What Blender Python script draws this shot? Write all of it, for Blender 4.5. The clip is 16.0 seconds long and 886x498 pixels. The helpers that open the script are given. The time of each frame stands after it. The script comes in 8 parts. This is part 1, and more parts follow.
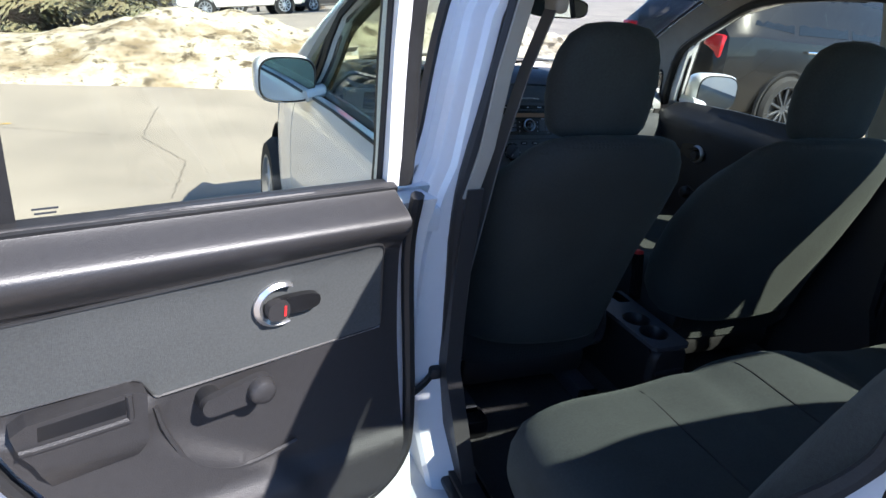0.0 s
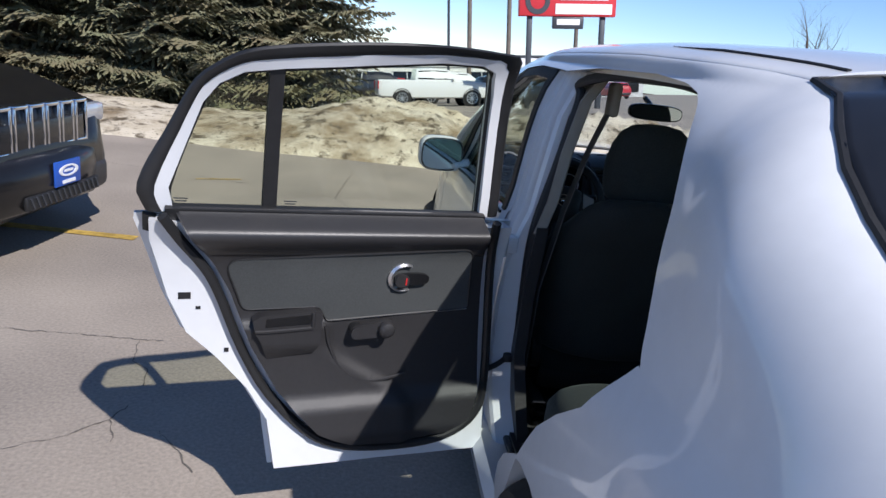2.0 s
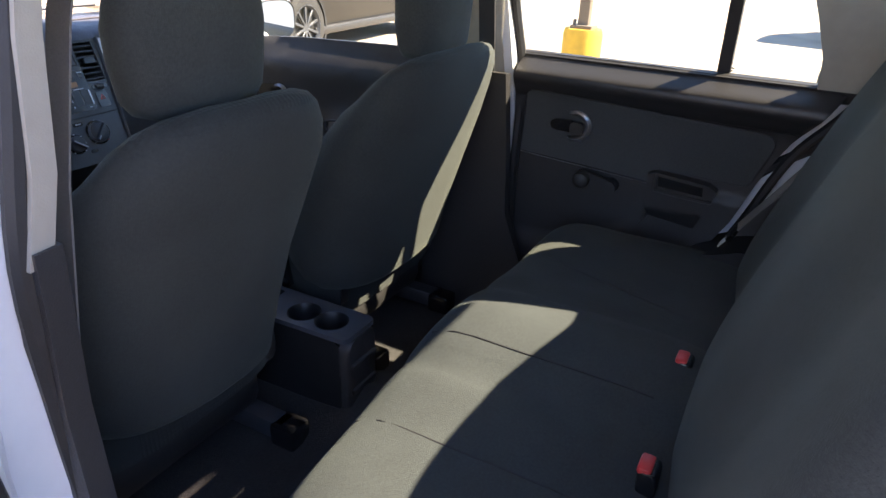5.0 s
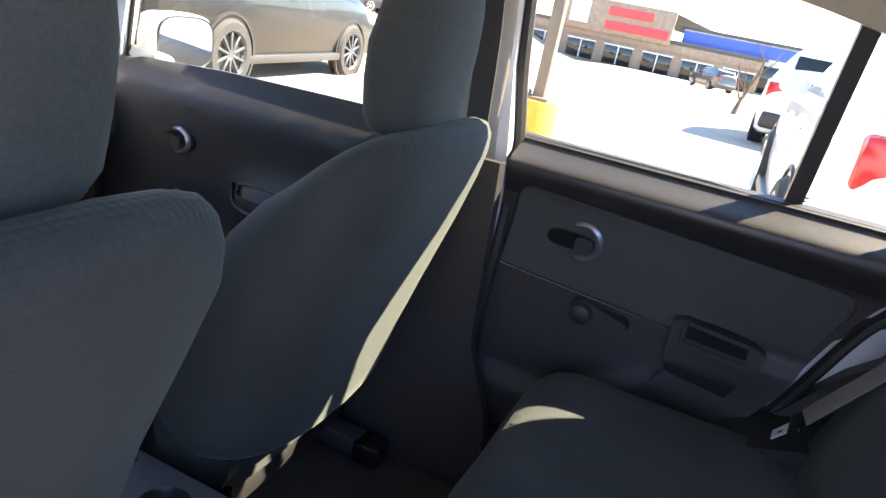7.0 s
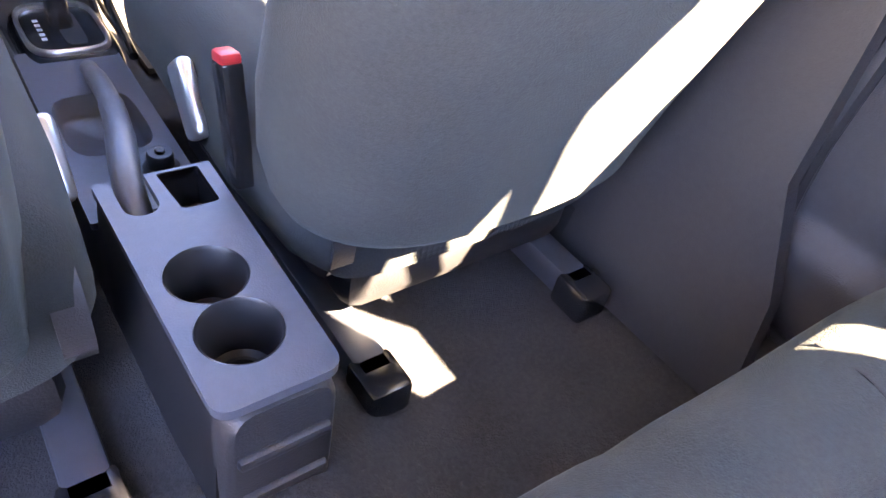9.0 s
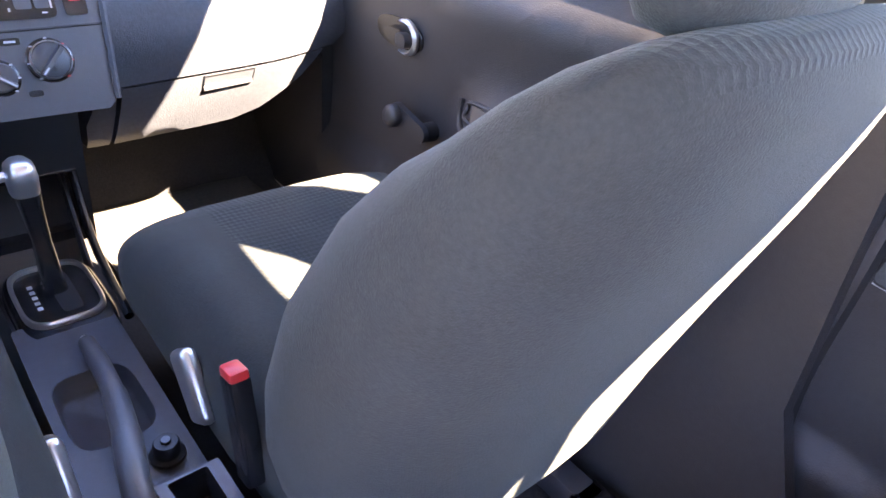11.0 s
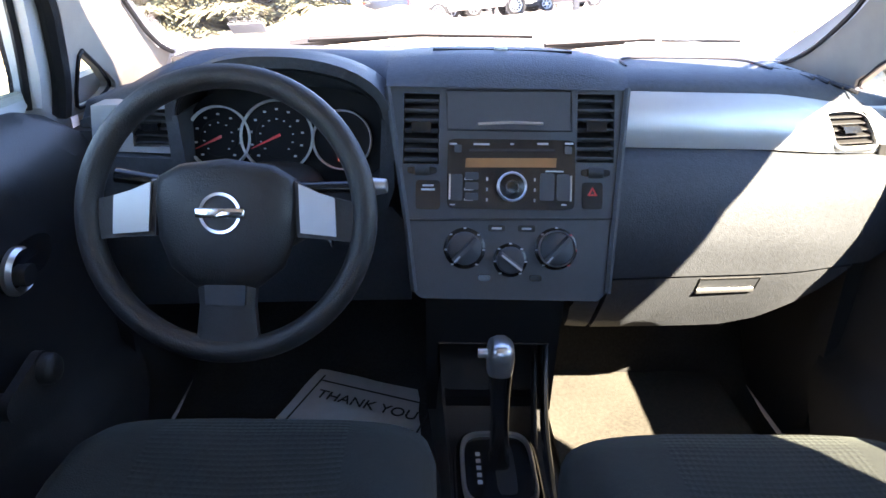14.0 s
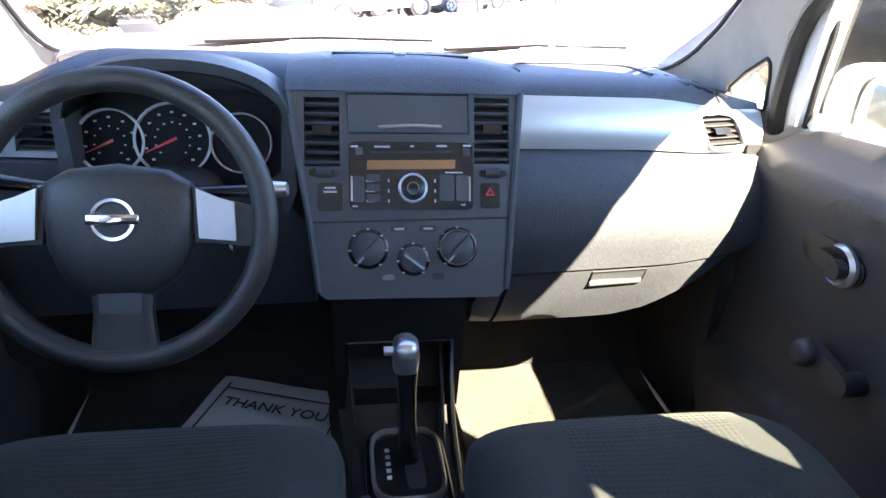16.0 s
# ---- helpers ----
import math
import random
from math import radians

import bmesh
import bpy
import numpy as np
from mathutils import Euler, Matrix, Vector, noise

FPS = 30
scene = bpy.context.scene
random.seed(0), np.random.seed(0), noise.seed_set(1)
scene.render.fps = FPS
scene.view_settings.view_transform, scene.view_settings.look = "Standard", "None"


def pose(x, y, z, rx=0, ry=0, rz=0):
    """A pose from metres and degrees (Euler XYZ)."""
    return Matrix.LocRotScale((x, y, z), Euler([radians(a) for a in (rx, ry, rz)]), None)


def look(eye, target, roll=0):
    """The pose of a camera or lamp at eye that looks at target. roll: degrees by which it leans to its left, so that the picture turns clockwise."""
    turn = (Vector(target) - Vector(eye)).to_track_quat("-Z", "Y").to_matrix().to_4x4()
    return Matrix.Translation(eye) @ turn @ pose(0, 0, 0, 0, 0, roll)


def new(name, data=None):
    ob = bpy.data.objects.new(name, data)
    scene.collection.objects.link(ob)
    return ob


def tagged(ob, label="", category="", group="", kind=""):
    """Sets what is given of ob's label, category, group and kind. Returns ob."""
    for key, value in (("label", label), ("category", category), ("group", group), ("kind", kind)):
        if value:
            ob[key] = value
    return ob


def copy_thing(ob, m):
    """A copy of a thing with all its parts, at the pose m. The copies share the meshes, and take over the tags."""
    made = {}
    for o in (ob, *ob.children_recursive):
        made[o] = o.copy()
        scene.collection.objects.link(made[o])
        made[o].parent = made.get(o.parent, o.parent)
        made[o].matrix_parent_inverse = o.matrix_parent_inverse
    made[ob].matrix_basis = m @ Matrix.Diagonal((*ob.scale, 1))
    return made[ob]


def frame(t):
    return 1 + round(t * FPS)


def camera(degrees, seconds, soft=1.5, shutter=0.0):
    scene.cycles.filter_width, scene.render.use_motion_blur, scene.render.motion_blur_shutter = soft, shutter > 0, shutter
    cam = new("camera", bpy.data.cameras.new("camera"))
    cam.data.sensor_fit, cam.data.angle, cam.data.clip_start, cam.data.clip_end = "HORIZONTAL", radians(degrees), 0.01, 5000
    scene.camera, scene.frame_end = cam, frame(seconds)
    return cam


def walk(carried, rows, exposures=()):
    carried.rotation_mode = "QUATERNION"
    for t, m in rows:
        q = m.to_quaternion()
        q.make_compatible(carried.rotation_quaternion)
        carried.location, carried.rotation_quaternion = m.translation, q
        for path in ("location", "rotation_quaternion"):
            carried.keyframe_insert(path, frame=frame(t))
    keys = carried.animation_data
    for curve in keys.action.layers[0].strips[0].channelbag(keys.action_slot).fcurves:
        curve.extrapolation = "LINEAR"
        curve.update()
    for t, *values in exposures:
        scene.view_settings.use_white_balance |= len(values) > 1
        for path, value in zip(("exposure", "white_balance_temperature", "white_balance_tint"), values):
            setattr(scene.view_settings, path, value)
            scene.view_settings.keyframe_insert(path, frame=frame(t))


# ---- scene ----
cam = camera(67.1, 16.0)
PATH = [
    (0, (-1.25, -1.494, 1.422), (-0.528, 0.204, 0.651), 5.7),
    (0.5, (-1.308, -1.757, 1.463), (-0.831, 0.069, 0.8), 6.5),
    (1, (-1.284, -1.956, 1.491), (-0.92, -0.083, 0.889), 6.7),
    (1.5, (-1.241, -2.183, 1.5), (-0.954, -0.285, 0.937), 6.9),
    (2, (-1.237, -2.219, 1.501), (-0.987, -0.32, 0.925), 7.1),
    (2.5, (-1.229, -2.018, 1.453), (-0.935, -0.15, 0.803), 6.8),
    (3, (-1.234, -1.767, 1.434), (-0.728, 0.005, 0.657), 6.8),
    (3.5, (-1.265, -1.47, 1.385), (-0.399, 0.13, 0.555), 5.5),
    (4, (-1.247, -1.314, 1.392), (-0.054, 0.036, 0.525), 3.5),
    (4.5, (-1.16, -1.176, 1.386), (0.273, -0.081, 0.523), 2.4),
    (6.8, (-0.679, -0.735, 1.33), (1.085, -0.125, 0.611), 8.9),
    (7, (-0.627, -0.681, 1.303), (1.131, -0.036, 0.601), 11.3),
    (7.5, (-0.496, -0.622, 1.191), (1.158, 0.195, 0.421), 18.7),
    (8, (-0.291, -0.624, 1.095), (1.077, 0.427, 0.082), 19.8),
    (8.2, (-0.241, -0.624, 1.064), (0.995, 0.472, -0.063), 17.8),
    (10.3, (-0.145, -0.492, 1.068), (0.865, 0.516, -0.333), 9.7),
    (10.5, (-0.151, -0.483, 1.1), (0.931, 0.579, -0.204), 9.7),
    (11, (-0.147, -0.46, 1.192), (1.038, 0.745, 0.123), 7.7),
    (11.5, (-0.118, -0.367, 1.237), (1.098, 0.933, 0.325), 5.7),
    (12, (-0.104, -0.305, 1.247), (1.102, 1.054, 0.412), 5.0),
    (12.5, (-0.101, -0.294, 1.244), (0.989, 1.179, 0.441), 4.7),
    (13, (-0.113, -0.273, 1.244), (0.66, 1.389, 0.443), 4.3),
    (13.5, (-0.105, -0.267, 1.243), (0.229, 1.532, 0.437), 2.7),
    (14, (-0.118, -0.264, 1.239), (-0.067, 1.565, 0.432), 1.4),
    (14.5, (-0.121, -0.264, 1.239), (-0.207, 1.562, 0.428), 0.4),
    (15, (-0.126, -0.264, 1.24), (-0.275, 1.553, 0.416), -0.0),
    (15.5, (-0.122, -0.272, 1.243), (-0.179, 1.55, 0.42), 0.9),
    (16, (-0.106, -0.288, 1.249), (0.207, 1.519, 0.453), 3.2),
]
# the way into the car and over the front seats
VIA = [
    (5.3, (-1.03, -0.97, 1.345), (0.62, -0.24, 0.5), 2.6),
    (6.1, (-0.85, -0.83, 1.335), (0.92, -0.26, 0.54), 4.6),
    (9.2, (-0.165, -0.56, 1.02), (0.86, 0.48, -0.29), 13.0),
]
EXPOSURES = [(t, e, k + (0 if t < 3.6 else 350), 14 if t < 3.6 else 26 if t < 7.6 or t > 11.3 else 40) for t, e, k in (
    (0, 1.7, 6300), (0.25, 1.2, 6250), (0.6, 0.6, 6300), (1.2, 0.4, 6250), (2.4, 0.3, 6300), (3.0, 0.6, 6200), (3.5, 1.6, 6200), (4.0, 2.4, 6800), (4.6, 2.9, 7600), (6.5, 3.5, 7500), (7.0, 3.7, 7400), (7.5, 4.1, 7300),
    (8.2, 6.2, 7900), (10.3, 6.6, 8300), (10.8, 6.0, 8100), (11.2, 5.25, 7400), (11.6, 4.4, 7350), (12.0, 3.8, 7100), (12.6, 3.6, 7200), (14.0, 4.15, 7300), (14.8, 4.25, 7300), (15.4, 4.5, 7300), (16.0, 4.5, 7300))]
walk(cam, [(t, look(eye, target, roll)) for t, eye, target, roll in sorted(PATH + VIA)], EXPOSURES)

# ---------------- light ----------------
SUN = Vector((0.50, -0.88, 1.0)).normalized()
world = bpy.data.worlds.new("sky")
scene.world = world
world.use_nodes = True
wn = world.node_tree
sky = wn.nodes.new("ShaderNodeTexSky")
sky.sky_type = "NISHITA"
sky.sun_disc = False
sky.sun_elevation = math.asin(SUN.z)
sky.sun_rotation = math.atan2(SUN.x, SUN.y)
sky.altitude = 300
sky.air_density = 0.75
sky.dust_density = 0.0
sky.ozone_density = 6.0
bg = wn.nodes["Background"]
bg.inputs["Strength"].default_value = 0.125
wn.links.new(sky.outputs[0], bg.inputs["Color"])
sun_data = bpy.data.lights.new("sun", "SUN")
sun_data.energy = 4.4
sun_data.angle = radians(0.53)
sun_data.color = (1.0, 0.965, 0.915)
sun = new("sun", sun_data)
sun.matrix_world = look(SUN * 50, (0, 0, 0))


# ---------------- materials ----------------
def material(name, color, rough=0.5, metal=0.0, var=0.12, scale=30.0, bump=0.0, bscale=200.0, coat=0.0, spec=0.5,
             second=None, patch=3.0, sheen=0.0):
    """Colour with fine grain and wide uneven patches, and fine relief."""
    m = bpy.data.materials.new(name)
    m.use_nodes = True
    nt = m.node_tree
    b = nt.nodes["Principled BSDF"]
    b.inputs["Roughness"].default_value = rough
    b.inputs["Metallic"].default_value = metal
    b.inputs["Specular IOR Level"].default_value = spec
    b.inputs["Coat Weight"].default_value = coat
    b.inputs["Coat Roughness"].default_value = 0.04
    if sheen:
        b.inputs["Sheen Weight"].default_value = sheen
        b.inputs["Sheen Roughness"].default_value = 0.4
        b.inputs["Sheen Tint"].default_value = (0.85, 1.0, 0.88, 1)
    tc = nt.nodes.new("ShaderNodeTexCoord")
    n1 = nt.nodes.new("ShaderNodeTexNoise")
    n1.inputs["Scale"].default_value = scale
    n1.inputs["Detail"].default_value = 6
    n2 = nt.nodes.new("ShaderNodeTexNoise")
    n2.inputs["Scale"].default_value = patch
    n2.inputs["Detail"].default_value = 3
    for n in (n1, n2):
        nt.links.new(tc.outputs["Object"], n.inputs["Vector"])
    mix = nt.nodes.new("ShaderNodeMix")
    mix.data_type = "RGBA"
    other = second or tuple(c * (1 - 2.2 * var) for c in color)
    mix.inputs["A"].default_value = (*[min(1, c * (1 + var)) for c in color], 1)
    mix.inputs["B"].default_value = (*other, 1)
    add = nt.nodes.new("ShaderNodeMath")
    add.operation = "MULTIPLY_ADD"
    nt.links.new(n1.outputs["Fac"], add.inputs[0])
    add.inputs[1].default_value = 0.5
    half = nt.nodes.new("ShaderNodeMath")
    half.operation = "MULTIPLY"
    half.inputs[1].default_value = 0.5
    nt.links.new(n2.outputs["Fac"], half.inputs[0])
    nt.links.new(half.outputs[0], add.inputs[2])
    ramp = nt.nodes.new("ShaderNodeMapRange")
    ramp.inputs["From Min"].default_value = 0.33
    ramp.inputs["From Max"].default_value = 0.67
    nt.links.new(add.outputs[0], ramp.inputs["Value"])
    nt.links.new(ramp.outputs[0], mix.inputs["Factor"])
    nt.links.new(mix.outputs["Result"], b.inputs["Base Color"])
    if bump:
        n3 = nt.nodes.new("ShaderNodeTexNoise")
        n3.inputs["Scale"].default_value = bscale
        n3.inputs["Detail"].default_value = 3
        nt.links.new(tc.outputs["Object"], n3.inputs["Vector"])
        bp = nt.nodes.new("ShaderNodeBump")
        bp.inputs["Strength"].default_value = bump
        bp.inputs["Distance"].default_value = 0.004
        nt.links.new(n3.outputs["Fac"], bp.inputs["Height"])
        nt.links.new(bp.outputs[0], b.inputs["Normal"])
    return m


def glass_material(name, tint=(0.9, 0.95, 0.93)):
    m = bpy.data.materials.new(name)
    m.use_nodes = True
    nt = m.node_tree
    nt.nodes.remove(nt.nodes["Principled BSDF"])
    out = nt.nodes["Material Output"]
    tr = nt.nodes.new("ShaderNodeBsdfTransparent")
    tr.inputs[0].default_value = (*tint, 1)
    gl = nt.nodes.new("ShaderNodeBsdfGlossy")
    gl.inputs["Roughness"].default_value = 0.02
    lw = nt.nodes.new("ShaderNodeLayerWeight")
    lw.inputs["Blend"].default_value = 0.5
    pw = nt.nodes.new("ShaderNodeMath")
    pw.operation = "POWER"
    pw.inputs[1].default_value = 4.5
    nt.links.new(lw.outputs["Facing"], pw.inputs[0])
    fr = nt.nodes.new("ShaderNodeMath")
    fr.operation = "MULTIPLY_ADD"
    fr.inputs[1].default_value = 0.6
    fr.inputs[2].default_value = 0.035
    nt.links.new(pw.outputs[0], fr.inputs[0])
    mx = nt.nodes.new("ShaderNodeMixShader")
    nt.links.new(fr.outputs[0], mx.inputs[0])
    nt.links.new(tr.outputs[0], mx.inputs[1])
    nt.links.new(gl.outputs[0], mx.inputs[2])
    nt.links.new(mx.outputs[0], out.inputs["Surface"])
    return m


def glow_material(name, color, strength):
    m = bpy.data.materials.new(name)
    m.use_nodes = True
    b = m.node_tree.nodes["Principled BSDF"]
    b.inputs["Base Color"].default_value = (*color, 1)
    b.inputs["Emission Color"].default_value = (*color, 1)
    b.inputs["Emission Strength"].default_value = strength
    return m


WHITE = material("white_car_paint", (0.67, 0.68, 0.69), 0.32, var=0.02, coat=0.8, patch=1.5)
BLACKPAINT = material("black_car_paint", (0.010, 0.0095, 0.0095), 0.3, var=0.1, coat=0.3, spec=0.3)
DARKPAINT = material("dark_car_paint", (0.02, 0.021, 0.026), 0.28, var=0.1, coat=1.0)
REDPAINT = material("red_car_paint", (0.45, 0.02, 0.02), 0.3, var=0.05, coat=0.8)
SILVERPAINT = material("silver_car_paint", (0.4, 0.41, 0.42), 0.3, metal=0.5, var=0.04, coat=0.8)
SEAL = material("black_rubber", (0.015, 0.015, 0.016), 0.55, var=0.15, bump=0.15, bscale=300)
PLASTIC = material("charcoal_plastic", (0.027, 0.026, 0.027), 0.46, var=0.08, scale=90, bump=0.22, bscale=420)
DASHP = material("dash_plastic", (0.058, 0.063, 0.072), 0.55, var=0.12, scale=140, bump=0.28, bscale=340, spec=0.30)
STACKP = material("stack_plastic", (0.046, 0.050, 0.057), 0.45, var=0.06, scale=90, bump=0.1, bscale=420)
ROLLP = material("trim_roll_plastic", (0.026, 0.025, 0.026), 0.38, var=0.08, scale=90, bump=0.14, bscale=420)
CONSOLEP = material("console_plastic", (0.060, 0.066, 0.078), 0.42, var=0.06, scale=90, bump=0.1, bscale=420)
CUPBLACK = material("black_cup_plastic", (0.012, 0.012, 0.013), 0.45, var=0.1)
GLOSSBLACK = material("gloss_black_plastic", (0.012, 0.012, 0.013), 0.22, var=0.1)
INSERT = material("door_insert_cloth", (0.052, 0.056, 0.056), 0.9, var=0.14, scale=260, bump=0.25, bscale=600)
# lit copy of the seat cloth: lightened so the bench's sun patches read bright
FABRIC = material("seat_cloth", (0.032, 0.038, 0.036), 0.95, var=0.16, scale=220, bump=0.3, bscale=520, patch=7, sheen=0.06)


def waffle(m, half, facing=False):
    """Adds a woven waffle relief where the cloth lies within half of the seat's middle; facing: on its front and top alone."""
    nt = m.node_tree
    b = nt.nodes["Principled BSDF"]
    old = b.inputs["Normal"].links[0].from_socket
    tc = nt.nodes.new("ShaderNodeTexCoord")
    v = nt.nodes.new("ShaderNodeTexVoronoi")
    v.inputs["Scale"].default_value = 105
    v.inputs["Randomness"].default_value = 0.0
    nt.links.new(tc.outputs["Object"], v.inputs["Vector"])
    sep = nt.nodes.new("ShaderNodeSeparateXYZ")
    nt.links.new(tc.outputs["Object"], sep.inputs[0])
    ab = nt.nodes.new("ShaderNodeMath")
    ab.operation = "ABSOLUTE"
    nt.links.new(sep.outputs["X"], ab.inputs[0])
    lt = nt.nodes.new("ShaderNodeMath")
    lt.operation = "LESS_THAN"
    lt.inputs[1].default_value = half
    nt.links.new(ab.outputs[0], lt.inputs[0])
    mul = nt.nodes.new("ShaderNodeMath")
    mul.operation = "MULTIPLY"
    nt.links.new(lt.outputs[0], mul.inputs[0])
    nt.links.new(v.outputs["Distance"], mul.inputs[1])
    if facing:
        sn = nt.nodes.new("ShaderNodeSeparateXYZ")
        nt.links.new(tc.outputs["Normal"], sn.inputs[0])
        high = nt.nodes.new("ShaderNodeMath")
        high.operation = "MAXIMUM"
        nt.links.new(sn.outputs["Y"], high.inputs[0])
        nt.links.new(sn.outputs["Z"], high.inputs[1])
        gt = nt.nodes.new("ShaderNodeMath")
        gt.operation = "GREATER_THAN"
        gt.inputs[1].default_value = 0.35
        nt.links.new(high.outputs[0], gt.inputs[0])
        both = nt.nodes.new("ShaderNodeMath")
        both.operation = "MULTIPLY"
        nt.links.new(lt.outputs[0], both.inputs[0])
        nt.links.new(gt.outputs[0], both.inputs[1])
        nt.links.new(both.outputs[0], mul.inputs[0])
    bp = nt.nodes.new("ShaderNodeBump")
    bp.inputs["Strength"].default_value = 0.55
    bp.inputs["Distance"].default_value = 0.004
    nt.links.new(mul.outputs[0], bp.inputs["Height"])
    nt.links.new(old, bp.inputs["Normal"])
    nt.links.new(bp.outputs[0], b.inputs["Normal"])
    return m


# shaded copies of the same cloth: darkened to put shade on the front seats
CUSHIONCLOTH = waffle(material("shaded_waffle_cloth", (0.020, 0.024, 0.0235), 0.95, var=0.16, scale=220, bump=0.3, bscale=520, patch=7, sheen=0.06), 0.135)
BACKCLOTH = waffle(material("shaded_back_cloth", (0.024, 0.029, 0.028), 0.95, var=0.16, scale=220, bump=0.3, bscale=520, patch=7, sheen=0.06), 0.19, True)
SILVERTRIM = material("silver_trim", (0.52, 0.53, 0.54), 0.38, metal=0.55, var=0.03)
CHROME = material("chrome", (0.75, 0.75, 0.76), 0.12, metal=1.0, var=0.03)
BEZEL = material("bright_bezel", (0.72, 0.73, 0.75), 0.3, metal=0.1, var=0.02)
SATIN = material("satin_chrome", (0.62, 0.62, 0.63), 0.3, metal=0.9, var=0.03)
HEADLINER = material("headliner_cloth", (0.68, 0.65, 0.58), 0.95, var=0.06, scale=300, bump=0.2, bscale=700)
PILLARTRIM = material("beige_pillar_trim", (0.34, 0.31, 0.26), 0.65, var=0.05, bump=0.15, bscale=420)
CARPET = material("dark_carpet", (0.034, 0.033, 0.033), 1.0, var=0.25, scale=160, bump=0.8, bscale=380, patch=6)
MATM = material("tan_floor_mat", (0.070, 0.063, 0.053), 1.0, var=0.2, scale=140, bump=0.7, bscale=380)
PAPER = material("paper_floor_mat", (0.55, 0.56, 0.58), 0.85, var=0.05, bump=0.2, bscale=20)
BELT = material("seat_belt_webbing", (0.16, 0.15, 0.14), 0.85, var=0.1, scale=400, bump=0.3, bscale=800)
BELTDARK = material("dark_belt_webbing", (0.035, 0.035, 0.036), 0.85, var=0.1, scale=400, bump=0.3, bscale=800)
TONGUE = material("bright_steel", (0.78, 0.78, 0.77), 0.35, metal=0.3, var=0.03)
RED = material("red_button", (0.6, 0.03, 0.03), 0.4, var=0.05)
AMBER = material("amber_display", (0.30, 0.13, 0.045), 0.4, var=0.05)
DIALBLACK = material("matt_black_dial", (0.007, 0.007, 0.008), 0.75, var=0.1, spec=0.2)
GREYMARK = material("grey_markings", (0.42, 0.43, 0.45), 0.6, var=0.05)
TYRE = material("tyre_rubber", (0.02, 0.02, 0.021), 0.8, var=0.2, bump=0.3, bscale=120)
GLASS = glass_material("window_glass", (0.92, 0.95, 0.87))
REARGLASS = glass_material("tinted_rear_glass", (0.84, 0.88, 0.84))
CLEARGLASS = glass_material("windscreen_glass", (0.93, 0.96, 0.95))
DARKGLASS = material("tinted_glass", (0.012, 0.014, 0.016), 0.06, var=0.05)
MIRRORG = material("mirror_glass", (0.80, 0.86, 0.90), 0.02, metal=1.0, var=0.0)
ASPHALT = material("worn_asphalt", (0.335, 0.287, 0.235), 0.95, var=0.12, scale=70, bump=0.5, bscale=160, patch=0.9,
                   second=(0.20, 0.172, 0.145))
CRACK = material("asphalt_crack", (0.12, 0.105, 0.09), 1.0, var=0.2)
YELLOW = material("yellow_paint", (0.62, 0.36, 0.04), 0.7, var=0.15, scale=25, patch=2)
YELLOWLINE = material("worn_yellow_line", (0.50, 0.33, 0.07), 0.9, var=0.3, scale=20)
NEEDLE = material("spruce_needles", (0.125, 0.135, 0.075), 0.8, var=0.3, scale=3, patch=0.8, second=(0.16, 0.125, 0.07))


def snow_material():
    """Old snow: cream crust, wide bands of grit and small dark holes."""
    m = material("dirty_snow", (0.60, 0.54, 0.43), 0.85, var=0.06, scale=6, patch=1.2, second=(0.42, 0.355, 0.25))
    nt = m.node_tree
    b = nt.nodes["Principled BSDF"]
    tc = nt.nodes.new("ShaderNodeTexCoord")
    old = b.inputs["Base Color"].links[0].from_socket
    for scale, lo, hi, tint, stretch in ((0.9, 0.47, 0.62, (0.21, 0.155, 0.09), 2.2), (4.2, 0.53, 0.63, (0.085, 0.062, 0.036), 1.5), (22.0, 0.58, 0.66, (0.06, 0.047, 0.03), 1.0)):
        mp = nt.nodes.new("ShaderNodeMapping")
        mp.inputs["Scale"].default_value = (1, 1, stretch)
        nt.links.new(tc.outputs["Object"], mp.inputs["Vector"])
        n = nt.nodes.new("ShaderNodeTexNoise")
        n.inputs["Scale"].default_value = scale
        n.inputs["Detail"].default_value = 8
        n.inputs["Roughness"].default_value = 0.65
        nt.links.new(mp.outputs[0], n.inputs["Vector"])
        r = nt.nodes.new("ShaderNodeMapRange")
        r.inputs["From Min"].default_value, r.inputs["From Max"].default_value = lo, hi
        nt.links.new(n.outputs["Fac"], r.inputs["Value"])
        mx = nt.nodes.new("ShaderNodeMix")
        mx.data_type = "RGBA"
        mx.inputs["B"].default_value = (*tint, 1)
        nt.links.new(r.outputs[0], mx.inputs["Factor"])
        nt.links.new(old, mx.inputs["A"])
        old = mx.outputs["Result"]
    nt.links.new(old, b.inputs["Base Color"])
    return m


SNOW = snow_material()
BARK = material("bark", (0.10, 0.075, 0.055), 0.95, var=0.25, scale=14, bump=0.7, bscale=30)
POLEM = material("weathered_pole", (0.17, 0.14, 0.115), 0.85, var=0.15, scale=8)
STEELDARK = material("dark_steel", (0.06, 0.065, 0.075), 0.5, metal=0.4, var=0.1)
SIGNRED = material("red_sign_face", (0.62, 0.035, 0.045), 0.45, var=0.04)
SIGNWHITE = material("white_sign_face", (0.8, 0.8, 0.8), 0.5, var=0.03)
SIGNBLUE = material("blue_sign_face", (0.02, 0.09, 0.42), 0.45, var=0.05)
BLDGW = material("white_cladding", (0.62, 0.62, 0.60), 0.7, var=0.06, scale=3)
BLDGB = material("brown_cladding", (0.24, 0.18, 0.14), 0.8, var=0.1, scale=3)
DRYGRASS = material("dry_grass", (0.20, 0.155, 0.08), 1.0, var=0.25, scale=5)
TAILRED = material("red_lamp_lens", (0.42, 0.015, 0.02), 0.15, var=0.05)
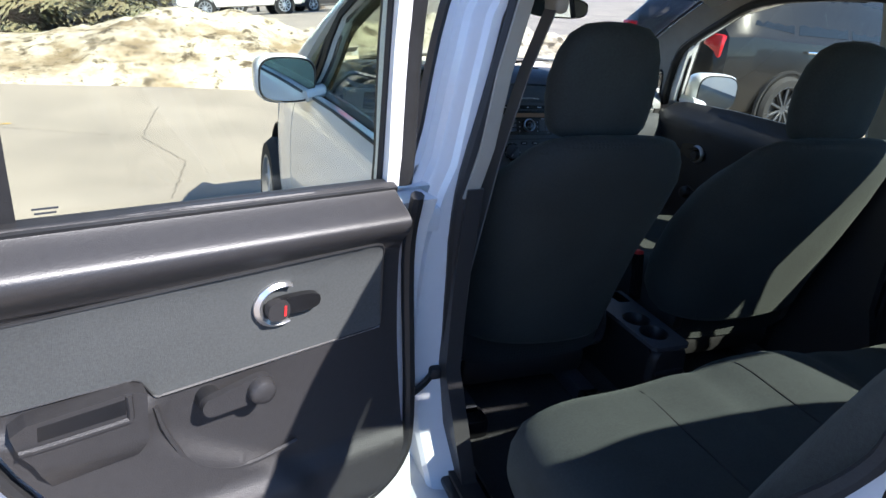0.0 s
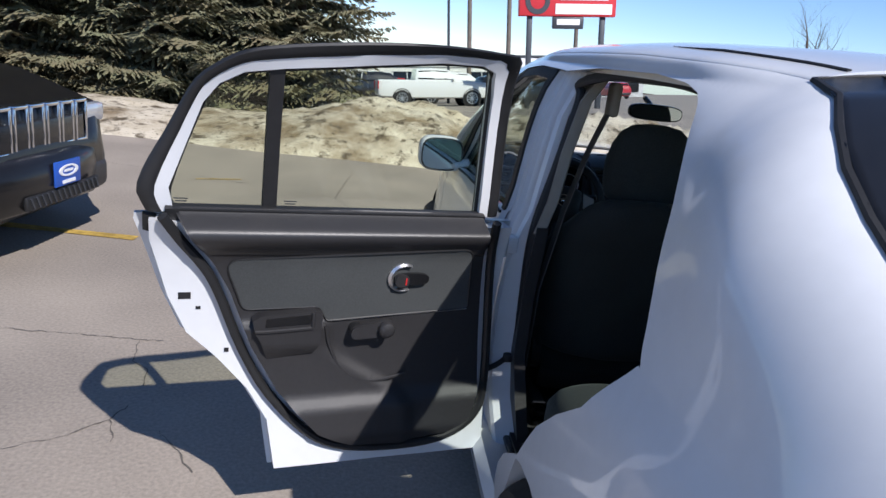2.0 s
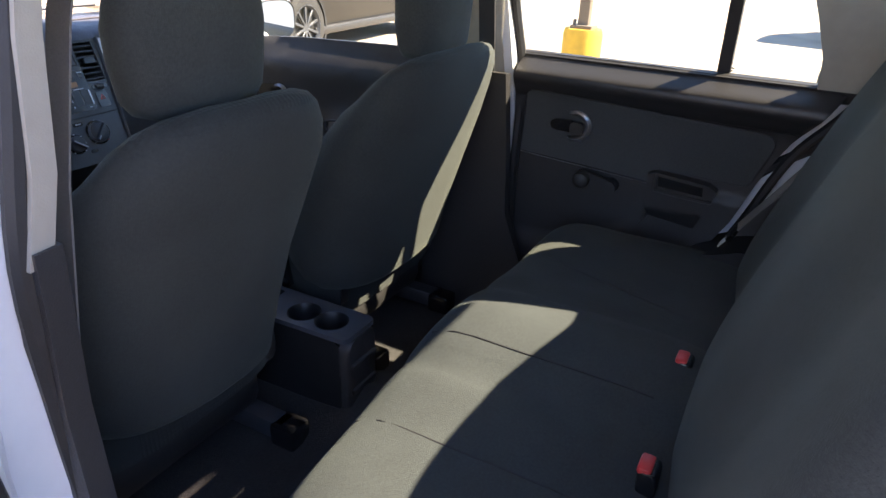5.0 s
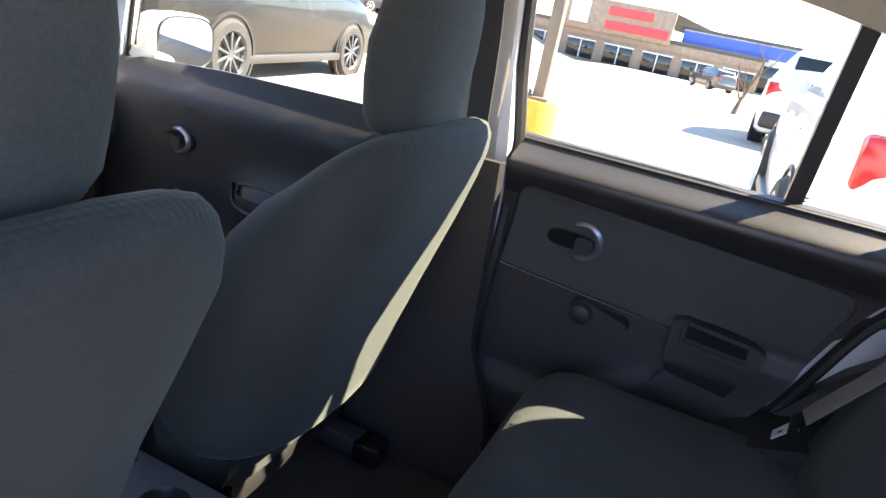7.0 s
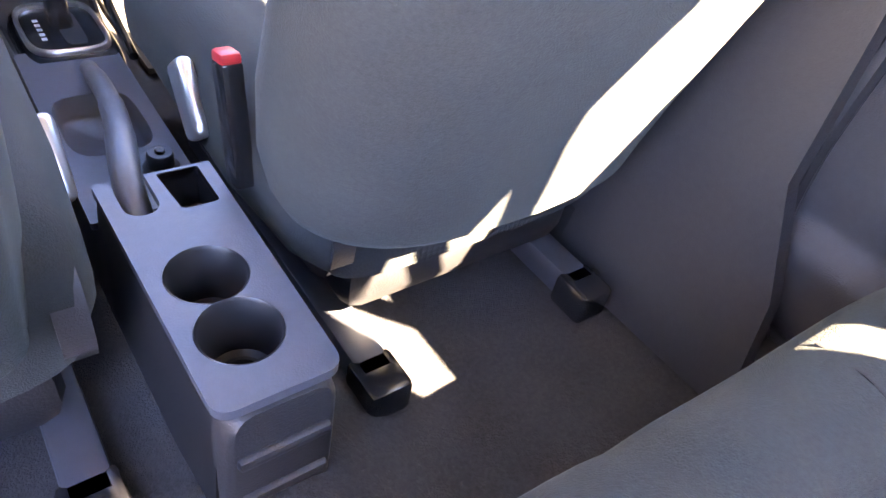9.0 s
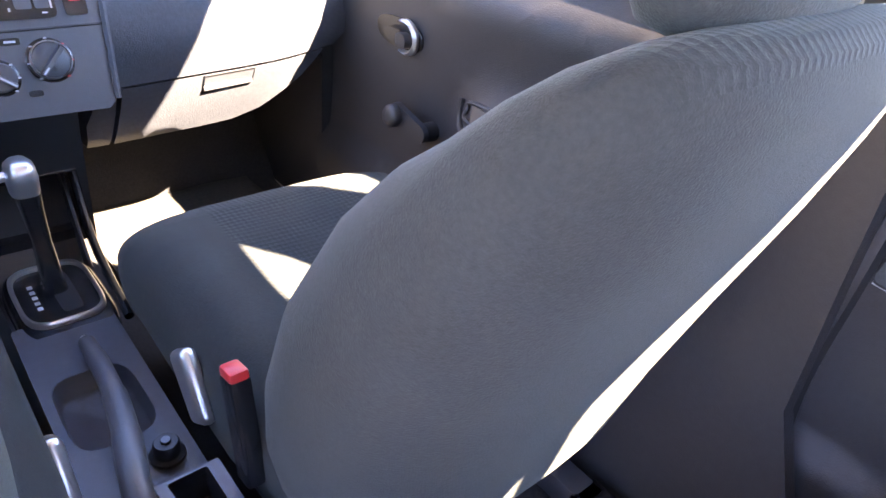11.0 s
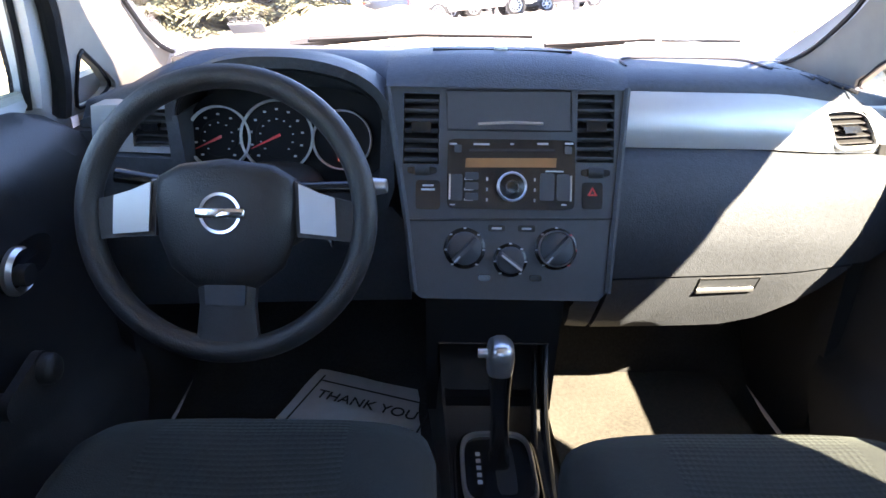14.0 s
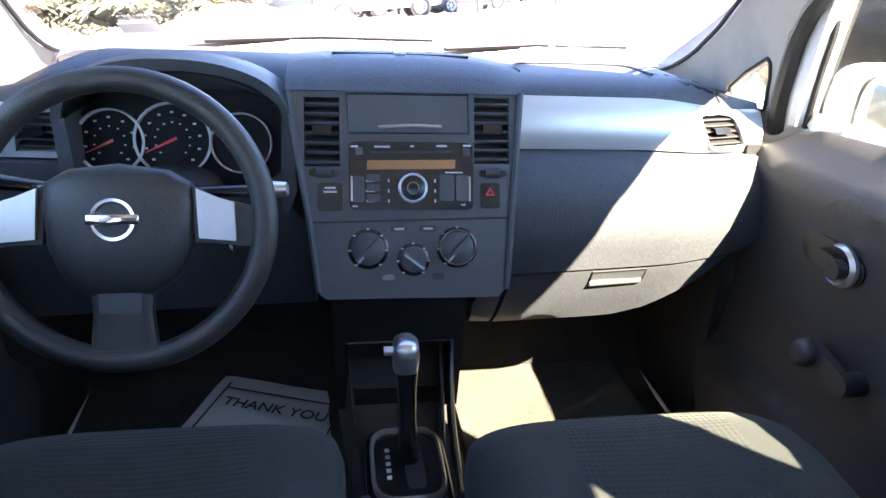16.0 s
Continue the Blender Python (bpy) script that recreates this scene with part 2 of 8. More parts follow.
LAMPCLEAR = material("clear_lamp_lens", (0.55, 0.57, 0.6), 0.12, metal=0.5, var=0.05)


# ---------------- mesh tools ----------------
def finish(bm, name, mat, parent=None, label="", angle=40, flat=False):
    bmesh.ops.recalc_face_normals(bm, faces=bm.faces)
    lim = radians(angle)
    for f in bm.faces:
        f.smooth = not flat
    for e in bm.edges:
        e.smooth = len(e.link_faces) == 2 and e.calc_face_angle(3.0) < lim
    me = bpy.data.meshes.new(name)
    bm.to_mesh(me)
    bm.free()
    me.materials.append(mat)
    ob = new(name, me)
    if parent:
        ob.parent = parent
    if label:
        tagged(ob, label)
    return ob


def part(name, bm, mat, parent, label="", angle=40, flat=False):
    return finish(bm, name, mat, parent, label, angle, flat)


def thing(name, label, category, at=(0, 0, 0), group="", kind="", rz=0):
    e = new(name)
    e.empty_display_size = 0.05
    far = ease((at[1] - 16) / 10)
    e.matrix_basis = pose(*at, -3.5 * far, -6.3 * far, 0) @ pose(0, 0, 0, 0, 0, rz)
    return tagged(e, label, category, group, kind)


def from_faces(verts, faces):
    bm = bmesh.new()
    vs = [bm.verts.new(v) for v in verts]
    for f in faces:
        try:
            bm.faces.new([vs[i] for i in f])
        except ValueError:
            pass
    return bm


def merged(*bms):
    out = bmesh.new()
    for b in bms:
        me = bpy.data.meshes.new("tmp")
        b.to_mesh(me)
        b.free()
        out.from_mesh(me)
        bpy.data.meshes.remove(me)
    return out


def moved(bm, m):
    bm.transform(m)
    return bm


def box(cx, cy, cz, sx, sy, sz, bev=0.004, seg=2, m=None):
    bm = bmesh.new()
    bmesh.ops.create_cube(bm, size=1, matrix=Matrix.Diagonal((sx, sy, sz, 1)))
    if bev:
        bmesh.ops.bevel(bm, geom=bm.edges[:], offset=min(bev, 0.45 * min(sx, sy, sz)), segments=seg, affect="EDGES", profile=0.5)
    bm.transform(Matrix.Translation((cx, cy, cz)) @ (m if m else Matrix.Identity(4)))
    return bm


def loft(rings, caps=True, closed=True):
    n = len(rings[0])
    verts = [p for r in rings for p in r]
    faces = []
    for i in range(len(rings) - 1):
        for j in range(n if closed else n - 1):
            k = (j + 1) % n
            faces.append((i * n + j, i * n + k, (i + 1) * n + k, (i + 1) * n + j))
    if caps and closed:
        faces.append(tuple(range(n)))
        faces.append(tuple((len(rings) - 1) * n + j for j in range(n)))
    return from_faces(verts, faces)


def smooth_path(pts, per=6):
    """A Catmull-Rom line through the points."""
    P = [Vector(p) for p in pts]
    P = [P[0] * 2 - P[1]] + P + [P[-1] * 2 - P[-2]]
    out = []
    for i in range(1, len(P) - 2):
        for k in range(per):
            t = k / per
            a, b, c, d = P[i - 1], P[i], P[i + 1], P[i + 2]
            out.append(0.5 * (2 * b + (c - a) * t + (2 * a - 5 * b + 4 * c - d) * t * t + (3 * b - a - 3 * c + d) * t ** 3))
    out.append(P[-2])
    return out


def tube(pts, r, n=8, flat=1.0, up=None):
    """A round or oval bar along a line; r may be a list."""
    pts = [Vector(p) for p in pts]
    rings = []
    side = None
    for i, p in enumerate(pts):
        d = (pts[min(i + 1, len(pts) - 1)] - pts[max(i - 1, 0)]).normalized()
        if side is None:
            ref = Vector(up) if up else (Vector((0, 0, 1)) if abs(d.z) < 0.9 else Vector((1, 0, 0)))
            side = d.cross(ref).normalized()
        side = (side - d * side.dot(d)).normalized()
        upv = side.cross(d)
        rr = r[i] if isinstance(r, (list, tuple)) else r
        rings.append([p + side * rr * math.cos(a) + upv * rr * flat * math.sin(a) for a in [2 * math.pi * k / n for k in range(n)]])
    return loft(rings)


def ribbon(pts, width, thick, across):
    """A strap along a line, with its width along the vector across."""
    a = Vector(across).normalized()
    pts = [Vector(p) for p in pts]
    rings = []
    for i, p in enumerate(pts):
        d = (pts[min(i + 1, len(pts) - 1)] - pts[max(i - 1, 0)]).normalized()
        w = (a - d * a.dot(d)).normalized() * width / 2
        u = d.cross(w).normalized() * thick / 2
        rings.append([p - w - u, p + w - u, p + w + u, p - w + u])
    return loft(rings)


def revolve(profile, n=32, m=None, arc=2 * math.pi):
    """profile: (radius, height) pairs turned about the z axis."""
    rings = []
    whole = abs(arc - 2 * math.pi) < 1e-6
    for k in range(n if whole else n + 1):
        a = arc * k / n
        rings.append([(r * math.cos(a), r * math.sin(a), h) for r, h in profile])
    np_ = len(profile)
    verts = [p for r in rings for p in r]
    faces = []
    for i in range(len(rings) if whole else len(rings) - 1):
        k = (i + 1) % len(rings)
        for j in range(np_ - 1):
            faces.append((i * np_ + j, i * np_ + j + 1, k * np_ + j + 1, k * np_ + j))
    bm = from_faces(verts, faces)
    bmesh.ops.remove_doubles(bm, verts=bm.verts, dist=1e-5)
    if m:
        bm.transform(m)
    return bm


def oval(cx, cy, a, b, power=2.6, n=28):
    """Points of a rounded rectangle round (cx, cy)."""
    out = []
    for k in range(n):
        t = 2 * math.pi * k / n
        c, s = math.cos(t), math.sin(t)
        out.append((cx + a * math.copysign(abs(c) ** (2 / power), c), cy + b * math.copysign(abs(s) ** (2 / power), s)))
    return out


def round_corners(corners, n=6):
    """An outline with each corner (u, v, r) rounded off."""
    out = []
    for i, (u, v, r) in enumerate(corners):
        p, a, b = Vector((u, v)), Vector(corners[i - 1][:2]), Vector(corners[(i + 1) % len(corners)][:2])
        s, e = p + (a - p).normalized() * r, p + (b - p).normalized() * r
        for k in range(n + 1):
            t = k / n
            q = s * (1 - t) ** 2 + p * 2 * t * (1 - t) + e * t * t
            out.append((q.x, q.y))
    return out


def flat_mesh(outline, holes=(), step=0.08):
    """A filled outline in the plane, cut into pieces of about step."""
    bm = bmesh.new()
    edges = []
    for loop in (outline, *holes):
        vs = [bm.verts.new((p[0], p[1], 0)) for p in loop]
        edges += [bm.edges.new((vs[i], vs[(i + 1) % len(vs)])) for i in range(len(vs))]
    bmesh.ops.triangle_fill(bm, use_beauty=True, use_dissolve=False, edges=edges)
    if step:
        for axis in (0, 1):
            lo = min(p[axis] for p in outline)
            hi = max(p[axis] for p in outline)
            for k in range(1, max(1, int((hi - lo) / step)) + 1):
                co, no = Vector((0, 0, 0)), Vector((0, 0, 0))
                co[axis], no[axis] = lo + (hi - lo) * k / (int((hi - lo) / step) + 1), 1
                bmesh.ops.bisect_plane(bm, geom=bm.verts[:] + bm.edges[:] + bm.faces[:], plane_co=co, plane_no=no, dist=1e-5)
    return bm


def shell(outline, front, back, holes=(), step=0.08):
    """An outline filled and laid on two surfaces, front(u, v) and back(u, v), and closed round its edges."""
    bm = flat_mesh(outline, holes, step)
    bm.verts.index_update()
    uv = [(v.co.x, v.co.y) for v in bm.verts]
    faces = [[v.index for v in f.verts] for f in bm.faces]
    rim = [(e.verts[0].index, e.verts[1].index) for e in bm.edges if len(e.link_faces) == 1]
    bm.free()
    n = len(uv)
    verts = [front(*p) for p in uv] + [back(*p) for p in uv]
    allf = faces + [[i + n for i in reversed(f)] for f in faces] + [(a, b, b + n, a + n) for a, b in rim]
    return from_faces(verts, allf)


def bars(spots, place, depth):
    """Small plain bars standing for writing: each spot is u, v, width, height."""
    out = []
    for u, v, w, h in spots:
        q = [(u - w / 2, v - h / 2), (u + w / 2, v - h / 2), (u + w / 2, v + h / 2), (u - w / 2, v + h / 2)]
        out.append(from_faces([place(*p, 0) for p in q] + [place(*p, depth) for p in q],
                              [(0, 1, 2, 3), (7, 6, 5, 4), (0, 4, 5, 1), (1, 5, 6, 2), (2, 6, 7, 3), (3, 7, 4, 0)]))
    return merged(*out)


def text_mesh(body, size, depth, m):
    cu = bpy.data.curves.new("letters", "FONT")
    cu.body, cu.size, cu.extrude, cu.align_x, cu.align_y = body, size, depth, "CENTER", "CENTER"
    ob = bpy.data.objects.new("letters", cu)
    scene.collection.objects.link(ob)
    me = bpy.data.meshes.new_from_object(ob.evaluated_get(bpy.context.evaluated_depsgraph_get()))
    bpy.data.objects.remove(ob)
    bm = bmesh.new()
    bm.from_mesh(me)
    bpy.data.meshes.remove(me)
    bm.transform(m)
    return bm


# ---------------- the sedan's surfaces ----------------
ZS = (0.10, 0.20, 0.35, 0.55, 0.75, 0.95, 1.05, 1.20, 1.35, 1.45, 1.50, 1.56)
XS = (0.74, 0.78, 0.815, 0.84, 0.845, 0.825, 0.79, 0.755, 0.71, 0.67, 0.635, 0.56)


def ease(t):
    t = min(1, max(0, t))
    return t * t * (3 - 2 * t)


def edge_height(y):
    """Height of the roof rail, and of the rear window's edge behind it."""
    return float(np.interp(y, (-1.95, -1.85, -1.65, -1.51, -1.41, -1.34, -1.265, -1.2, -1.1, -1.0, -0.7, -0.3, 0.0, 0.40, 0.56, 0.80, 1.10, 1.42),
                           (1.10, 1.155, 1.272, 1.355, 1.418, 1.462, 1.500, 1.518, 1.527, 1.531, 1.536, 1.53, 1.523, 1.495, 1.445, 1.325, 1.175, 1.02)))


def half_width(y, z):
    i = min(len(ZS) - 3, max(1, int(np.searchsorted(ZS, z)) - 1))
    t = min(1.0, max(0.0, (z - ZS[i]) / (ZS[i + 1] - ZS[i])))
    h = ZS[i + 1] - ZS[i]
    m0 = (XS[i + 1] - XS[i - 1]) / (ZS[i + 1] - ZS[i - 1]) * h
    m1 = (XS[i + 2] - XS[i]) / (ZS[i + 2] - ZS[i]) * h
    w = (2 * t ** 3 - 3 * t * t + 1) * XS[i] + (t ** 3 - 2 * t * t + t) * m0 + (3 * t * t - 2 * t ** 3) * XS[i + 1] + (t ** 3 - t * t) * m1
    flare = 0.002 * math.exp(-((math.hypot(y + 1.06, z - 0.31) - 0.40) / 0.07) ** 2) + 0.012 * math.exp(-((math.hypot(y - 1.72, z - 0.31) - 0.40) / 0.07) ** 2)
    w += flare * ease((0.9 - z) / 0.3)
    w += 0.055 * ease((-1.14 - y) / 0.30) * ease((z - 1.08) / 0.32) - 0.04 * ease((-1.15 - y) / 0.75) * ease((z - 0.98) / 0.45)
    reach = 0.07 + 0.15 * ease((-0.85 - y) / 0.4)
    k = min(1.0, max(0.0, 1 - (edge_height(y) - z) / reach))
    w -= (0.022 + 0.105 * ease((-0.9 - y) / 0.4)) * (1 - math.sqrt(1 - k * k * 0.98)) * ease((y + 2.0) / 0.15)
    return w * (1 - 0.16 * ease((y - 1.15) / 1.25) - 0.10 * ease((-1.35 - y) / 1.0))


def fuller(side, y, z):
    """The open side stands a little fuller round the head of the door pillar."""
    return 0.042 * ease((z - 1.05) / 0.4) * ease((y + 0.95) / 0.5) * ease((0.50 - y) / 0.5) if side < 0 else 0.0


def skin(side, depth=0.0):
    """The car's side at (y, z), moved inwards by depth."""
    return lambda y, z: (side * (half_width(y, z) + fuller(side, y, z) - depth), y, z)


def roof_mid(y):
    return float(np.interp(y, (-1.3, -1.18, -0.9, -0.5, -0.1, 0.3, 0.55, 0.78), (1.55, 1.572, 1.596, 1.605, 1.60, 1.562, 1.525, 1.478)))


# ---------------- ground and surroundings ----------------
def ground_height(x, y):
    fall = -0.072 * max(0, y - 9) * ease((y - 9) / 6) + 0.11 * max(-70, min(70, x)) * ease((y - 13) / 18)
    return fall - 0.036 * min(70, max(0, x - 8)) * ease((x - 8) / 10) * (1 - ease((y - 26) / 12))


def ground_sheet():
    xs = [-600, -250, -110, -60] + [-40 + 4 * i for i in range(21)] + [60, 110, 250, 600]
    ys = [-600, -200, -80, -40] + [-20 + 4 * i for i in range(7)] + [8 + 3 * i for i in range(18)] + [70, 90, 120, 200, 400, 900]
    verts = [(x, y, ground_height(x, y)) for y in ys for x in xs]
    n = len(xs)
    faces = [(j * n + i, j * n + i + 1, (j + 1) * n + i + 1, (j + 1) * n + i) for j in range(len(ys) - 1) for i in range(n - 1)]
    return from_faces(verts, faces)


ground = finish(ground_sheet(), "ground", ASPHALT)
tagged(ground, "pale worn asphalt of a car lot", "ground", kind="structure")


def crack(points, width=0.0035):
    random.seed(int(points[0][0] * 100) % 97)
    line = []
    for i in range(len(points) - 1):
        a, b = Vector((*points[i], 0.004)), Vector((*points[i + 1], 0.004))
        n = max(4, int((b - a).length / 0.022))
        wob = min(0.012, (b - a).length * 0.03)
        for k in range(n):
            line.append(a.lerp(b, k / n) + Vector((random.uniform(-wob, wob), random.uniform(-wob, wob), 0)))
    faces, verts = [], []
    for i, p in enumerate(line):
        d = (line[min(i + 1, len(line) - 1)] - line[max(i - 1, 0)]).normalized()
        s = Vector((-d.y, d.x, 0)) * width * random.uniform(0.1, 1)
        verts += [p - s, p + s]
        if i:
            faces.append((2 * i - 2, 2 * i - 1, 2 * i + 1, 2 * i))
    return from_faces(verts, faces)


for pts in ([(-1.4, 5.2), (-1.5, 4.1), (-1.2, 3.4), (-1.3, 2.6)], [(-3.4, 0.86), (-2.675, 0.83), (-2.486, 0.828), (-2.302, 0.814), (-2.10, 0.815)], [(-2.231, 0.794), (-2.191, 0.595), (-2.109, 0.526), (-2.078, 0.356)],
            [(-2.62, -0.20), (-2.234, -0.009), (-2.168, 0.071), (-2.124, 0.114), (-2.075, 0.243)], [(-2.114, 0.115), (-2.05, -0.047)], [(-1.921, 0.056), (-1.832, -0.046), (-1.724, -0.203)],
            [(-0.4, 4.4), (-0.6, 3.3), (0.1, 2.9)], [(-4.2, 4.8), (-2.9, 4.5), (-1.5, 4.1)],
            [(3.2, 2.0), (4.1, 0.6), (3.9, -1.2), (4.6, -2.5)], [(5.5, 1.4), (7.5, 0.2), (9.8, -0.4)]):
    c = finish(crack(pts), "asphalt_crack", CRACK)
    tagged(c, "thin dark crack in the pale asphalt", "crack", "cracks in the asphalt", "structure")


def painted_line(a, b, width, name="parking_line"):
    a, b = Vector(a), Vector(b)
    d = (b - a).normalized()
    s = Vector((-d.y, d.x)) * width / 2
    n = 10
    verts, faces = [], []
    for i in range(n + 1):
        p = a.lerp(b, i / n)
        j = random.uniform(0.8, 1.1)
        for q in (p - s * j, p + s * j):
            verts.append((q.x, q.y, ground_height(q.x, q.y) + 0.005))
        if i:
            faces.append((2 * i - 2, 2 * i - 1, 2 * i + 1, 2 * i))
    ob = finish(from_faces(verts, faces), name, YELLOWLINE)
    tagged(ob, "worn yellow parking line on asphalt", "parking line", "parking lines", "structure")


painted_line((-2.75, 2.35), (-5.6, 2.55), 0.10)
painted_line((-2.45, 4.51), (-2.85, 4.34), 0.03)
painted_line((5.0, 4.3), (5.9, 1.0), 0.05)


def mound(x0, x1, y0, y1, height, seed, nx=300, ny=52):
    """A long ploughed bank of snow with an uneven crest and a broken foot."""
    verts, faces = [], []
    for j in range(ny + 1):
        for i in range(nx + 1):
            u, v = i / nx, j / ny
            x = x0 + (x1 - x0) * u
            y = y0 + (y1 - y0) * v + 0.35 * noise.noise((x * 0.4, seed, 0))
            rise = math.sin(math.pi * v) ** 0.75 * min(1, math.sin(math.pi * u) * 6) ** 0.7
            top = height * float(np.interp(x, (-20, -4.2, -3.2, -2.2, -1.2, 0.2, 2, 30), (0.40, 0.42, 0.55, 0.85, 1.1, 1.2, 1.35, 1.35)))
            h = top * rise * (0.80 + 0.40 * noise.noise((x * 0.5, y * 0.6, seed)))
            h += top * rise * (0.30 * noise.noise((x * 1.3, y * 1.5, seed + 3)) + 0.17 * (0.5 - abs(noise.noise((x * 3.1, y * 3.3, seed + 7)))) + 0.10 * noise.noise((x * 7, y * 7, seed)) + 0.06 * (0.5 - abs(noise.noise((x * 15, y * 15, seed)))))
            verts.append((x, y, ground_height(x, y) + max(-0.05, h) - 0.02))
    n = nx + 1
    for j in range(ny):
        for i in range(nx):
            faces.append((j * n + i, j * n + i + 1, (j + 1) * n + i + 1, (j + 1) * n + i))
    return from_faces(verts, faces)


for lab, args in (("long bank of dirty melting snow with dark grit", (-14, 9.5, 6.15, 9.6, 0.56, 2.0)),
                  ("low bank of old snow beside the lot", (9.6, 20, 9.5, 13, 0.5, 5.0)),):
    ob = finish(mound(*args), "snow_bank", SNOW, angle=80)
    tagged(ob, lab, "snow bank", "snow banks", "stuff")


# ---------------- trees ----------------
def spruce(height, seed):
    rnd = random.Random(seed)
    top = thing("spruce_tree", "tall dark green spruce with drooping branches", "tree", group="spruces behind the snow bank")
    part("trunk", tube([(0, 0, 0), (0.03, 0, height * 0.5), (0, 0.02, height)], [0.16, 0.10, 0.015], 8), BARK, top)
    verts, faces = [], []
    z = 0.15
    while z < height * 0.985:
        k = 1 - z / height
        reach = (0.22 + 2.15 * k ** 0.8) * rnd.uniform(0.82, 1.1)
        count = int(6 + 7 * k)
        for b in range(count):
            a = 2 * math.pi * (b + rnd.random() * 0.9) / count
            length = reach * rnd.uniform(0.6, 1.12)
            d = Vector((math.cos(a), math.sin(a), 0))
            s = Vector((-d.y, d.x, 0))
            droop = rnd.uniform(0.16, 0.34)
            zz = z + rnd.uniform(-0.09, 0.09)

            def along(f):
                return d * length * f + Vector((0, 0, zz + length * (0.10 * f - droop * f * f + 0.16 * f ** 4)))

            n = int(7 + length * 15)
            for c in range(n):
                f = 0.15 + 0.85 * (c + rnd.random()) / n
                p = along(f)
                for sign in (-1, 1):
                    fan = (1.12 - f) * length * rnd.uniform(0.12, 0.36) + 0.05
                    tip = p + s * sign * fan + d * fan * rnd.uniform(0.3, 0.9) + Vector((0, 0, -fan * rnd.uniform(0.15, 0.6)))
                    q = 3 if fan > 0.2 else 2
                    for e in range(q):
                        u0, u1 = e / q, (e + 1.25) / q
                        p0, p1 = p.lerp(tip, u0), p.lerp(tip, min(1.1, u1)) + Vector((rnd.uniform(-0.03, 0.03), rnd.uniform(-0.03, 0.03), rnd.uniform(-0.03, 0.01)))
                        w = (p1 - p0).cross(Vector((rnd.uniform(-0.4, 0.4), rnd.uniform(-0.4, 0.4), 1))).normalized() * rnd.uniform(0.016, 0.034)
                        n0 = len(verts)
                        mid = p0.lerp(p1, 0.45)
                        verts += [p0, mid + w, p1, mid - w + Vector((0, 0, -0.012))]
                        faces.append((n0, n0 + 1, n0 + 2, n0 + 3))
        z += 0.15 + 0.13 * k
    part("crown", from_faces(verts, faces), NEEDLE, top, flat=True)
    return top


tree_a, tree_b = spruce(9.6, 3), spruce(8.2, 8)
tree_a.matrix_basis = pose(-4.0, 11.0, -0.15, 0, 0, 20)
tree_b.matrix_basis = pose(-2.75, 11.6, -0.2, 0, 0, 70)
for tr, spots in ((tree_a, [(-6.2, 11.6, 130), (-8.6, 10.6, 250), (-11.2, 11.2, 10), (-5.1, 13.6, 300), (-7.6, 13.4, 80), (-13.4, 9.6, 40)]),
                  (tree_b, [(-7.3, 10.3, 200), (-9.9, 12.2, 20), (-5.1, 10.3, 110), (-12.4, 12.6, 160), (-3.6, 13.2, 300), (-10.4, 9.4, 220)])):
    for x, y, r in spots:
        copy_thing(tr, pose(x, y, ground_height(x, y) - 0.05, 0, 0, r))


def bare_tree(x, y, height, seed, label):
    rnd = random.Random(seed)
    top = thing("bare_tree", label, "tree", (x, y, ground_height(x, y)))
    pieces = []

    def grow(p, d, length, r, level):
        pts, rad = [p], [r]
        q, dd = p, d
        for _ in range(4):
            dd = (dd + Vector((rnd.uniform(-0.22, 0.22), rnd.uniform(-0.22, 0.22), 0.08))).normalized()
            q = q + dd * length / 4
            pts.append(q)
            rad.append(r * (1 - 0.14 * len(pts)))
        pieces.append(tube(pts, rad, 6 if level < 2 else 4))
        if level < 4:
            for _ in range(4 if level else 5):
                k = rnd.randint(1, 4)
                side = Vector((rnd.uniform(-1, 1), rnd.uniform(-1, 1), rnd.uniform(0.1, 0.9))).normalized()
                grow(pts[k], (dd * 0.7 + side).normalized(), length * rnd.uniform(0.5, 0.72), rad[k] * 0.55, level + 1)

    grow(Vector((0, 0, 0)), Vector((0, 0, 1)), height * 0.42, height * 0.022, 0)
    part("trunk", pieces.pop(0), BARK, top)
    part("crown", merged(*pieces), BARK, top)


# ---------------- vehicles ----------------
def wheel(parent, x, y, z, r, w, side, rim_mat, spokes=10):
    m = Matrix.Translation((x, y, z)) @ Matrix.Rotation(radians(90 * side), 4, "Y")
    ob = part("wheel", revolve([(r * 0.66, -w / 2), (r * 0.9, -w / 2), (r, -w * 0.32), (r, w * 0.32), (r * 0.9, w / 2), (r * 0.7, w / 2), (r * 0.66, w * 0.4), (r * 0.66, -w / 2)], 36, m), TYRE, parent)
    pieces = [revolve([(r * 0.60, w * 0.15), (r * 0.69, w * 0.42), (r * 0.72, w * 0.5), (r * 0.68, w * 0.50), (r * 0.62, w * 0.36)], 36),
              revolve([(0, w * 0.40), (r * 0.12, w * 0.42), (r * 0.16, w * 0.34), (r * 0.16, w * 0.1)], 16)]
    for k in range(spokes):
        a = 2 * math.pi * k / spokes
        pieces.append(moved(box(r * 0.38, 0, w * 0.36, r * 0.56, r * 0.085, w * 0.14, 0.006, 1), Matrix.Rotation(a, 4, "Z")))
    part("rim", moved(merged(*pieces), m), rim_mat, ob)
    part("brake_disc", revolve([(0, 0), (r * 0.5, 0), (r * 0.5, -0.02), (0, -0.02)], 20, m), STEELDARK, ob)
    return ob


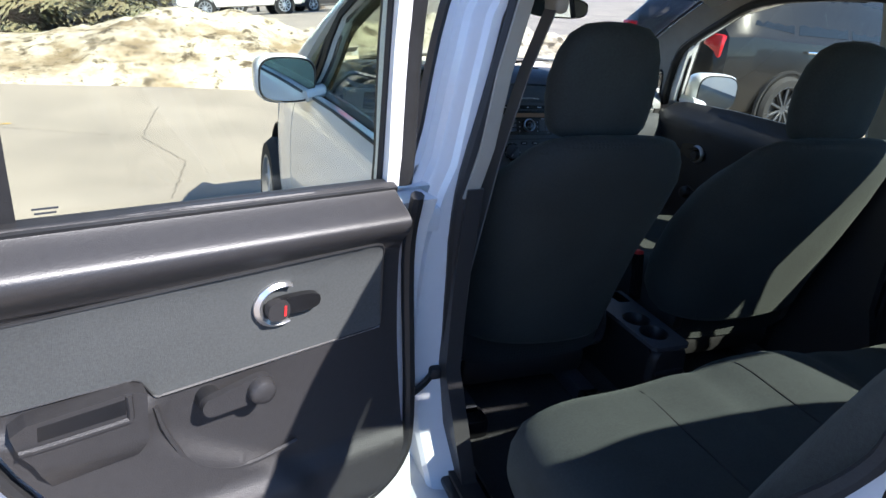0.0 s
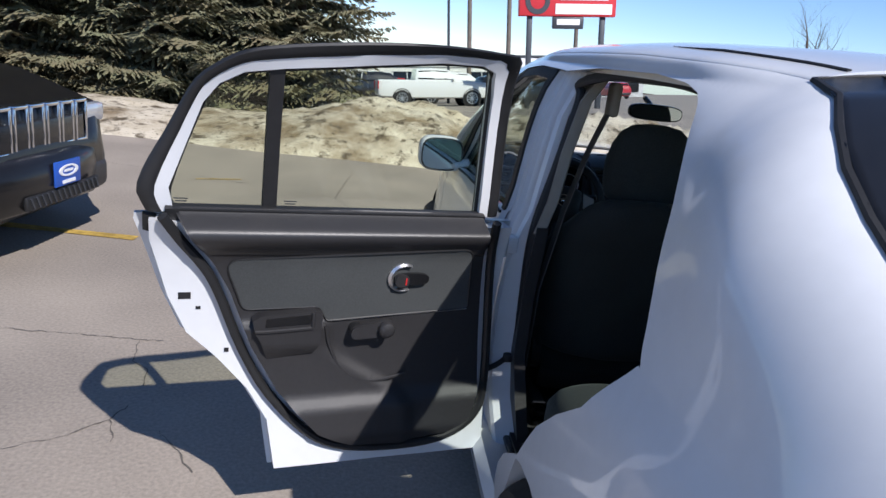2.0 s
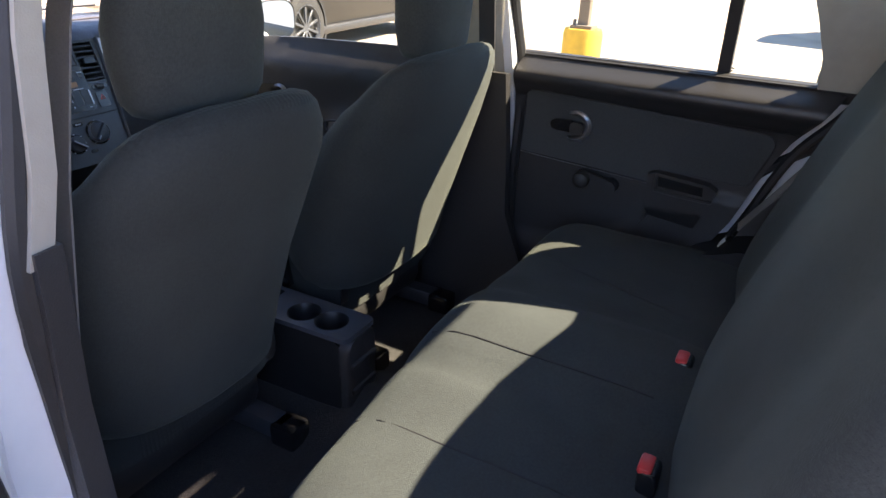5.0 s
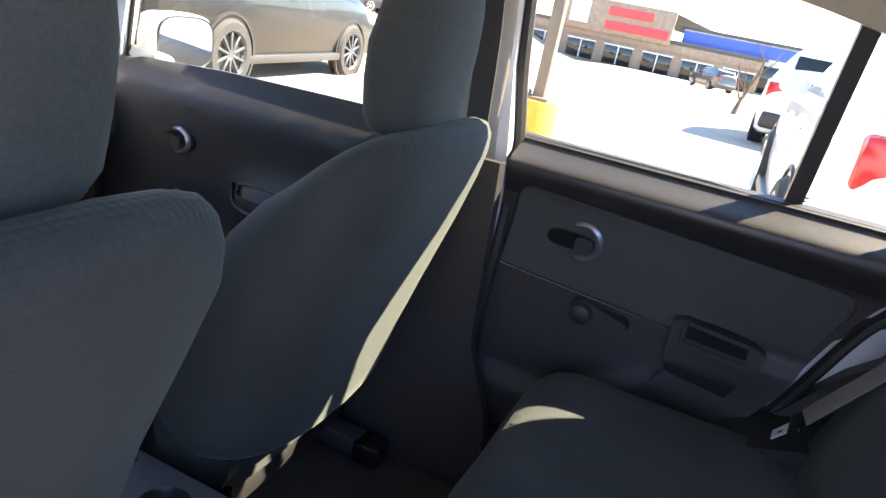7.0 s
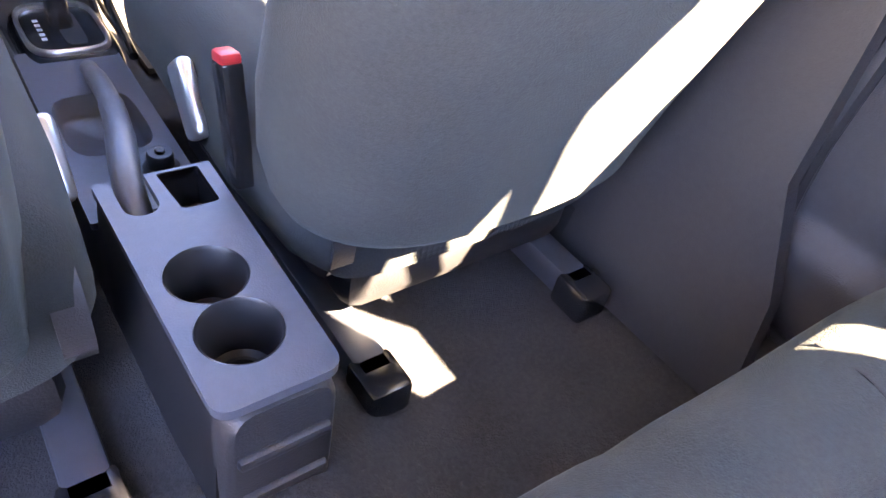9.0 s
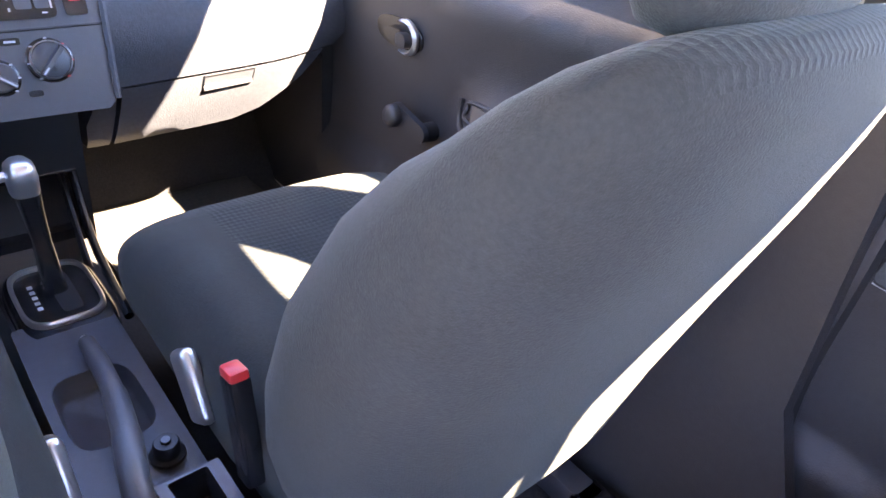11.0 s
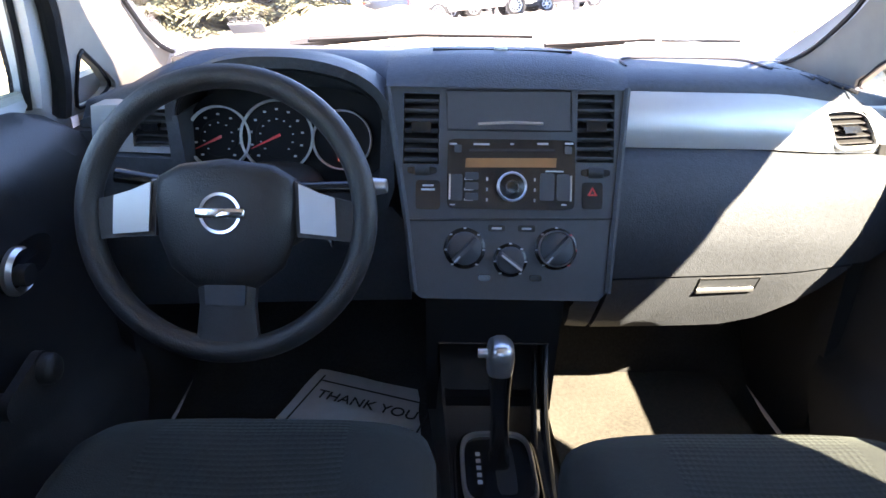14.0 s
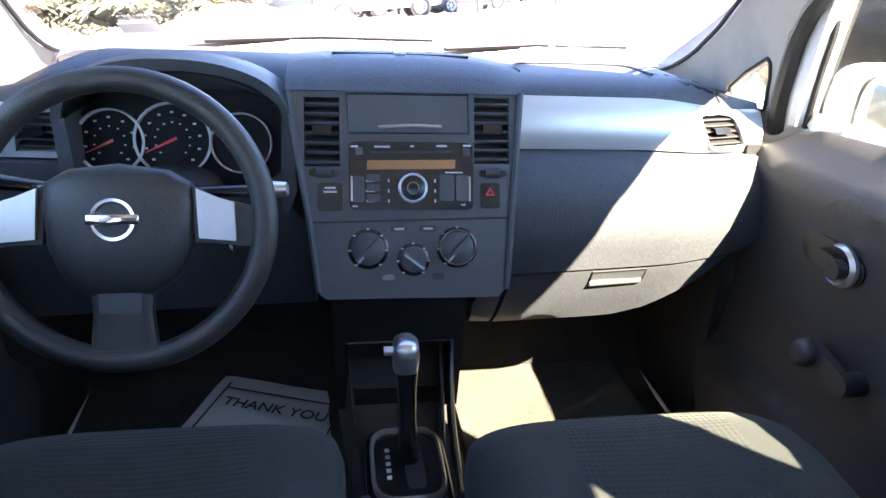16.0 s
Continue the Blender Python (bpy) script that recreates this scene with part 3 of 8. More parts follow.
def vehicle(name, label, paint, stations, width, wheels, at, rz, windows, rim=SATIN, glass=DARKGLASS, group="", wheel_r=0.36, extras=None, spokes=10):
    """stations: y, floor, belt height, top height, belt half width, top half width along the body (front at +y)."""
    car = thing(name, label, "car", at, group, rz=rz)
    st = []
    for i in range(len(stations) - 1):
        for k in range(4):
            t = k / 4
            st.append([a + (b - a) * t for a, b in zip(stations[i], stations[i + 1])])
    st.append(list(stations[-1]))
    rings = []
    for y, fl, belt, top, bw, tw in st:
        hi = max(top, belt + 0.015)
        half = [(0, fl), (bw * 0.86, fl), (bw * 0.95, fl + 0.05), (bw * 0.99, fl + (belt - fl) * 0.35), (bw, fl + (belt - fl) * 0.7), (bw * 0.97, belt - 0.04), (bw * 0.93, belt),
                (tw + (bw * 0.93 - tw) * 0.5, belt + (hi - belt) * 0.5), (tw, belt + (hi - belt) * 0.88), (tw * 0.9, hi - 0.012), (tw * 0.55, hi), (0, hi + 0.012)]
        rings.append([Vector((x, y, z)) for x, z in half] + [Vector((-x, y, z)) for x, z in reversed(half[1:-1])])
    body = part("body", loft(rings), paint, car, angle=32)
    ys = [s[0] for s in st][::-1]

    def at_y(y, k):
        return float(np.interp(y, ys, [s[k] for s in st][::-1]))

    def side_pt(sd):
        def f(y, h):
            b, hi, bw, tw = at_y(y, 2), max(at_y(y, 3), at_y(y, 2) + 0.015), at_y(y, 4) * 0.93, at_y(y, 5)
            t = (h - b) / max(0.02, hi - b)
            x = bw + (tw - bw) * min(1, t / 0.88) if t >= 0 else bw
            return Vector((sd * (x + 0.006), y, h))
        return f

    for sd in (-1, 1):
        for outline in windows:
            f = side_pt(sd)
            part("window", shell(outline, f, lambda u, v, f=f, sd=sd: f(u, v) - Vector((sd * 0.02, 0, 0)), step=0.25), glass, body)
        for wy in wheels:
            hx = at_y(wy, 4)
            m = Matrix.Translation((sd * (hx - 0.02), wy, wheel_r)) @ Matrix.Rotation(radians(90 * sd), 4, "Y")
            part("wheel_arch", revolve([(0, 0.0), (wheel_r * 1.10, 0.0), (wheel_r * 1.10, 0.028), (wheel_r * 1.18, 0.03), (wheel_r * 1.2, 0.0)], 32, m, ), SEAL, body)
            wheel(car, sd * (hx - 0.07), wy, wheel_r, wheel_r, 0.22, sd, rim, spokes)
        # door gaps, handles and mirror
        mir_y = windows[0][0][0] - 0.12
        f = side_pt(sd)
        p = f(mir_y, at_y(mir_y, 2) + 0.06)
        part("door_mirror", moved(loft([[Vector((x * s, dy, z * s)) for x, z in oval(0, 0, 0.11, 0.075, 3, 14)] for s, dy in ((0.55, 0.07), (0.92, 0.05), (1, 0), (0.95, -0.03))]),
                                  Matrix.Translation(p + Vector((sd * 0.10, 0, 0.02)))), paint, car)
    if extras:
        extras(car, at_y)
    return car


def pane(cx, y, cz, w, h, d=0.03, bev=0.01, tilt=0):
    return moved(box(0, 0, 0, w, d, h, bev, 2), Matrix.Translation((cx, y, cz)) @ Matrix.Rotation(radians(tilt), 4, "X"))


SUV_ST = [(2.32, 0.36, 0.62, 0.66, 0.70, 0.6), (2.22, 0.26, 0.86, 0.90, 0.84, 0.75), (1.7, 0.25, 1.0, 1.05, 0.90, 0.80), (1.15, 0.25, 1.06, 1.12, 0.92, 0.78),
          (0.45, 0.25, 1.08, 1.60, 0.93, 0.66), (-0.3, 0.25, 1.09, 1.70, 0.93, 0.67), (-1.3, 0.25, 1.11, 1.68, 0.93, 0.66), (-1.95, 0.27, 1.14, 1.60, 0.91, 0.63),
          (-2.25, 0.32, 1.12, 1.25, 0.86, 0.62), (-2.33, 0.42, 0.9, 0.95, 0.78, 0.6)]
SUV_WIN = [[(0.75, 1.13), (0.28, 1.50), (-0.35, 1.55), (-0.35, 1.14)], [(-0.42, 1.14), (-0.42, 1.55), (-1.2, 1.54), (-1.25, 1.15)], [(-1.32, 1.16), (-1.28, 1.53), (-1.75, 1.48), (-1.9, 1.22)]]


def suv_extras(car, at_y):
    part("windscreen", shell([(-0.62, 0), (0.62, 0), (0.52, 1), (-0.52, 1)], lambda u, v: Vector((u, 1.10 - 0.60 * v, 1.14 + 0.44 * v)), lambda u, v: Vector((u, 1.08 - 0.6 * v, 1.12 + 0.44 * v)), step=0), DARKGLASS, car)
    part("grille", pane(0, 2.27, 0.72, 0.95, 0.24, 0.08), GLOSSBLACK, car)
    for sd in (-1, 1):
        part("headlight", pane(sd * 0.66, 2.2, 0.82, 0.34, 0.13, 0.12, 0.03), LAMPCLEAR, car)
        part("tail_light", pane(sd * 0.68, -2.26, 0.98, 0.26, 0.24, 0.12, 0.03), TAILRED, car)
        part("sill_trim", box(sd * 0.90, 0, 0.30, 0.08, 2.2, 0.10, 0.02), PLASTIC, car)
        for hy in (-0.15, -1.05):
            part("door_handle", box(sd * 0.945, hy, 0.98, 0.03, 0.2, 0.03, 0.012), CHROME, car)
    part("rear_window", pane(0, -2.12, 1.38, 1.1, 0.36, 0.05, 0.02, -25), DARKGLASS, car)
    part("bumper", box(0, 2.24, 0.42, 1.5, 0.18, 0.22, 0.06, 3), PLASTIC, car)
    part("rear_bumper", box(0, -2.27, 0.52, 1.56, 0.16, 0.28, 0.06, 3), PLASTIC, car)


black_suv = vehicle("parked_suv", "glossy black compact SUV with dark spoked wheels parked on the lot", BLACKPAINT, SUV_ST, 1.86, (1.42, -1.30), (6.3, 5.15, -0.04), -86, SUV_WIN, rim=STEELDARK, group="parked cars", extras=suv_extras)
white_suv = vehicle("parked_suv", "white SUV with red tail lights parked beside the bollard", WHITE, SUV_ST, 1.86, (1.42, -1.30), (4.85, -2.02, 0.0), -90, SUV_WIN, group="parked cars", extras=suv_extras)


def jeep_extras(car, at_y):
    suv_extras(car, at_y)
    grille = part("grille", box(0, 2.25, 0.80, 1.12, 0.06, 0.27, 0.03), GLOSSBLACK, car, "black grille with seven chrome slots")
    for k in range(7):
        x = (k - 3) * 0.150
        for dx in (-0.056, 0.056):
            part("chrome_bar", box(x + dx, 2.295, 0.80, 0.022, 0.035, 0.25, 0.008), CHROME, grille)
        part("slot_top", box(x, 2.295, 0.925, 0.128, 0.035, 0.022, 0.006), CHROME, grille)
        part("slot_foot", box(x, 2.295, 0.675, 0.128, 0.035, 0.022, 0.006), CHROME, grille)
    part("front_bumper", loft([[(x, 2.40 - 0.26 * abs(x / 0.88) ** 3 + dy, z) for x in [0.88 * (k / 10 - 1) for k in range(21)]] + [(x, 2.05, z) for x in (0.88, -0.88)] for z, dy in ((0.30, -0.10), (0.36, -0.02), (0.50, 0.0), (0.60, -0.01), (0.655, -0.07))]), BLACKPAINT, car, "black front bumper", angle=50)
    plate = part("front_plate", box(-0.10, 2.41, 0.53, 0.26, 0.015, 0.15, 0.004), SIGNBLUE, car, "blue dealer plate")
    part("plate_oval", revolve([(0.055, 0), (0.055, 0.006), (0.078, 0.006), (0.078, 0.0)], 28, Matrix.Translation((-0.10, 2.417, 0.545)) @ Matrix.Diagonal((1.25, 1, 0.45, 1)) @ Matrix.Rotation(radians(-90), 4, "X")), SIGNWHITE, plate)
    part("plate_bar", box(-0.10, 2.419, 0.478, 0.13, 0.006, 0.02, 0), SIGNWHITE, plate)
    part("plate_bar", box(-0.10, 2.419, 0.545, 0.09, 0.006, 0.014, 0), SIGNWHITE, plate)
    vent = part("lower_grille", box(-0.10, 2.385, 0.40, 0.75, 0.03, 0.085, 0.01), SEAL, car)
    for k in range(14):
        part("vent_bar", box(-0.44 + k * 0.052, 2.402, 0.40, 0.012, 0.012, 0.075, 0, m=Matrix.Rotation(radians(25), 4, "Y")), STEELDARK, vent)


black_jeep = vehicle("parked_suv", "black SUV with a seven-slot chrome grille and a blue dealer plate", BLACKPAINT, SUV_ST, 1.86, (1.42, -1.30), (-5.44, 2.26, -0.03), -98, SUV_WIN, group="parked cars", extras=jeep_extras)

PICK_ST = [(2.9, 0.5, 0.9, 0.95, 0.80, 0.7), (2.8, 0.42, 1.15, 1.2, 0.98, 0.85), (1.5, 0.42, 1.27, 1.32, 1.0, 0.85), (0.75, 0.42, 1.3, 1.86, 1.0, 0.70), (-0.2, 0.42, 1.31, 1.95, 1.0, 0.72),
           (-0.95, 0.42, 1.31, 1.90, 1.0, 0.72), (-1.05, 0.42, 1.31, 1.34, 1.0, 0.9), (-2.8, 0.5, 1.33, 1.36, 1.0, 0.9), (-2.95, 0.6, 1.3, 1.33, 0.97, 0.88)]
PICK_WIN = [[(1.05, 1.35), (0.65, 1.78), (0.05, 1.82), (0.05, 1.36)], [(-0.02, 1.36), (-0.02, 1.82), (-0.85, 1.80), (-0.9, 1.37)]]


def pick_extras(car, at_y):
    part("windscreen", shell([(-0.66, 0), (0.66, 0), (0.56, 1), (-0.56, 1)], lambda u, v: Vector((u, 1.42 - 0.66 * v, 1.36 + 0.46 * v)), lambda u, v: Vector((u, 1.40 - 0.66 * v, 1.34 + 0.46 * v)), step=0), DARKGLASS, car)
    part("grille", pane(0, 2.88, 0.95, 1.2, 0.3, 0.1), GLOSSBLACK, car)
    part("bumper", box(0, 2.9, 0.6, 1.8, 0.2, 0.25, 0.05), SATIN, car)
    for sd in (-1, 1):
        part("headlight", pane(sd * 0.78, 2.84, 1.02, 0.3, 0.2, 0.12, 0.03), LAMPCLEAR, car)
        part("tail_light", pane(sd * 0.9, -2.95, 1.1, 0.14, 0.4, 0.08, 0.02), TAILRED, car)


pickup = vehicle("pickup_truck", "white crew-cab pickup truck parked beyond the snow bank", WHITE, PICK_ST, 2.0, (1.95, -1.75), (2.0, 34, ground_height(2, 34)), -84, PICK_WIN, group="parked cars", wheel_r=0.42, extras=pick_extras)
for x, y, rz, paint, kind, lab in ((7.0, 37.5, -75, DARKPAINT, 0, "dark SUV parked behind the pickup"), (4.0, 41, -80, WHITE, 1, "white pickup truck parked in the back row"), (-0.8, 41, -86, DARKPAINT, 1, "dark pickup truck parked behind the white one"),
                                   (0.8, 60, -70, REDPAINT, 1, "red pickup truck far across the lot"), (3.5, 60, -80, REDPAINT, 0, "red car far across the lot"), (-3.5, 62, -100, SILVERPAINT, 0, "silver SUV far across the lot"),
                                   (9.5, 66, 15, WHITE, 0, "white car in the far row"), (13, 67, 10, SILVERPAINT, 0, "silver car in the far row"), (16.5, 67, 12, DARKPAINT, 0, "dark car in the far row"), (20, 68, 8, WHITE, 0, "white car in the far row"),
                                   (24, 68, 8, REDPAINT, 0, "red car in the far row"), (6, 70, 12, SILVERPAINT, 0, "silver car in the far row"),
                                   (36.0, 21.5, 60, REDPAINT, 0, "red car at the end of the lot"), (37.5, 20.2, 60, DARKPAINT, 0, "dark car at the end of the lot"), (38.5, 18.6, 62, DARKPAINT, 0, "dark car at the end of the lot"),
                                   (39.5, 16.4, 60, SILVERPAINT, 0, "silver car at the end of the lot"), (41, 14.0, 60, DARKPAINT, 0, "dark car at the end of the lot"), (58, 1.3, -60, DARKPAINT, 0, "dark car on the far side of the lot"), (13.5, -2.3, -100, WHITE, 0, "white car parked beyond the bollard")):
    z = ground_height(x, y)
    if kind:
        vehicle("pickup_truck", lab, paint, PICK_ST, 2.0, (1.95, -1.75), (x, y, z), rz, PICK_WIN, group="parked cars", wheel_r=0.42, extras=pick_extras, spokes=6)
    else:
        vehicle("parked_car", lab, paint, SUV_ST, 1.86, (1.42, -1.30), (x, y, z), rz, SUV_WIN, group="parked cars", extras=suv_extras, spokes=6)


# ---------------- signs, poles, buildings ----------------
def pole(name, label, x, y, h, r, mat, group, arms=()):
    t = thing(name, label, name.replace("_", " "), (x, y, ground_height(x, y)), group)
    part("shaft", tube([(0, 0, -0.2), (0, 0, h)], [r, r * 0.75], 10), mat, t)
    for a in arms:
        part("arm", a, mat, t)
    return t


lamp = pole("street_lamp", "tall slim dark lamp post with a bracket head", 3.74, 42, 9.4, 0.10, STEELDARK, "poles")
part("lamp_head", box(-0.2, 0, 9.4, 0.9, 0.35, 0.18, 0.05), STEELDARK, lamp)
for x, y, h in ((5.07, 42, 14), (7.6, 42, 14), (12.0, 42, 6.2)):
    pole("utility_pole", "wooden utility pole with a cross arm", x, y, h, 0.16, POLEM, "poles", [box(0, 0, h * 0.9, 2.2, 0.1, 0.12, 0.01)])
wires = thing("power_lines", "thin black power lines between the poles", "cable")
for k, (a, b) in enumerate((((-30, 46, 9.5), (6.0, 44, 12.0)), ((6.0, 44, 12), (10.2, 40, 12)), ((10.2, 40, 12), (60, 34, 13)), ((10.2, 40, 10.5), (60, 36, 10)), ((6, 44, 10.4), (10.2, 40, 10.6)))):
    a, b = Vector(a), Vector(b)
    part("wire", tube([a.lerp(b, t / 12) - Vector((0, 0, 4 * 0.03 * (b - a).length * (t / 12) * (1 - t / 12))) for t in range(13)], 0.02, 4), STEELDARK, wires)

sign = thing("billboard_sign", "red roadside sign with white lettering bars on two steel legs", "sign", (7.95, 30, ground_height(7.95, 30)))
part("panel", box(0, 0, 5.25, 4.6, 0.35, 2.1, 0.04), SIGNRED, sign, "red sign panel")
for v, w, h in ((4.52, 2.7, 0.46), (5.12, 2.3, 0.42), (5.72, 2.3, 0.42)):
    part("lettering", bars([(0.75, v, w, h)], lambda u, q, d: Vector((u, -0.18 - d, q)), 0.02), SIGNWHITE, sign, "white lettering bar")
part("emblem", revolve([(0.35, 0), (0.58, 0), (0.58, 0.02), (0.35, 0.02), (0.35, 0)], 28, Matrix.Translation((-1.45, -0.18, 4.85)) @ Matrix.Rotation(radians(90), 4, "X")), STEELDARK, sign, "dark round emblem")
for x in (-1.75, 1.75):
    part("leg", box(x, 0.1, 2.0, 0.24, 0.22, 4.6, 0.02), STEELDARK, sign)
part("number_board", box(0.05, -0.05, 3.92, 1.5, 0.15, 0.55, 0.05), STEELDARK, sign)
part("number_bars", bars([(0.05, 3.95, 1.1, 0.26)], lambda u, v, d: Vector((u, -0.13 - d, v)), 0.01), SIGNWHITE, sign)


def building(name, label, at, w, d, h, rz, wall, roof, bays, stripe=None, sign_mat=None):
    b = thing(name, label, "building", at, "far buildings", rz=rz)
    part("wall", box(0, 0, h / 2, w, d, h, 0.02), wall, b)
    part("roof", box(0, 0, h + 0.12, w + 0.5, d + 0.5, 0.3, 0.05), roof, b)
    for k in range(bays):
        x = -w / 2 + w * (k + 0.5) / bays
        win = part("window", box(x, -d / 2 - 0.02, h * 0.38, w / bays * 0.72, 0.12, h * 0.5, 0.02), DARKGLASS, b)
        part("window_frame", merged(box(x, -d / 2 - 0.06, h * 0.64, w / bays * 0.78, 0.14, 0.12, 0.01), box(x, -d / 2 - 0.06, h * 0.38, 0.1, 0.14, h * 0.5, 0.01)), BLDGW, win)
    if stripe:
        part("fascia", box(0, -d / 2 - 0.12, h * 0.86, w, 0.2, h * 0.22, 0.03), stripe, b)
    if sign_mat:
        part("shop_sign", box(-w * 0.2, -d / 2 - 0.3, h * 0.86, w * 0.3, 0.2, h * 0.3, 0.03), sign_mat, b)
    return b


building("dealer_building", "long white low building beyond the far car rows", (6, 96, ground_height(6, 96)), 60, 14, 5.2, 0, BLDGW, STEELDARK, 12, SIGNWHITE)
part("dealer_sign", moved(revolve([(0, 0), (1.6, 0), (1.6, 0.2), (0, 0.2)], 28), Matrix.Translation((2, 88.4, 3.6)) @ Matrix.Diagonal((1, 1, 0.5, 1)) @ Matrix.Rotation(radians(90), 4, "X")), SIGNRED, bpy.data.objects["dealer_building"])
shop = building("shop_building", "brown shop with a dark sign board and windows", (74, 11.0, ground_height(74, 11)), 26, 12, 3.4, -88, BLDGB, STEELDARK, 7, BLDGB)
part("sign_board", box(-1.0, -6.45, 4.6, 11.0, 0.3, 3.0, 0.05), BLDGB, shop, "dark brown sign board")
part("sign_bar", box(0.4, -6.65, 5.2, 4.2, 0.06, 0.8, 0.02), SIGNRED, shop, "orange-red lettering bar")
part("sign_bar", box(1.2, -6.65, 3.9, 6.0, 0.06, 0.8, 0.02), SIGNRED, shop, "orange-red lettering bar")
part("sign_figure", box(-4.4, -6.65, 4.7, 1.8, 0.06, 2.0, 0.3), SIGNWHITE, shop)
building("store_building", "white store with a blue fascia stripe", (78, -9, ground_height(78, -9)), 30, 14, 5.0, -86, BLDGW, STEELDARK, 6, SIGNBLUE)
bare_tree(23.0, -0.8, 4.2, 4, "leafless ornamental tree beside the road")
bare_tree(36.5, 54, 12, 9, "bare deciduous tree far beyond the lot")
bare_tree(41, 60, 11, 12, "bare deciduous tree far beyond the lot")

bollard = thing("light_pole_base", "yellow painted concrete base carrying a brown steel pole", "bollard", (3.55, 0.42, 0))
part("base", revolve([(0, 0), (0.135, 0), (0.135, 0.76), (0.125, 0.80), (0.0, 0.80)], 28), YELLOW, bollard, "chipped yellow paint")
part("flange", box(0, 0, 0.81, 0.15, 0.15, 0.025, 0.004), POLEM, bollard)
part("shaft", box(0, 0, 3.8, 0.075, 0.075, 6.0, 0.01), POLEM, bollard)
for dx in (-0.055, 0.055):
    part("bolt", revolve([(0, 0), (0.012, 0), (0.012, 0.05), (0, 0.05)], 8, Matrix.Translation((dx, 0.05, 0.81))), STEELDARK, bollard)

# distant hills and far tree line close the view all round
def ring_of_hills():
    verts, faces = [], []
    n = 120
    for k in range(n):
        a = 2 * math.pi * k / n
        r = 420
        h = 9 + 5 * noise.noise((math.cos(a) * 3, math.sin(a) * 3, 4)) + 2 * noise.noise((math.cos(a) * 15, math.sin(a) * 15, 1))
        g = ground_height(r * math.cos(a), r * math.sin(a))
        verts += [(r * math.cos(a), r * math.sin(a), g - 20), (r * math.cos(a), r * math.sin(a), g + h)]
    for k in range(n):
        j = (k + 1) % n
        faces.append((2 * k, 2 * j, 2 * j + 1, 2 * k + 1))
    return from_faces(verts, faces)


hills = finish(ring_of_hills(), "backdrop", BARK, angle=180)
tagged(hills, "hazy far woods along the horizon", "backdrop", kind="structure")


# ---------------- the white sedan: body ----------------
DOOR_GAP = [(-0.31, 0.30), (-0.31, 1.46), (-0.53, 1.496), (-0.80, 1.500), (-0.95, 1.490), (-1.02, 1.475), (-1.06, 1.450), (-1.115, 1.385), (-1.19, 1.29), (-1.255, 1.17), (-1.305, 1.06),
            (-1.262, 1.0), (-1.215, 0.93), (-1.125, 0.86), (-1.04, 0.78), (-0.95, 0.65), (-0.89, 0.54), (-0.80, 0.40), (-0.72, 0.31)]
AXLE_F, AXLE_R, ARCH = 1.72, -1.06, 0.35


def arch_points(yc, a0, a1, n=12, r=ARCH):
    return [(yc + r * math.cos(radians(a0 + (a1 - a0) * k / n)), 0.31 + r * math.sin(radians(a0 + (a1 - a0) * k / n))) for k in range(n + 1)]


sedan = thing("white_sedan", "white four-door sedan with its rear door standing open", "car")
ROOFW = 0.60


def roof_point(u, y, drop=0.0):
    """u from -1 to 1 across the roof."""
    r, m = edge_height(y), roof_mid(y)
    w = half_width(y, r) + fuller(u, y, r) * ease(-u)
    return Vector((u * w, y, r + (m - r) * max(0.0, 1 - abs(u) ** 2.4) ** 0.6 - drop))


def grid(nu, nv, f):
    verts = [f(i / nu, j / nv) for j in range(nv + 1) for i in range(nu + 1)]
    n = nu + 1
    return from_faces(verts, [(j * n + i, j * n + i + 1, (j + 1) * n + i + 1, (j + 1) * n + i) for j in range(nv) for i in range(nu)])


def slab(nu, nv, f, g):
    """A closed sheet between the surfaces f and g over the unit square."""
    a = [f(i / nu, j / nv) for j in range(nv + 1) for i in range(nu + 1)]
    b = [g(i / nu, j / nv) for j in range(nv + 1) for i in range(nu + 1)]
    n, k = nu + 1, len(a)
    faces = []
    for j in range(nv):
        for i in range(nu):
            q = (j * n + i, j * n + i + 1, (j + 1) * n + i + 1, (j + 1) * n + i)
            faces += [q, tuple(v + k for v in reversed(q))]
    rim = [i for i in range(n)] + [j * n + nu for j in range(1, nv + 1)] + [nv * n + i for i in range(nu - 1, -1, -1)] + [j * n for j in range(nv - 1, 0, -1)]
    for p, q in zip(rim, rim[1:] + rim[:1]):
        faces.append((p, q, q + k, p + k))
    return from_faces(a + b, faces)


Y0, Y1 = 0.64, -1.20


def roof_at(u, v, drop):
    s = math.sin(math.pi * (u - 0.5))
    front = Y0 + 0.12 * (1 - s * s)
    return roof_point(s, front + (Y1 - front) * v, drop)


part("roof", slab(40, 44, lambda u, v: roof_at(u, v, 0.0), lambda u, v: roof_at(u, v, 0.02)), WHITE, sedan, angle=60)
for sd in (-1, 1):
    part("roof_ditch", tube([roof_point(sd * 0.90, -0.70 - 0.49 * k / 12) + Vector((0, 0, 0.001)) for k in range(13)], [0.001 + 0.0045 * ease(k / 5) for k in range(13)], 6, 0.6), SEAL, sedan, "thin dark roof seam")
part("headliner", slab(20, 20, lambda u, v: roof_point((2 * u - 1) * 0.98, Y0 - 0.02 + (Y1 - Y0 + 0.04) * v, 0.045), lambda u, v: roof_point((2 * u - 1) * 0.98, Y0 - 0.02 + (Y1 - Y0 + 0.04) * v, 0.06)), HEADLINER, sedan, angle=60)

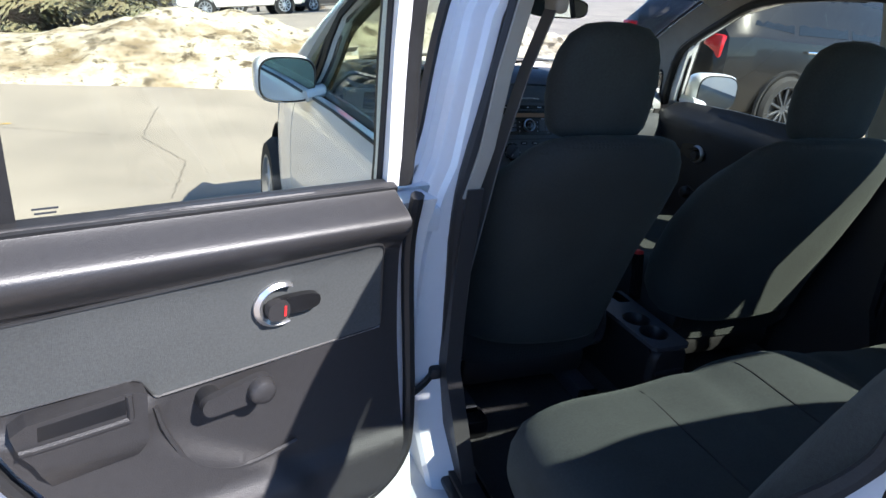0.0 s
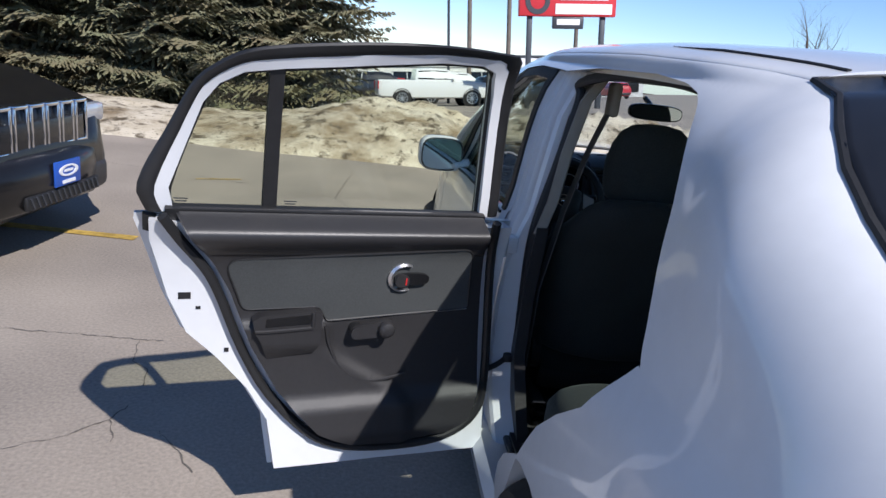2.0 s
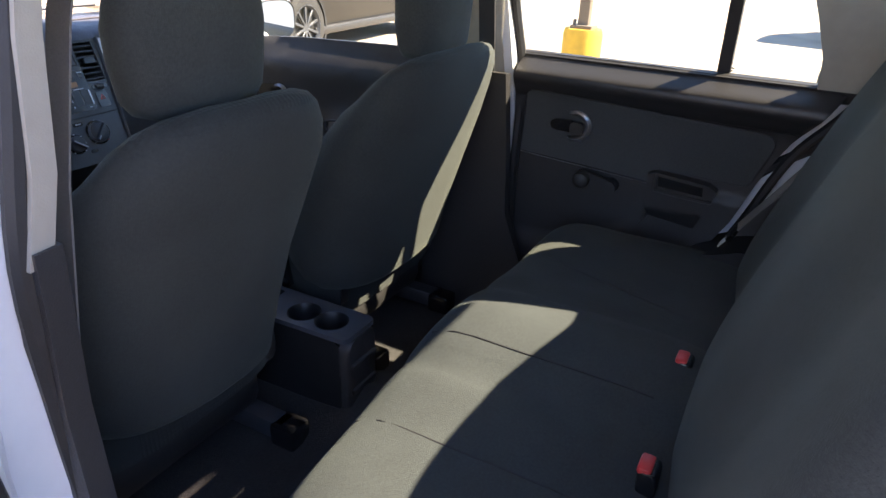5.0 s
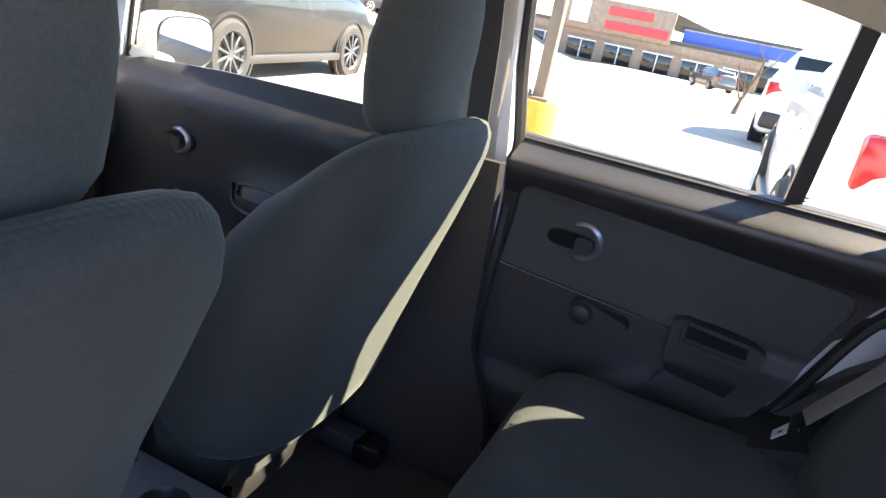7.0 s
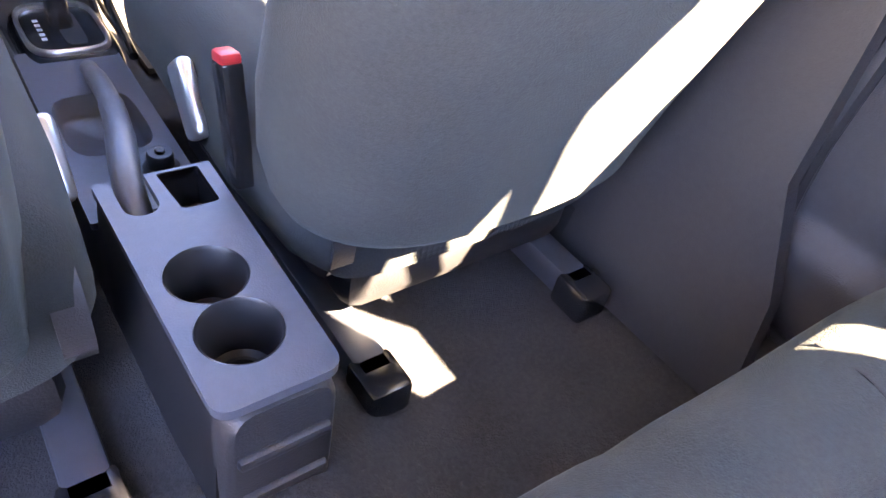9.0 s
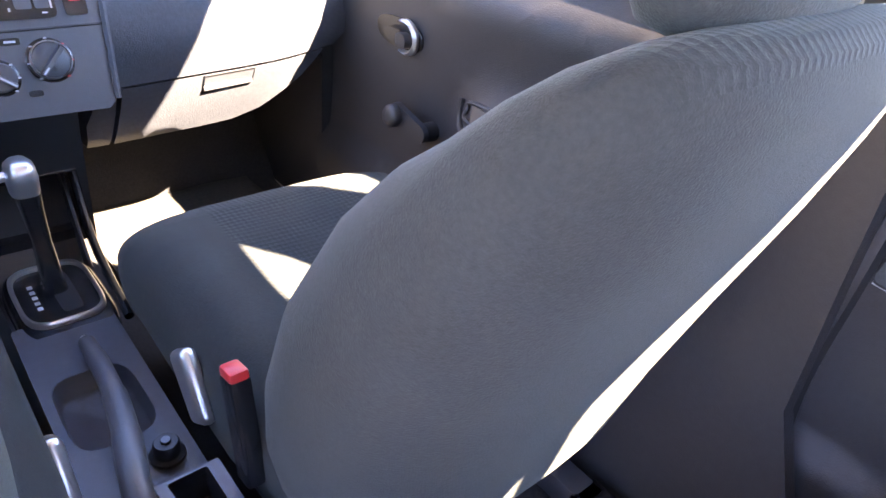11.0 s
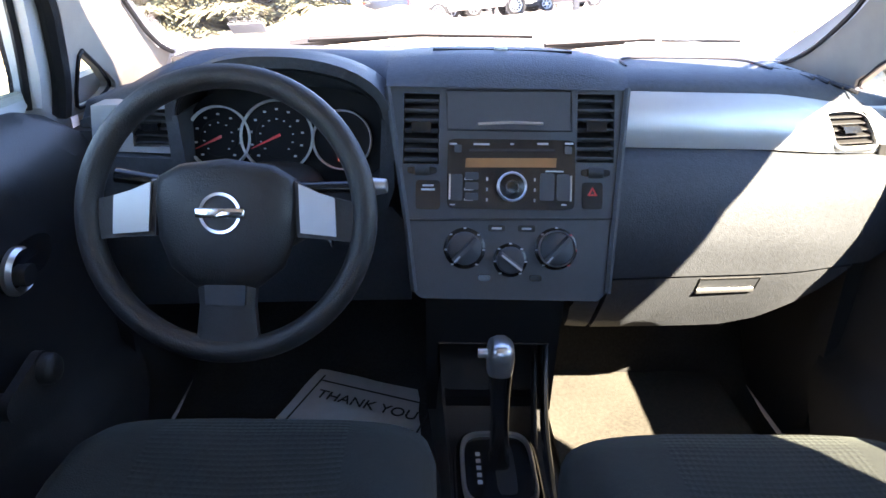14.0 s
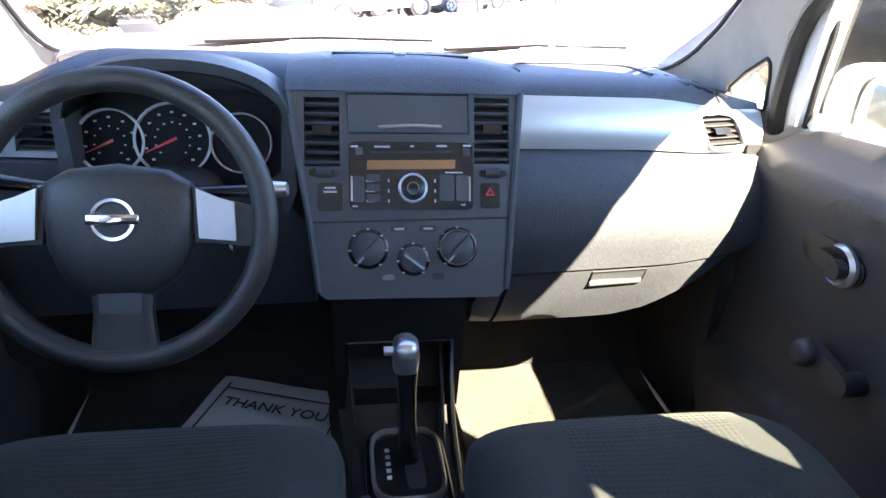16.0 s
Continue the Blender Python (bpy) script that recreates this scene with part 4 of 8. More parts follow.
QUARTER = DOOR_GAP[10:] + arch_points(AXLE_R, 5, 180)[1:] + [(-1.44, 0.24), (-2.10, 0.26), (-2.26, 0.42), (-2.28, 0.70), (-2.24, 0.92), (-2.18, 1.05), (-2.05, 1.085), (-1.95, 1.10), (-1.95, 1.06)]
FRONT_GAP = [(-0.19, 0.30), (-0.19, 1.05), (1.02, 1.005), (1.06, 0.85), (1.04, 0.55), (0.98, 0.31)]
for sd in (-1, 1):
    f = skin(sd)
    off = 0.0 if sd < 0 else 0.11
    rq = [(y + off * ease((y + 1.5) / 0.15), z) if i < 9 else (y, z) for i, (y, z) in enumerate(QUARTER)]
    part("quarter_panel", shell(rq, f, skin(sd, 0.05), step=0.028), WHITE, sedan, angle=60)
    ly = (-1.95, -1.305 + off, -1.255 + off, -1.19 + off, -1.115 + off, -1.06 + off, -1.02 + off, -0.95 + off, -0.80, -0.53, -0.31, 0.0, 0.30, 0.54, 0.79, 0.98, 1.12, 1.42)
    lz = (1.06, 1.06, 1.17, 1.29, 1.385, 1.450, 1.475, 1.490, 1.500, 1.496, 1.478, 1.482, 1.462, 1.395, 1.268, 1.145, 1.03, 1.0)

    def rail(u, v, deep):
        y = -1.95 + 3.37 * v
        lo = float(np.interp(y, ly, lz))
        return Vector(skin(sd, deep)(y, lo + (edge_height(y) - lo) * math.sin(0.5 * math.pi * u)))

    part("pillar", slab(18, 180, lambda u, v: rail(u, v, 0.0), lambda u, v: rail(u, v, 0.035)), WHITE, sedan, "white side rail flowing into the rear pillar", angle=60)
    fender = [(1.02, 1.01), (1.42, 1.02), (1.9, 0.93), (2.22, 0.80), (2.30, 0.62), (2.28, 0.36)] + [(2.12, 0.30)] + arch_points(AXLE_F, 0, 180)[1:] + [(1.0, 0.31), (1.045, 0.55), (1.065, 0.85)]
    part("fender", shell(fender, f, skin(sd, 0.03), step=0.07), WHITE, sedan, angle=50)
    # rocker, pillar between the doors and its seals
    part("rocker", loft([[(sd * 0.70, y, 0.31), (sd * 0.80, y, 0.335), (sd * 0.825, y, 0.30), (sd * 0.80, y, 0.20), (sd * 0.70, y, 0.19)] for y in (-0.72, -0.3, 0.2, 0.7, 1.38)]), WHITE, sedan, angle=20)
    part("sill_plate", box(sd * 0.685, -0.5, 0.335, 0.09, 0.46, 0.02, 0.008), GLOSSBLACK, sedan, "black sill scuff plate")
    rings = []
    for z in (0.28, 0.36, 0.45, 0.60, 0.75, 0.9, 1.0, 1.06, 1.2, 1.35, 1.48):
        w = half_width(-0.25, z) - 0.030 if sd > 0 else half_width(-0.25, z) + fuller(sd, -0.25, z)
        widen = 0.10 * ease((0.55 - z) / 0.3)
        back = (-0.30 if sd < 0 else -0.30 + 0.016 * ease((z - 1.05) / 0.12)) - widen * 1.2
        front = -0.175 + widen * 0.8
        xo, xi = w - 0.028, w - (0.115 if sd < 0 else 0.100 - 0.030 * ease((z - 1.12) / 0.15)) - 0.015 * ease((0.9 - z) / 0.3) + (0.034 * ease((z - 0.8) / 0.25) if sd < 0 else 0)
        rings.append([(sd * xo, front, z), (sd * xo, front - 0.055, z), (sd * (xo - 0.014), front - 0.062, z), (sd * (xo - 0.02), back + 0.012, z), (sd * (xo - 0.03), back, z), (sd * (xi + 0.004), back, z), (sd * xi, back + 0.012, z), (sd * xi, front, z)])
    part("door_pillar", loft(rings), WHITE, sedan, "white jamb between the doors", angle=30)
    seal = [(y + (0.11 * ease((0.6 - abs(y + 1.0)) / 0.3) if sd > 0 else 0), z) for y, z in DOOR_GAP[1:]]
    pts = [Vector(skin(sd, 0.062 if z > 1.03 else 0.085)(y + (0.0 if y > -1.0 else 0.01), z - (0.012 if z > 1.4 else 0))) for y, z in seal]
    bpts = [(sd * (half_width(-0.3, z) + fuller(sd, -0.3, z) - 0.12 - 0.015 * ease((0.9 - z) / 0.3) + (0.034 if sd < 0 else 0.040) * ease((z - 0.8) / 0.25)), -0.31 + (0.018 * ease((z - 1.05) / 0.12) if sd > 0 else 0) - 0.12 * ease((0.55 - z) / 0.3), z) for z in (0.36, 0.45, 0.6, 0.8, 1.0, 1.2, 1.4)]
    if sd < 0:
        jamb = [(-1.19, 1.29, 0.005), (-1.255, 1.17, 0.045), (-1.292, 1.09, 0.085), (-1.29, 1.05, 0.085), (-1.262, 1.0, 0.077), (-1.215, 0.93, 0.075), (-1.125, 0.86, 0.035), (-1.04, 0.78, 0.012), (-0.95, 0.65, 0.005)]
        rings = []
        for y, z, ahead in jamb:
            w = half_width(y, z)
            rings.append([(-(w - 0.03), y - 0.006, z), (-(w - 0.055), y + ahead * 0.15, z), (-(w - 0.085), y + ahead * 0.7, z), (-(w - 0.105), y + ahead, z), (-(w - 0.115), y + ahead - 0.02, z), (-(w - 0.06), y - 0.02, z)])
        part("rear_jamb", loft(rings), WHITE, sedan, "white rear jamb of the door opening", angle=50)
        y, z = -1.262, 1.045
        part("striker_recess", box(-(half_width(y, z) - 0.066), y + 0.012, z, 0.03, 0.022, 0.06, 0.006), GLOSSBLACK, sedan, "black door striker recess")
        pts = [Vector(p) for p in [tuple(q) for q in pts if q.z > 1.2 and (q.y > -1.18 or q.z > 1.3)]] + [Vector((r[3][0] + 0.006, r[3][1] + 0.004, r[3][2])) for r in rings[1:]] + [q for q in pts if q.z < 0.6]
    part("door_seal", tube(smooth_path(bpts + pts, 4), 0.014, 8), SEAL, sedan)
    # door check strap, hinges and striker
    for z in (0.52, 0.95):
        part("hinge", merged(box(sd * 0.775, -0.285, z, 0.035, 0.05, 0.055, 0.008), tube([(sd * 0.80, -0.305, z - 0.035), (sd * 0.80, -0.305, z + 0.035)], 0.012, 10)), WHITE, sedan)
    off = 0.062 if sd > 0 else 0.0
    pw = lambda z: half_width(-0.2, z) + fuller(sd, -0.2, z) - off + (0.026 * ease((z - 1.12) / 0.15) if sd > 0 else 0) + (0.034 * ease((z - 0.8) / 0.25) if sd < 0 else 0)
    d0, d1, d2 = (0.118, 0.15, 0.165) if sd < 0 else (0.070, 0.076, 0.088)
    y0_ = -0.33 if sd < 0 else -0.276
    part("pillar_trim", loft([[(sd * (pw(z) - d0), -0.13, z), (sd * (pw(z) - d0), y0_, z), (sd * (pw(z) - d1), y0_ + 0.005, z),
                                (sd * (pw(z) - d2), y0_ + 0.04, z), (sd * (pw(z) - d2), -0.17, z), (sd * (pw(z) - d1), -0.135, z)] for z in (1.0, 1.1, 1.25, 1.4, 1.5)]), PILLARTRIM, sedan, "beige upper pillar trim", angle=50)
    part("lower_pillar_trim", loft([[(sd * (pw(z) - 0.118), -0.12, z), (sd * (pw(z) - 0.118), -0.335 - e + off * 0.3, z), (sd * (pw(z) - 0.155 + off * 0.3), -0.33 - e + off * 0.3, z),
                                      (sd * (pw(z) - 0.16 + off * 0.3), -0.06, z), (sd * (pw(z) - 0.118), -0.06, z)] for z, e in ((0.27, 0.12), (0.45, 0.08), (0.6, 0.01), (0.8, 0), (1.02, 0))]), PLASTIC, sedan, angle=50)
    edge = [(0.44, 1.488), (0.56, 1.44), (0.80, 1.318), (0.995, 1.205), (1.06, 1.152), (1.115, 1.112), (1.18, 1.075), (1.26, 1.04), (1.33, 1.018)]
    inner = [(1.33, 0.955), (0.93, 0.955), (0.918, 0.985), (0.884, 1.09), (0.862, 1.16), (0.80, 1.215), (0.62, 1.318), (0.40, 1.412), (0.0, 1.455), (-0.17, 1.45), (-0.17, 1.50), (0.0, 1.508)]
    quarter = [(0.922, 1.106), (0.996, 1.068), (1.058, 1.030), (1.064, 1.018), (1.052, 1.010), (1.016, 1.0), (0.950, 1.0), (0.938, 1.006), (0.924, 1.034), (0.912, 1.075), (0.913, 1.098)]
    if sd < 0:
        quarter = [(y + 0.026, z - 0.034) for y, z in quarter]
    part("quarter_rim", tube([skin(sd, 0.064)(y, z) for y, z in quarter + quarter[:1]], 0.004, 6), SEAL, sedan)
    part("windscreen_pillar_trim", shell(edge + inner, lambda y, z: skin(sd, 0.062 + 0.020 * ease((0.95 - y) / -0.2))(y, z), skin(sd, 0.046), holes=[quarter], step=0.045), PILLARTRIM, sedan, "beige windscreen pillar trim", angle=50)
    part("windscreen_edge", tube(smooth_path([Vector(skin(sd, 0.064 + 0.020 * ease((y - 0.95) / 0.2))(y + 0.006, z + 0.003)) for y, z in edge], 4), 0.0055, 6), SEAL, sedan, "black windscreen edge")
    part("front_door_seal", tube(smooth_path([Vector(skin(sd, 0.066)(y, z)) for y, z in ((0.905, 0.972), (0.882, 1.03), (0.847, 1.112), (0.822, 1.165), (0.765, 1.225), (0.58, 1.325), (0.36, 1.418), (0.0, 1.46), (-0.17, 1.455))], 5), 0.016, 8), SEAL, sedan)
    if sd < 0:
        part("rear_pillar_trim", shell([(-1.0, 1.50), (-1.03, 1.44), (-1.10, 1.365), (-1.18, 1.275), (-1.24, 1.17), (-1.28, 1.08), (-1.9, 1.10), (-1.66, 1.25), (-1.45, 1.37), (-1.2, 1.465)], skin(sd, 0.055), skin(sd, 0.085), step=0.07), PILLARTRIM, sedan, angle=50)
    else:
        lip = [(-0.28, 1.436), (-0.45, 1.432), (-0.60, 1.415), (-0.70, 1.402), (-0.78, 1.388), (-0.87, 1.369), (-0.93, 1.35), (-0.965, 1.325), (-0.99, 1.285), (-1.015, 1.22), (-1.045, 1.13), (-1.05, 1.06)]
        part("rear_pillar_trim", shell(lip + [(-1.28, 1.06), (-1.9, 1.10), (-1.66, 1.25), (-1.45, 1.37), (-1.2, 1.465), (-1.0, 1.50), (-0.6, 1.515), (-0.28, 1.51)], skin(sd, 0.078), skin(sd, 0.055), step=0.05), PILLARTRIM, sedan, "beige trim round the rear side window", angle=50)
    part("side_trim", shell([(-1.27, 1.09), (-1.24, 1.0), (-1.20, 0.93), (-1.11, 0.86), (-1.03, 0.78), (-0.94, 0.65), (-0.88, 0.54), (-0.79, 0.40), (-0.75, 0.28), (-1.5, 0.28), (-1.6, 1.08)], skin(sd, 0.055), skin(sd, 0.12), step=0.12), PLASTIC, sedan, angle=50)
    qg = part("quarter_window", shell([(1.15, 1.0), (1.13, 0.955), (0.93, 0.955), (0.86, 1.14), (0.92, 1.16)], skin(sd, 0.014), skin(sd, 0.018), step=0), GLASS, sedan)
    qg.visible_shadow = False
    part("window_divider", shell([(0.925, 0.985), (0.902, 0.985), (0.842, 1.18), (0.862, 1.18)], skin(sd, 0.004), skin(sd, 0.034), step=0), SEAL, sedan)
    part("cowl_trim", shell([(1.16, 1.03), (1.12, 0.985), (1.42, 0.985), (1.42, 1.02)], skin(sd, 0.0), skin(sd, 0.05), step=0), WHITE, sedan)
    wheel(sedan, sd * 0.755, AXLE_F, 0.30, 0.30, 0.19, sd, SATIN)
    wheel(sedan, sd * 0.745, AXLE_R, 0.30, 0.30, 0.19, sd, SATIN)
    for yc in (AXLE_F, AXLE_R):
        part("wheel_well", shell(arch_points(yc, 0, 180, 14, 0.37) + [(yc - 0.37, 0.2), (yc + 0.37, 0.2)], lambda y, z, sd=sd: (sd * 0.60, y, z), lambda y, z, sd=sd: (sd * 0.58, y, z), step=0), SEAL, sedan)
        ap = arch_points(yc, -5, 185, 18, 0.355)
        part("arch_liner", loft([[(sd * 0.60, y, z), (sd * 0.79, y, z), (sd * 0.79, y + (y - yc) * 0.02, z + 0.008), (sd * 0.60, y + (y - yc) * 0.02, z + 0.008)] for y, z in ap]), SEAL, sedan)
    part("headlight", shell([(2.22, 0.78), (1.95, 0.86), (1.98, 0.74), (2.27, 0.62)], skin(sd, -0.004), skin(sd, 0.02), step=0.1), LAMPCLEAR, sedan)
    part("tail_light", shell([(-2.25, 0.95), (-2.0, 1.03), (-1.98, 0.86), (-2.27, 0.74)], skin(sd, -0.004), skin(sd, 0.02), step=0.1), TAILRED, sedan)

# glass at front and back
def wind(u, v, off=0.0):
    s = 2 * u - 1
    y = float(np.interp(v, (0, 0.35, 0.72, 1), (1.405, 1.11, 0.80, 0.57)))
    z = float(np.interp(v, (0, 0.35, 0.72, 1), (1.02, 1.168, 1.318, 1.445)))
    w = half_width(y, z) - 0.01
    bow = 1 - abs(s) ** 2.2
    return Vector((s * w, y + (0.15 - 0.06 * v) * bow + off, z + (0.02 + 0.045 * v) * bow + off * 0.6))


ws = part("windscreen", slab(20, 10, wind, lambda u, v: wind(u, v, 0.006)), CLEARGLASS, sedan, angle=80)
ws.visible_shadow = False


def rearglass(u, v, off=0.0):
    s = 2 * u - 1
    y, z = -1.19 - 0.76 * v, edge_height(-1.19 - 0.76 * v) - 0.004
    w = half_width(y, z) - 0.008
    bow = 1 - abs(s) ** 2.2
    return Vector((s * w, y - 0.05 * bow - off, z + 0.045 * (1 - v) * bow + off))


rg = part("rear_window", slab(16, 8, rearglass, lambda u, v: rearglass(u, v, 0.006)), REARGLASS, sedan, "dark rear window", angle=80)
for u0, u1, v0, v1 in ((0.0, 0.085, 0.0, 1.0), (0.915, 1.0, 0.0, 1.0), (0.085, 0.915, 0.0, 0.09)):
    part("glass_border", slab(8, 8, lambda u, v: rearglass(u0 + (u1 - u0) * u, v0 + (v1 - v0) * v, 0.0085), lambda u, v: rearglass(u0 + (u1 - u0) * u, v0 + (v1 - v0) * v, 0.0068)), GLOSSBLACK, rg, angle=80)
part("rear_window_seal", tube([rearglass(0, 1 - k / 10, 0.004) for k in range(10)] + [rearglass(k / 16, 0, 0.004) for k in range(17)] + [rearglass(1, k / 10, 0.004) for k in range(1, 11)], 0.007, 6), SEAL, sedan)
part("hood", slab(16, 10, lambda u, v: Vector(((2 * u - 1) * (half_width(1.45 + 0.8 * v, 1.0) - 0.01), 1.44 + 0.78 * v + 0.09 * (1 - (2 * u - 1) ** 2), 0.99 - 0.24 * v ** 1.5 + 0.035 * (1 - (2 * u - 1) ** 2))),
                  lambda u, v: Vector(((2 * u - 1) * (half_width(1.45 + 0.8 * v, 1.0) - 0.01), 1.44 + 0.78 * v + 0.09 * (1 - (2 * u - 1) ** 2), 0.97 - 0.24 * v ** 1.5 + 0.035 * (1 - (2 * u - 1) ** 2)))), WHITE, sedan, angle=60)
part("front_bumper", loft([[(x, 2.36 - 0.22 * abs(x / 0.75) ** 2.4 + dy, z) for x in [0.74 * (k / 8 - 1) for k in range(17)]] for z, dy in ((0.24, -0.06), (0.34, 0), (0.55, 0.01), (0.72, -0.05), (0.83, -0.12))], caps=False, closed=False), WHITE, sedan, angle=60)
part("trunk_lid", slab(16, 10, lambda u, v: Vector(((2 * u - 1) * (half_width(-1.8, 1.05) - 0.03), -1.94 - 0.30 * v, 1.12 - 0.03 * v + 0.03 * (1 - (2 * u - 1) ** 2))),
                       lambda u, v: Vector(((2 * u - 1) * (half_width(-1.8, 1.05) - 0.03), -1.94 - 0.30 * v, 1.09 - 0.03 * v + 0.03 * (1 - (2 * u - 1) ** 2)))), WHITE, sedan, angle=60)
part("rear_fascia", loft([[(x, -2.30 + 0.14 * abs(x / 0.75) ** 2.4 + dy, z) for x in [0.76 * (k / 8 - 1) for k in range(17)]] for z, dy in ((0.24, 0.06), (0.36, 0), (0.60, -0.02), (0.85, 0.02), (1.08, 0.10))], caps=False, closed=False), WHITE, sedan, angle=60)
part("underbody", box(0, 0.0, 0.225, 1.36, 3.9, 0.03, 0.01), SEAL, sedan)
part("firewall", box(0, 1.43, 0.62, 1.36, 0.03, 0.74, 0.01), SEAL, sedan)
part("cowl_panel", slab(12, 2, lambda u, v: Vector(((2 * u - 1) * 0.72, 1.36 + 0.12 * v + 0.13 * (1 - abs(2 * u - 1) ** 2.2), 1.005)), lambda u, v: Vector(((2 * u - 1) * 0.72, 1.36 + 0.12 * v + 0.13 * (1 - abs(2 * u - 1) ** 2.2), 0.985))), SEAL, sedan)
for x0, x1 in ((-0.42, 0.14), (0.18, 0.66)):
    part("wiper", merged(tube([(x0, 1.50, 1.035), ((x0 + x1) / 2, 1.485, 1.055), (x1, 1.46, 1.06)], 0.008, 6), tube([(x0 - 0.05, 1.51, 1.02), (x0 + 0.2, 1.50, 1.05)], 0.012, 6)), SEAL, sedan)

# interior floor, parcel shelf, sunlit mats
part("carpet", slab(16, 24, lambda u, v: Vector((-0.68 + 1.36 * u, -1.0 + 2.4 * v, 0.265 + 0.10 * math.exp(-((1.36 * u - 0.68) / 0.12) ** 2) + 0.42 * ease((v - 0.86) / 0.14))),
                    lambda u, v: Vector((-0.68 + 1.36 * u, -1.0 + 2.4 * v, 0.24))), CARPET, sedan, "dark grey floor carpet", angle=60)
part("parcel_shelf", box(0, -1.55, 1.065, 1.25, 0.42, 0.03, 0.01), PLASTIC, sedan)
sticker = part("windscreen_sticker", shell([(0.115, 0.06), (0.165, 0.06), (0.165, 0.12), (0.115, 0.12)], lambda u, v: wind(u, v, -0.004), lambda u, v: wind(u, v, -0.002), step=0), GREYMARK, sedan, "grey inspection sticker")
mirror = thing("rear_view_mirror", "black interior rear view mirror hung from the windscreen", "mirror")
part("housing", moved(loft([[Vector((x * s, dy, z * s)) for x, z in oval(0, 0, 0.125, 0.036, 3.2, 24)] for s, dy in ((0.7, 0.035), (0.95, 0.02), (1, 0), (0.97, -0.012))]), Matrix.Translation((0.0, 0.66, 1.335))), GLOSSBLACK, mirror)
part("glass", moved(loft([[Vector((x, dy, z)) for x, z in oval(0, 0, 0.117, 0.03, 3.2, 24)] for dy in (-0.0135, -0.0115)]), Matrix.Translation((0.0, 0.66, 1.335))), MIRRORG, mirror)
part("stem", tube([(0, 0.68, 1.335), (0, 0.72, 1.36), (0, 0.80, 1.385)], 0.012, 8), GLOSSBLACK, mirror)


# ---------------- doors ----------------
def ring_handle(parent, put, M, marked=True):
    """Release handle: dark recessed cup, satin ring, lever with red mark. put(a, b, d) lays it on the trim; a runs to the front."""
    outline = oval(0.035, 0.0, 0.088, 0.036, 2.6, 24)
    h = part("inner_handle", moved(shell(outline, lambda a, b: put(a, b, 0.004), lambda a, b: put(a, b, -0.006), step=0), M), GLOSSBLACK, parent, "dark recessed door release cup")
    n = 26
    rings = []
    for k in range(n):
        t = math.pi * (0.33 + 1.34 * k / (n - 1))
        wd = 0.015 * (0.35 + 0.65 * math.sin(math.pi * (k + 0.5) / n) ** 0.6)
        ro, ri = 0.043, 0.043 - wd
        c, si = math.cos(t), math.sin(t)
        rings.append([put(ro * c, ro * si, 0.005), put(ro * c, ro * si, 0.012), put((ro + ri) / 2 * c, (ro + ri) / 2 * si, 0.018), put(ri * c, ri * si, 0.012), put(ri * c, ri * si, 0.005)])
    part("ring", moved(loft(rings), M), SATIN, h, "satin silver ring")
    part("lever", moved(shell(oval(0.028, -0.002, 0.045, 0.017, 3, 18), lambda a, b: put(a, b, 0.020), lambda a, b: put(a, b, 0.006), step=0), M), GLOSSBLACK, h)
    part("lock_knob", moved(shell(oval(-0.006, -0.004, 0.019, 0.018, 3, 16), lambda a, b: put(a, b, 0.030), lambda a, b: put(a, b, 0.012), step=0), M), PLASTIC, h)
    if marked:
        part("lock_mark", moved(bars([(0.004, -0.004, 0.004, 0.02)], lambda a, b, d: put(a, b, 0.0305 + d), 0.001), M), RED, h, "red lock mark")


def window_crank(parent, put, M):
    """A winder: pivot boss, dumbbell arm and a round knob at its front end."""
    arm = [(0.026 * math.cos(radians(a)), 0.026 * math.sin(radians(a))) for a in range(-105, 106, 15)]
    arm += [(-0.078 + 0.019 * math.cos(radians(a)), -0.012 + 0.019 * math.sin(radians(a))) for a in range(105, 256, 15)]
    c = part("window_crank", moved(shell(arm, lambda a, b: put(a, b, 0.040), lambda a, b: put(a, b, 0.026), step=0), M), PLASTIC, parent, "dark window winder")
    part("boss", moved(shell(oval(-0.078, -0.012, 0.020, 0.020, 2, 20), lambda a, b: put(a, b, 0.0255), lambda a, b: put(a, b, -0.006), step=0), M), SEAL, c)
    rings = []
    for r, dd in ((0.024, 0.0405), (0.0235, 0.052), (0.020, 0.058), (0.012, 0.061), (0.003, 0.062)):
        rings.append([put(r * math.cos(q), r * math.sin(q), dd) for q in [2 * math.pi * k / 24 for k in range(24)]])
    part("knob", moved(loft(rings), M), PLASTIC, c)


HINGE = Vector((-0.80, -0.31, 0))


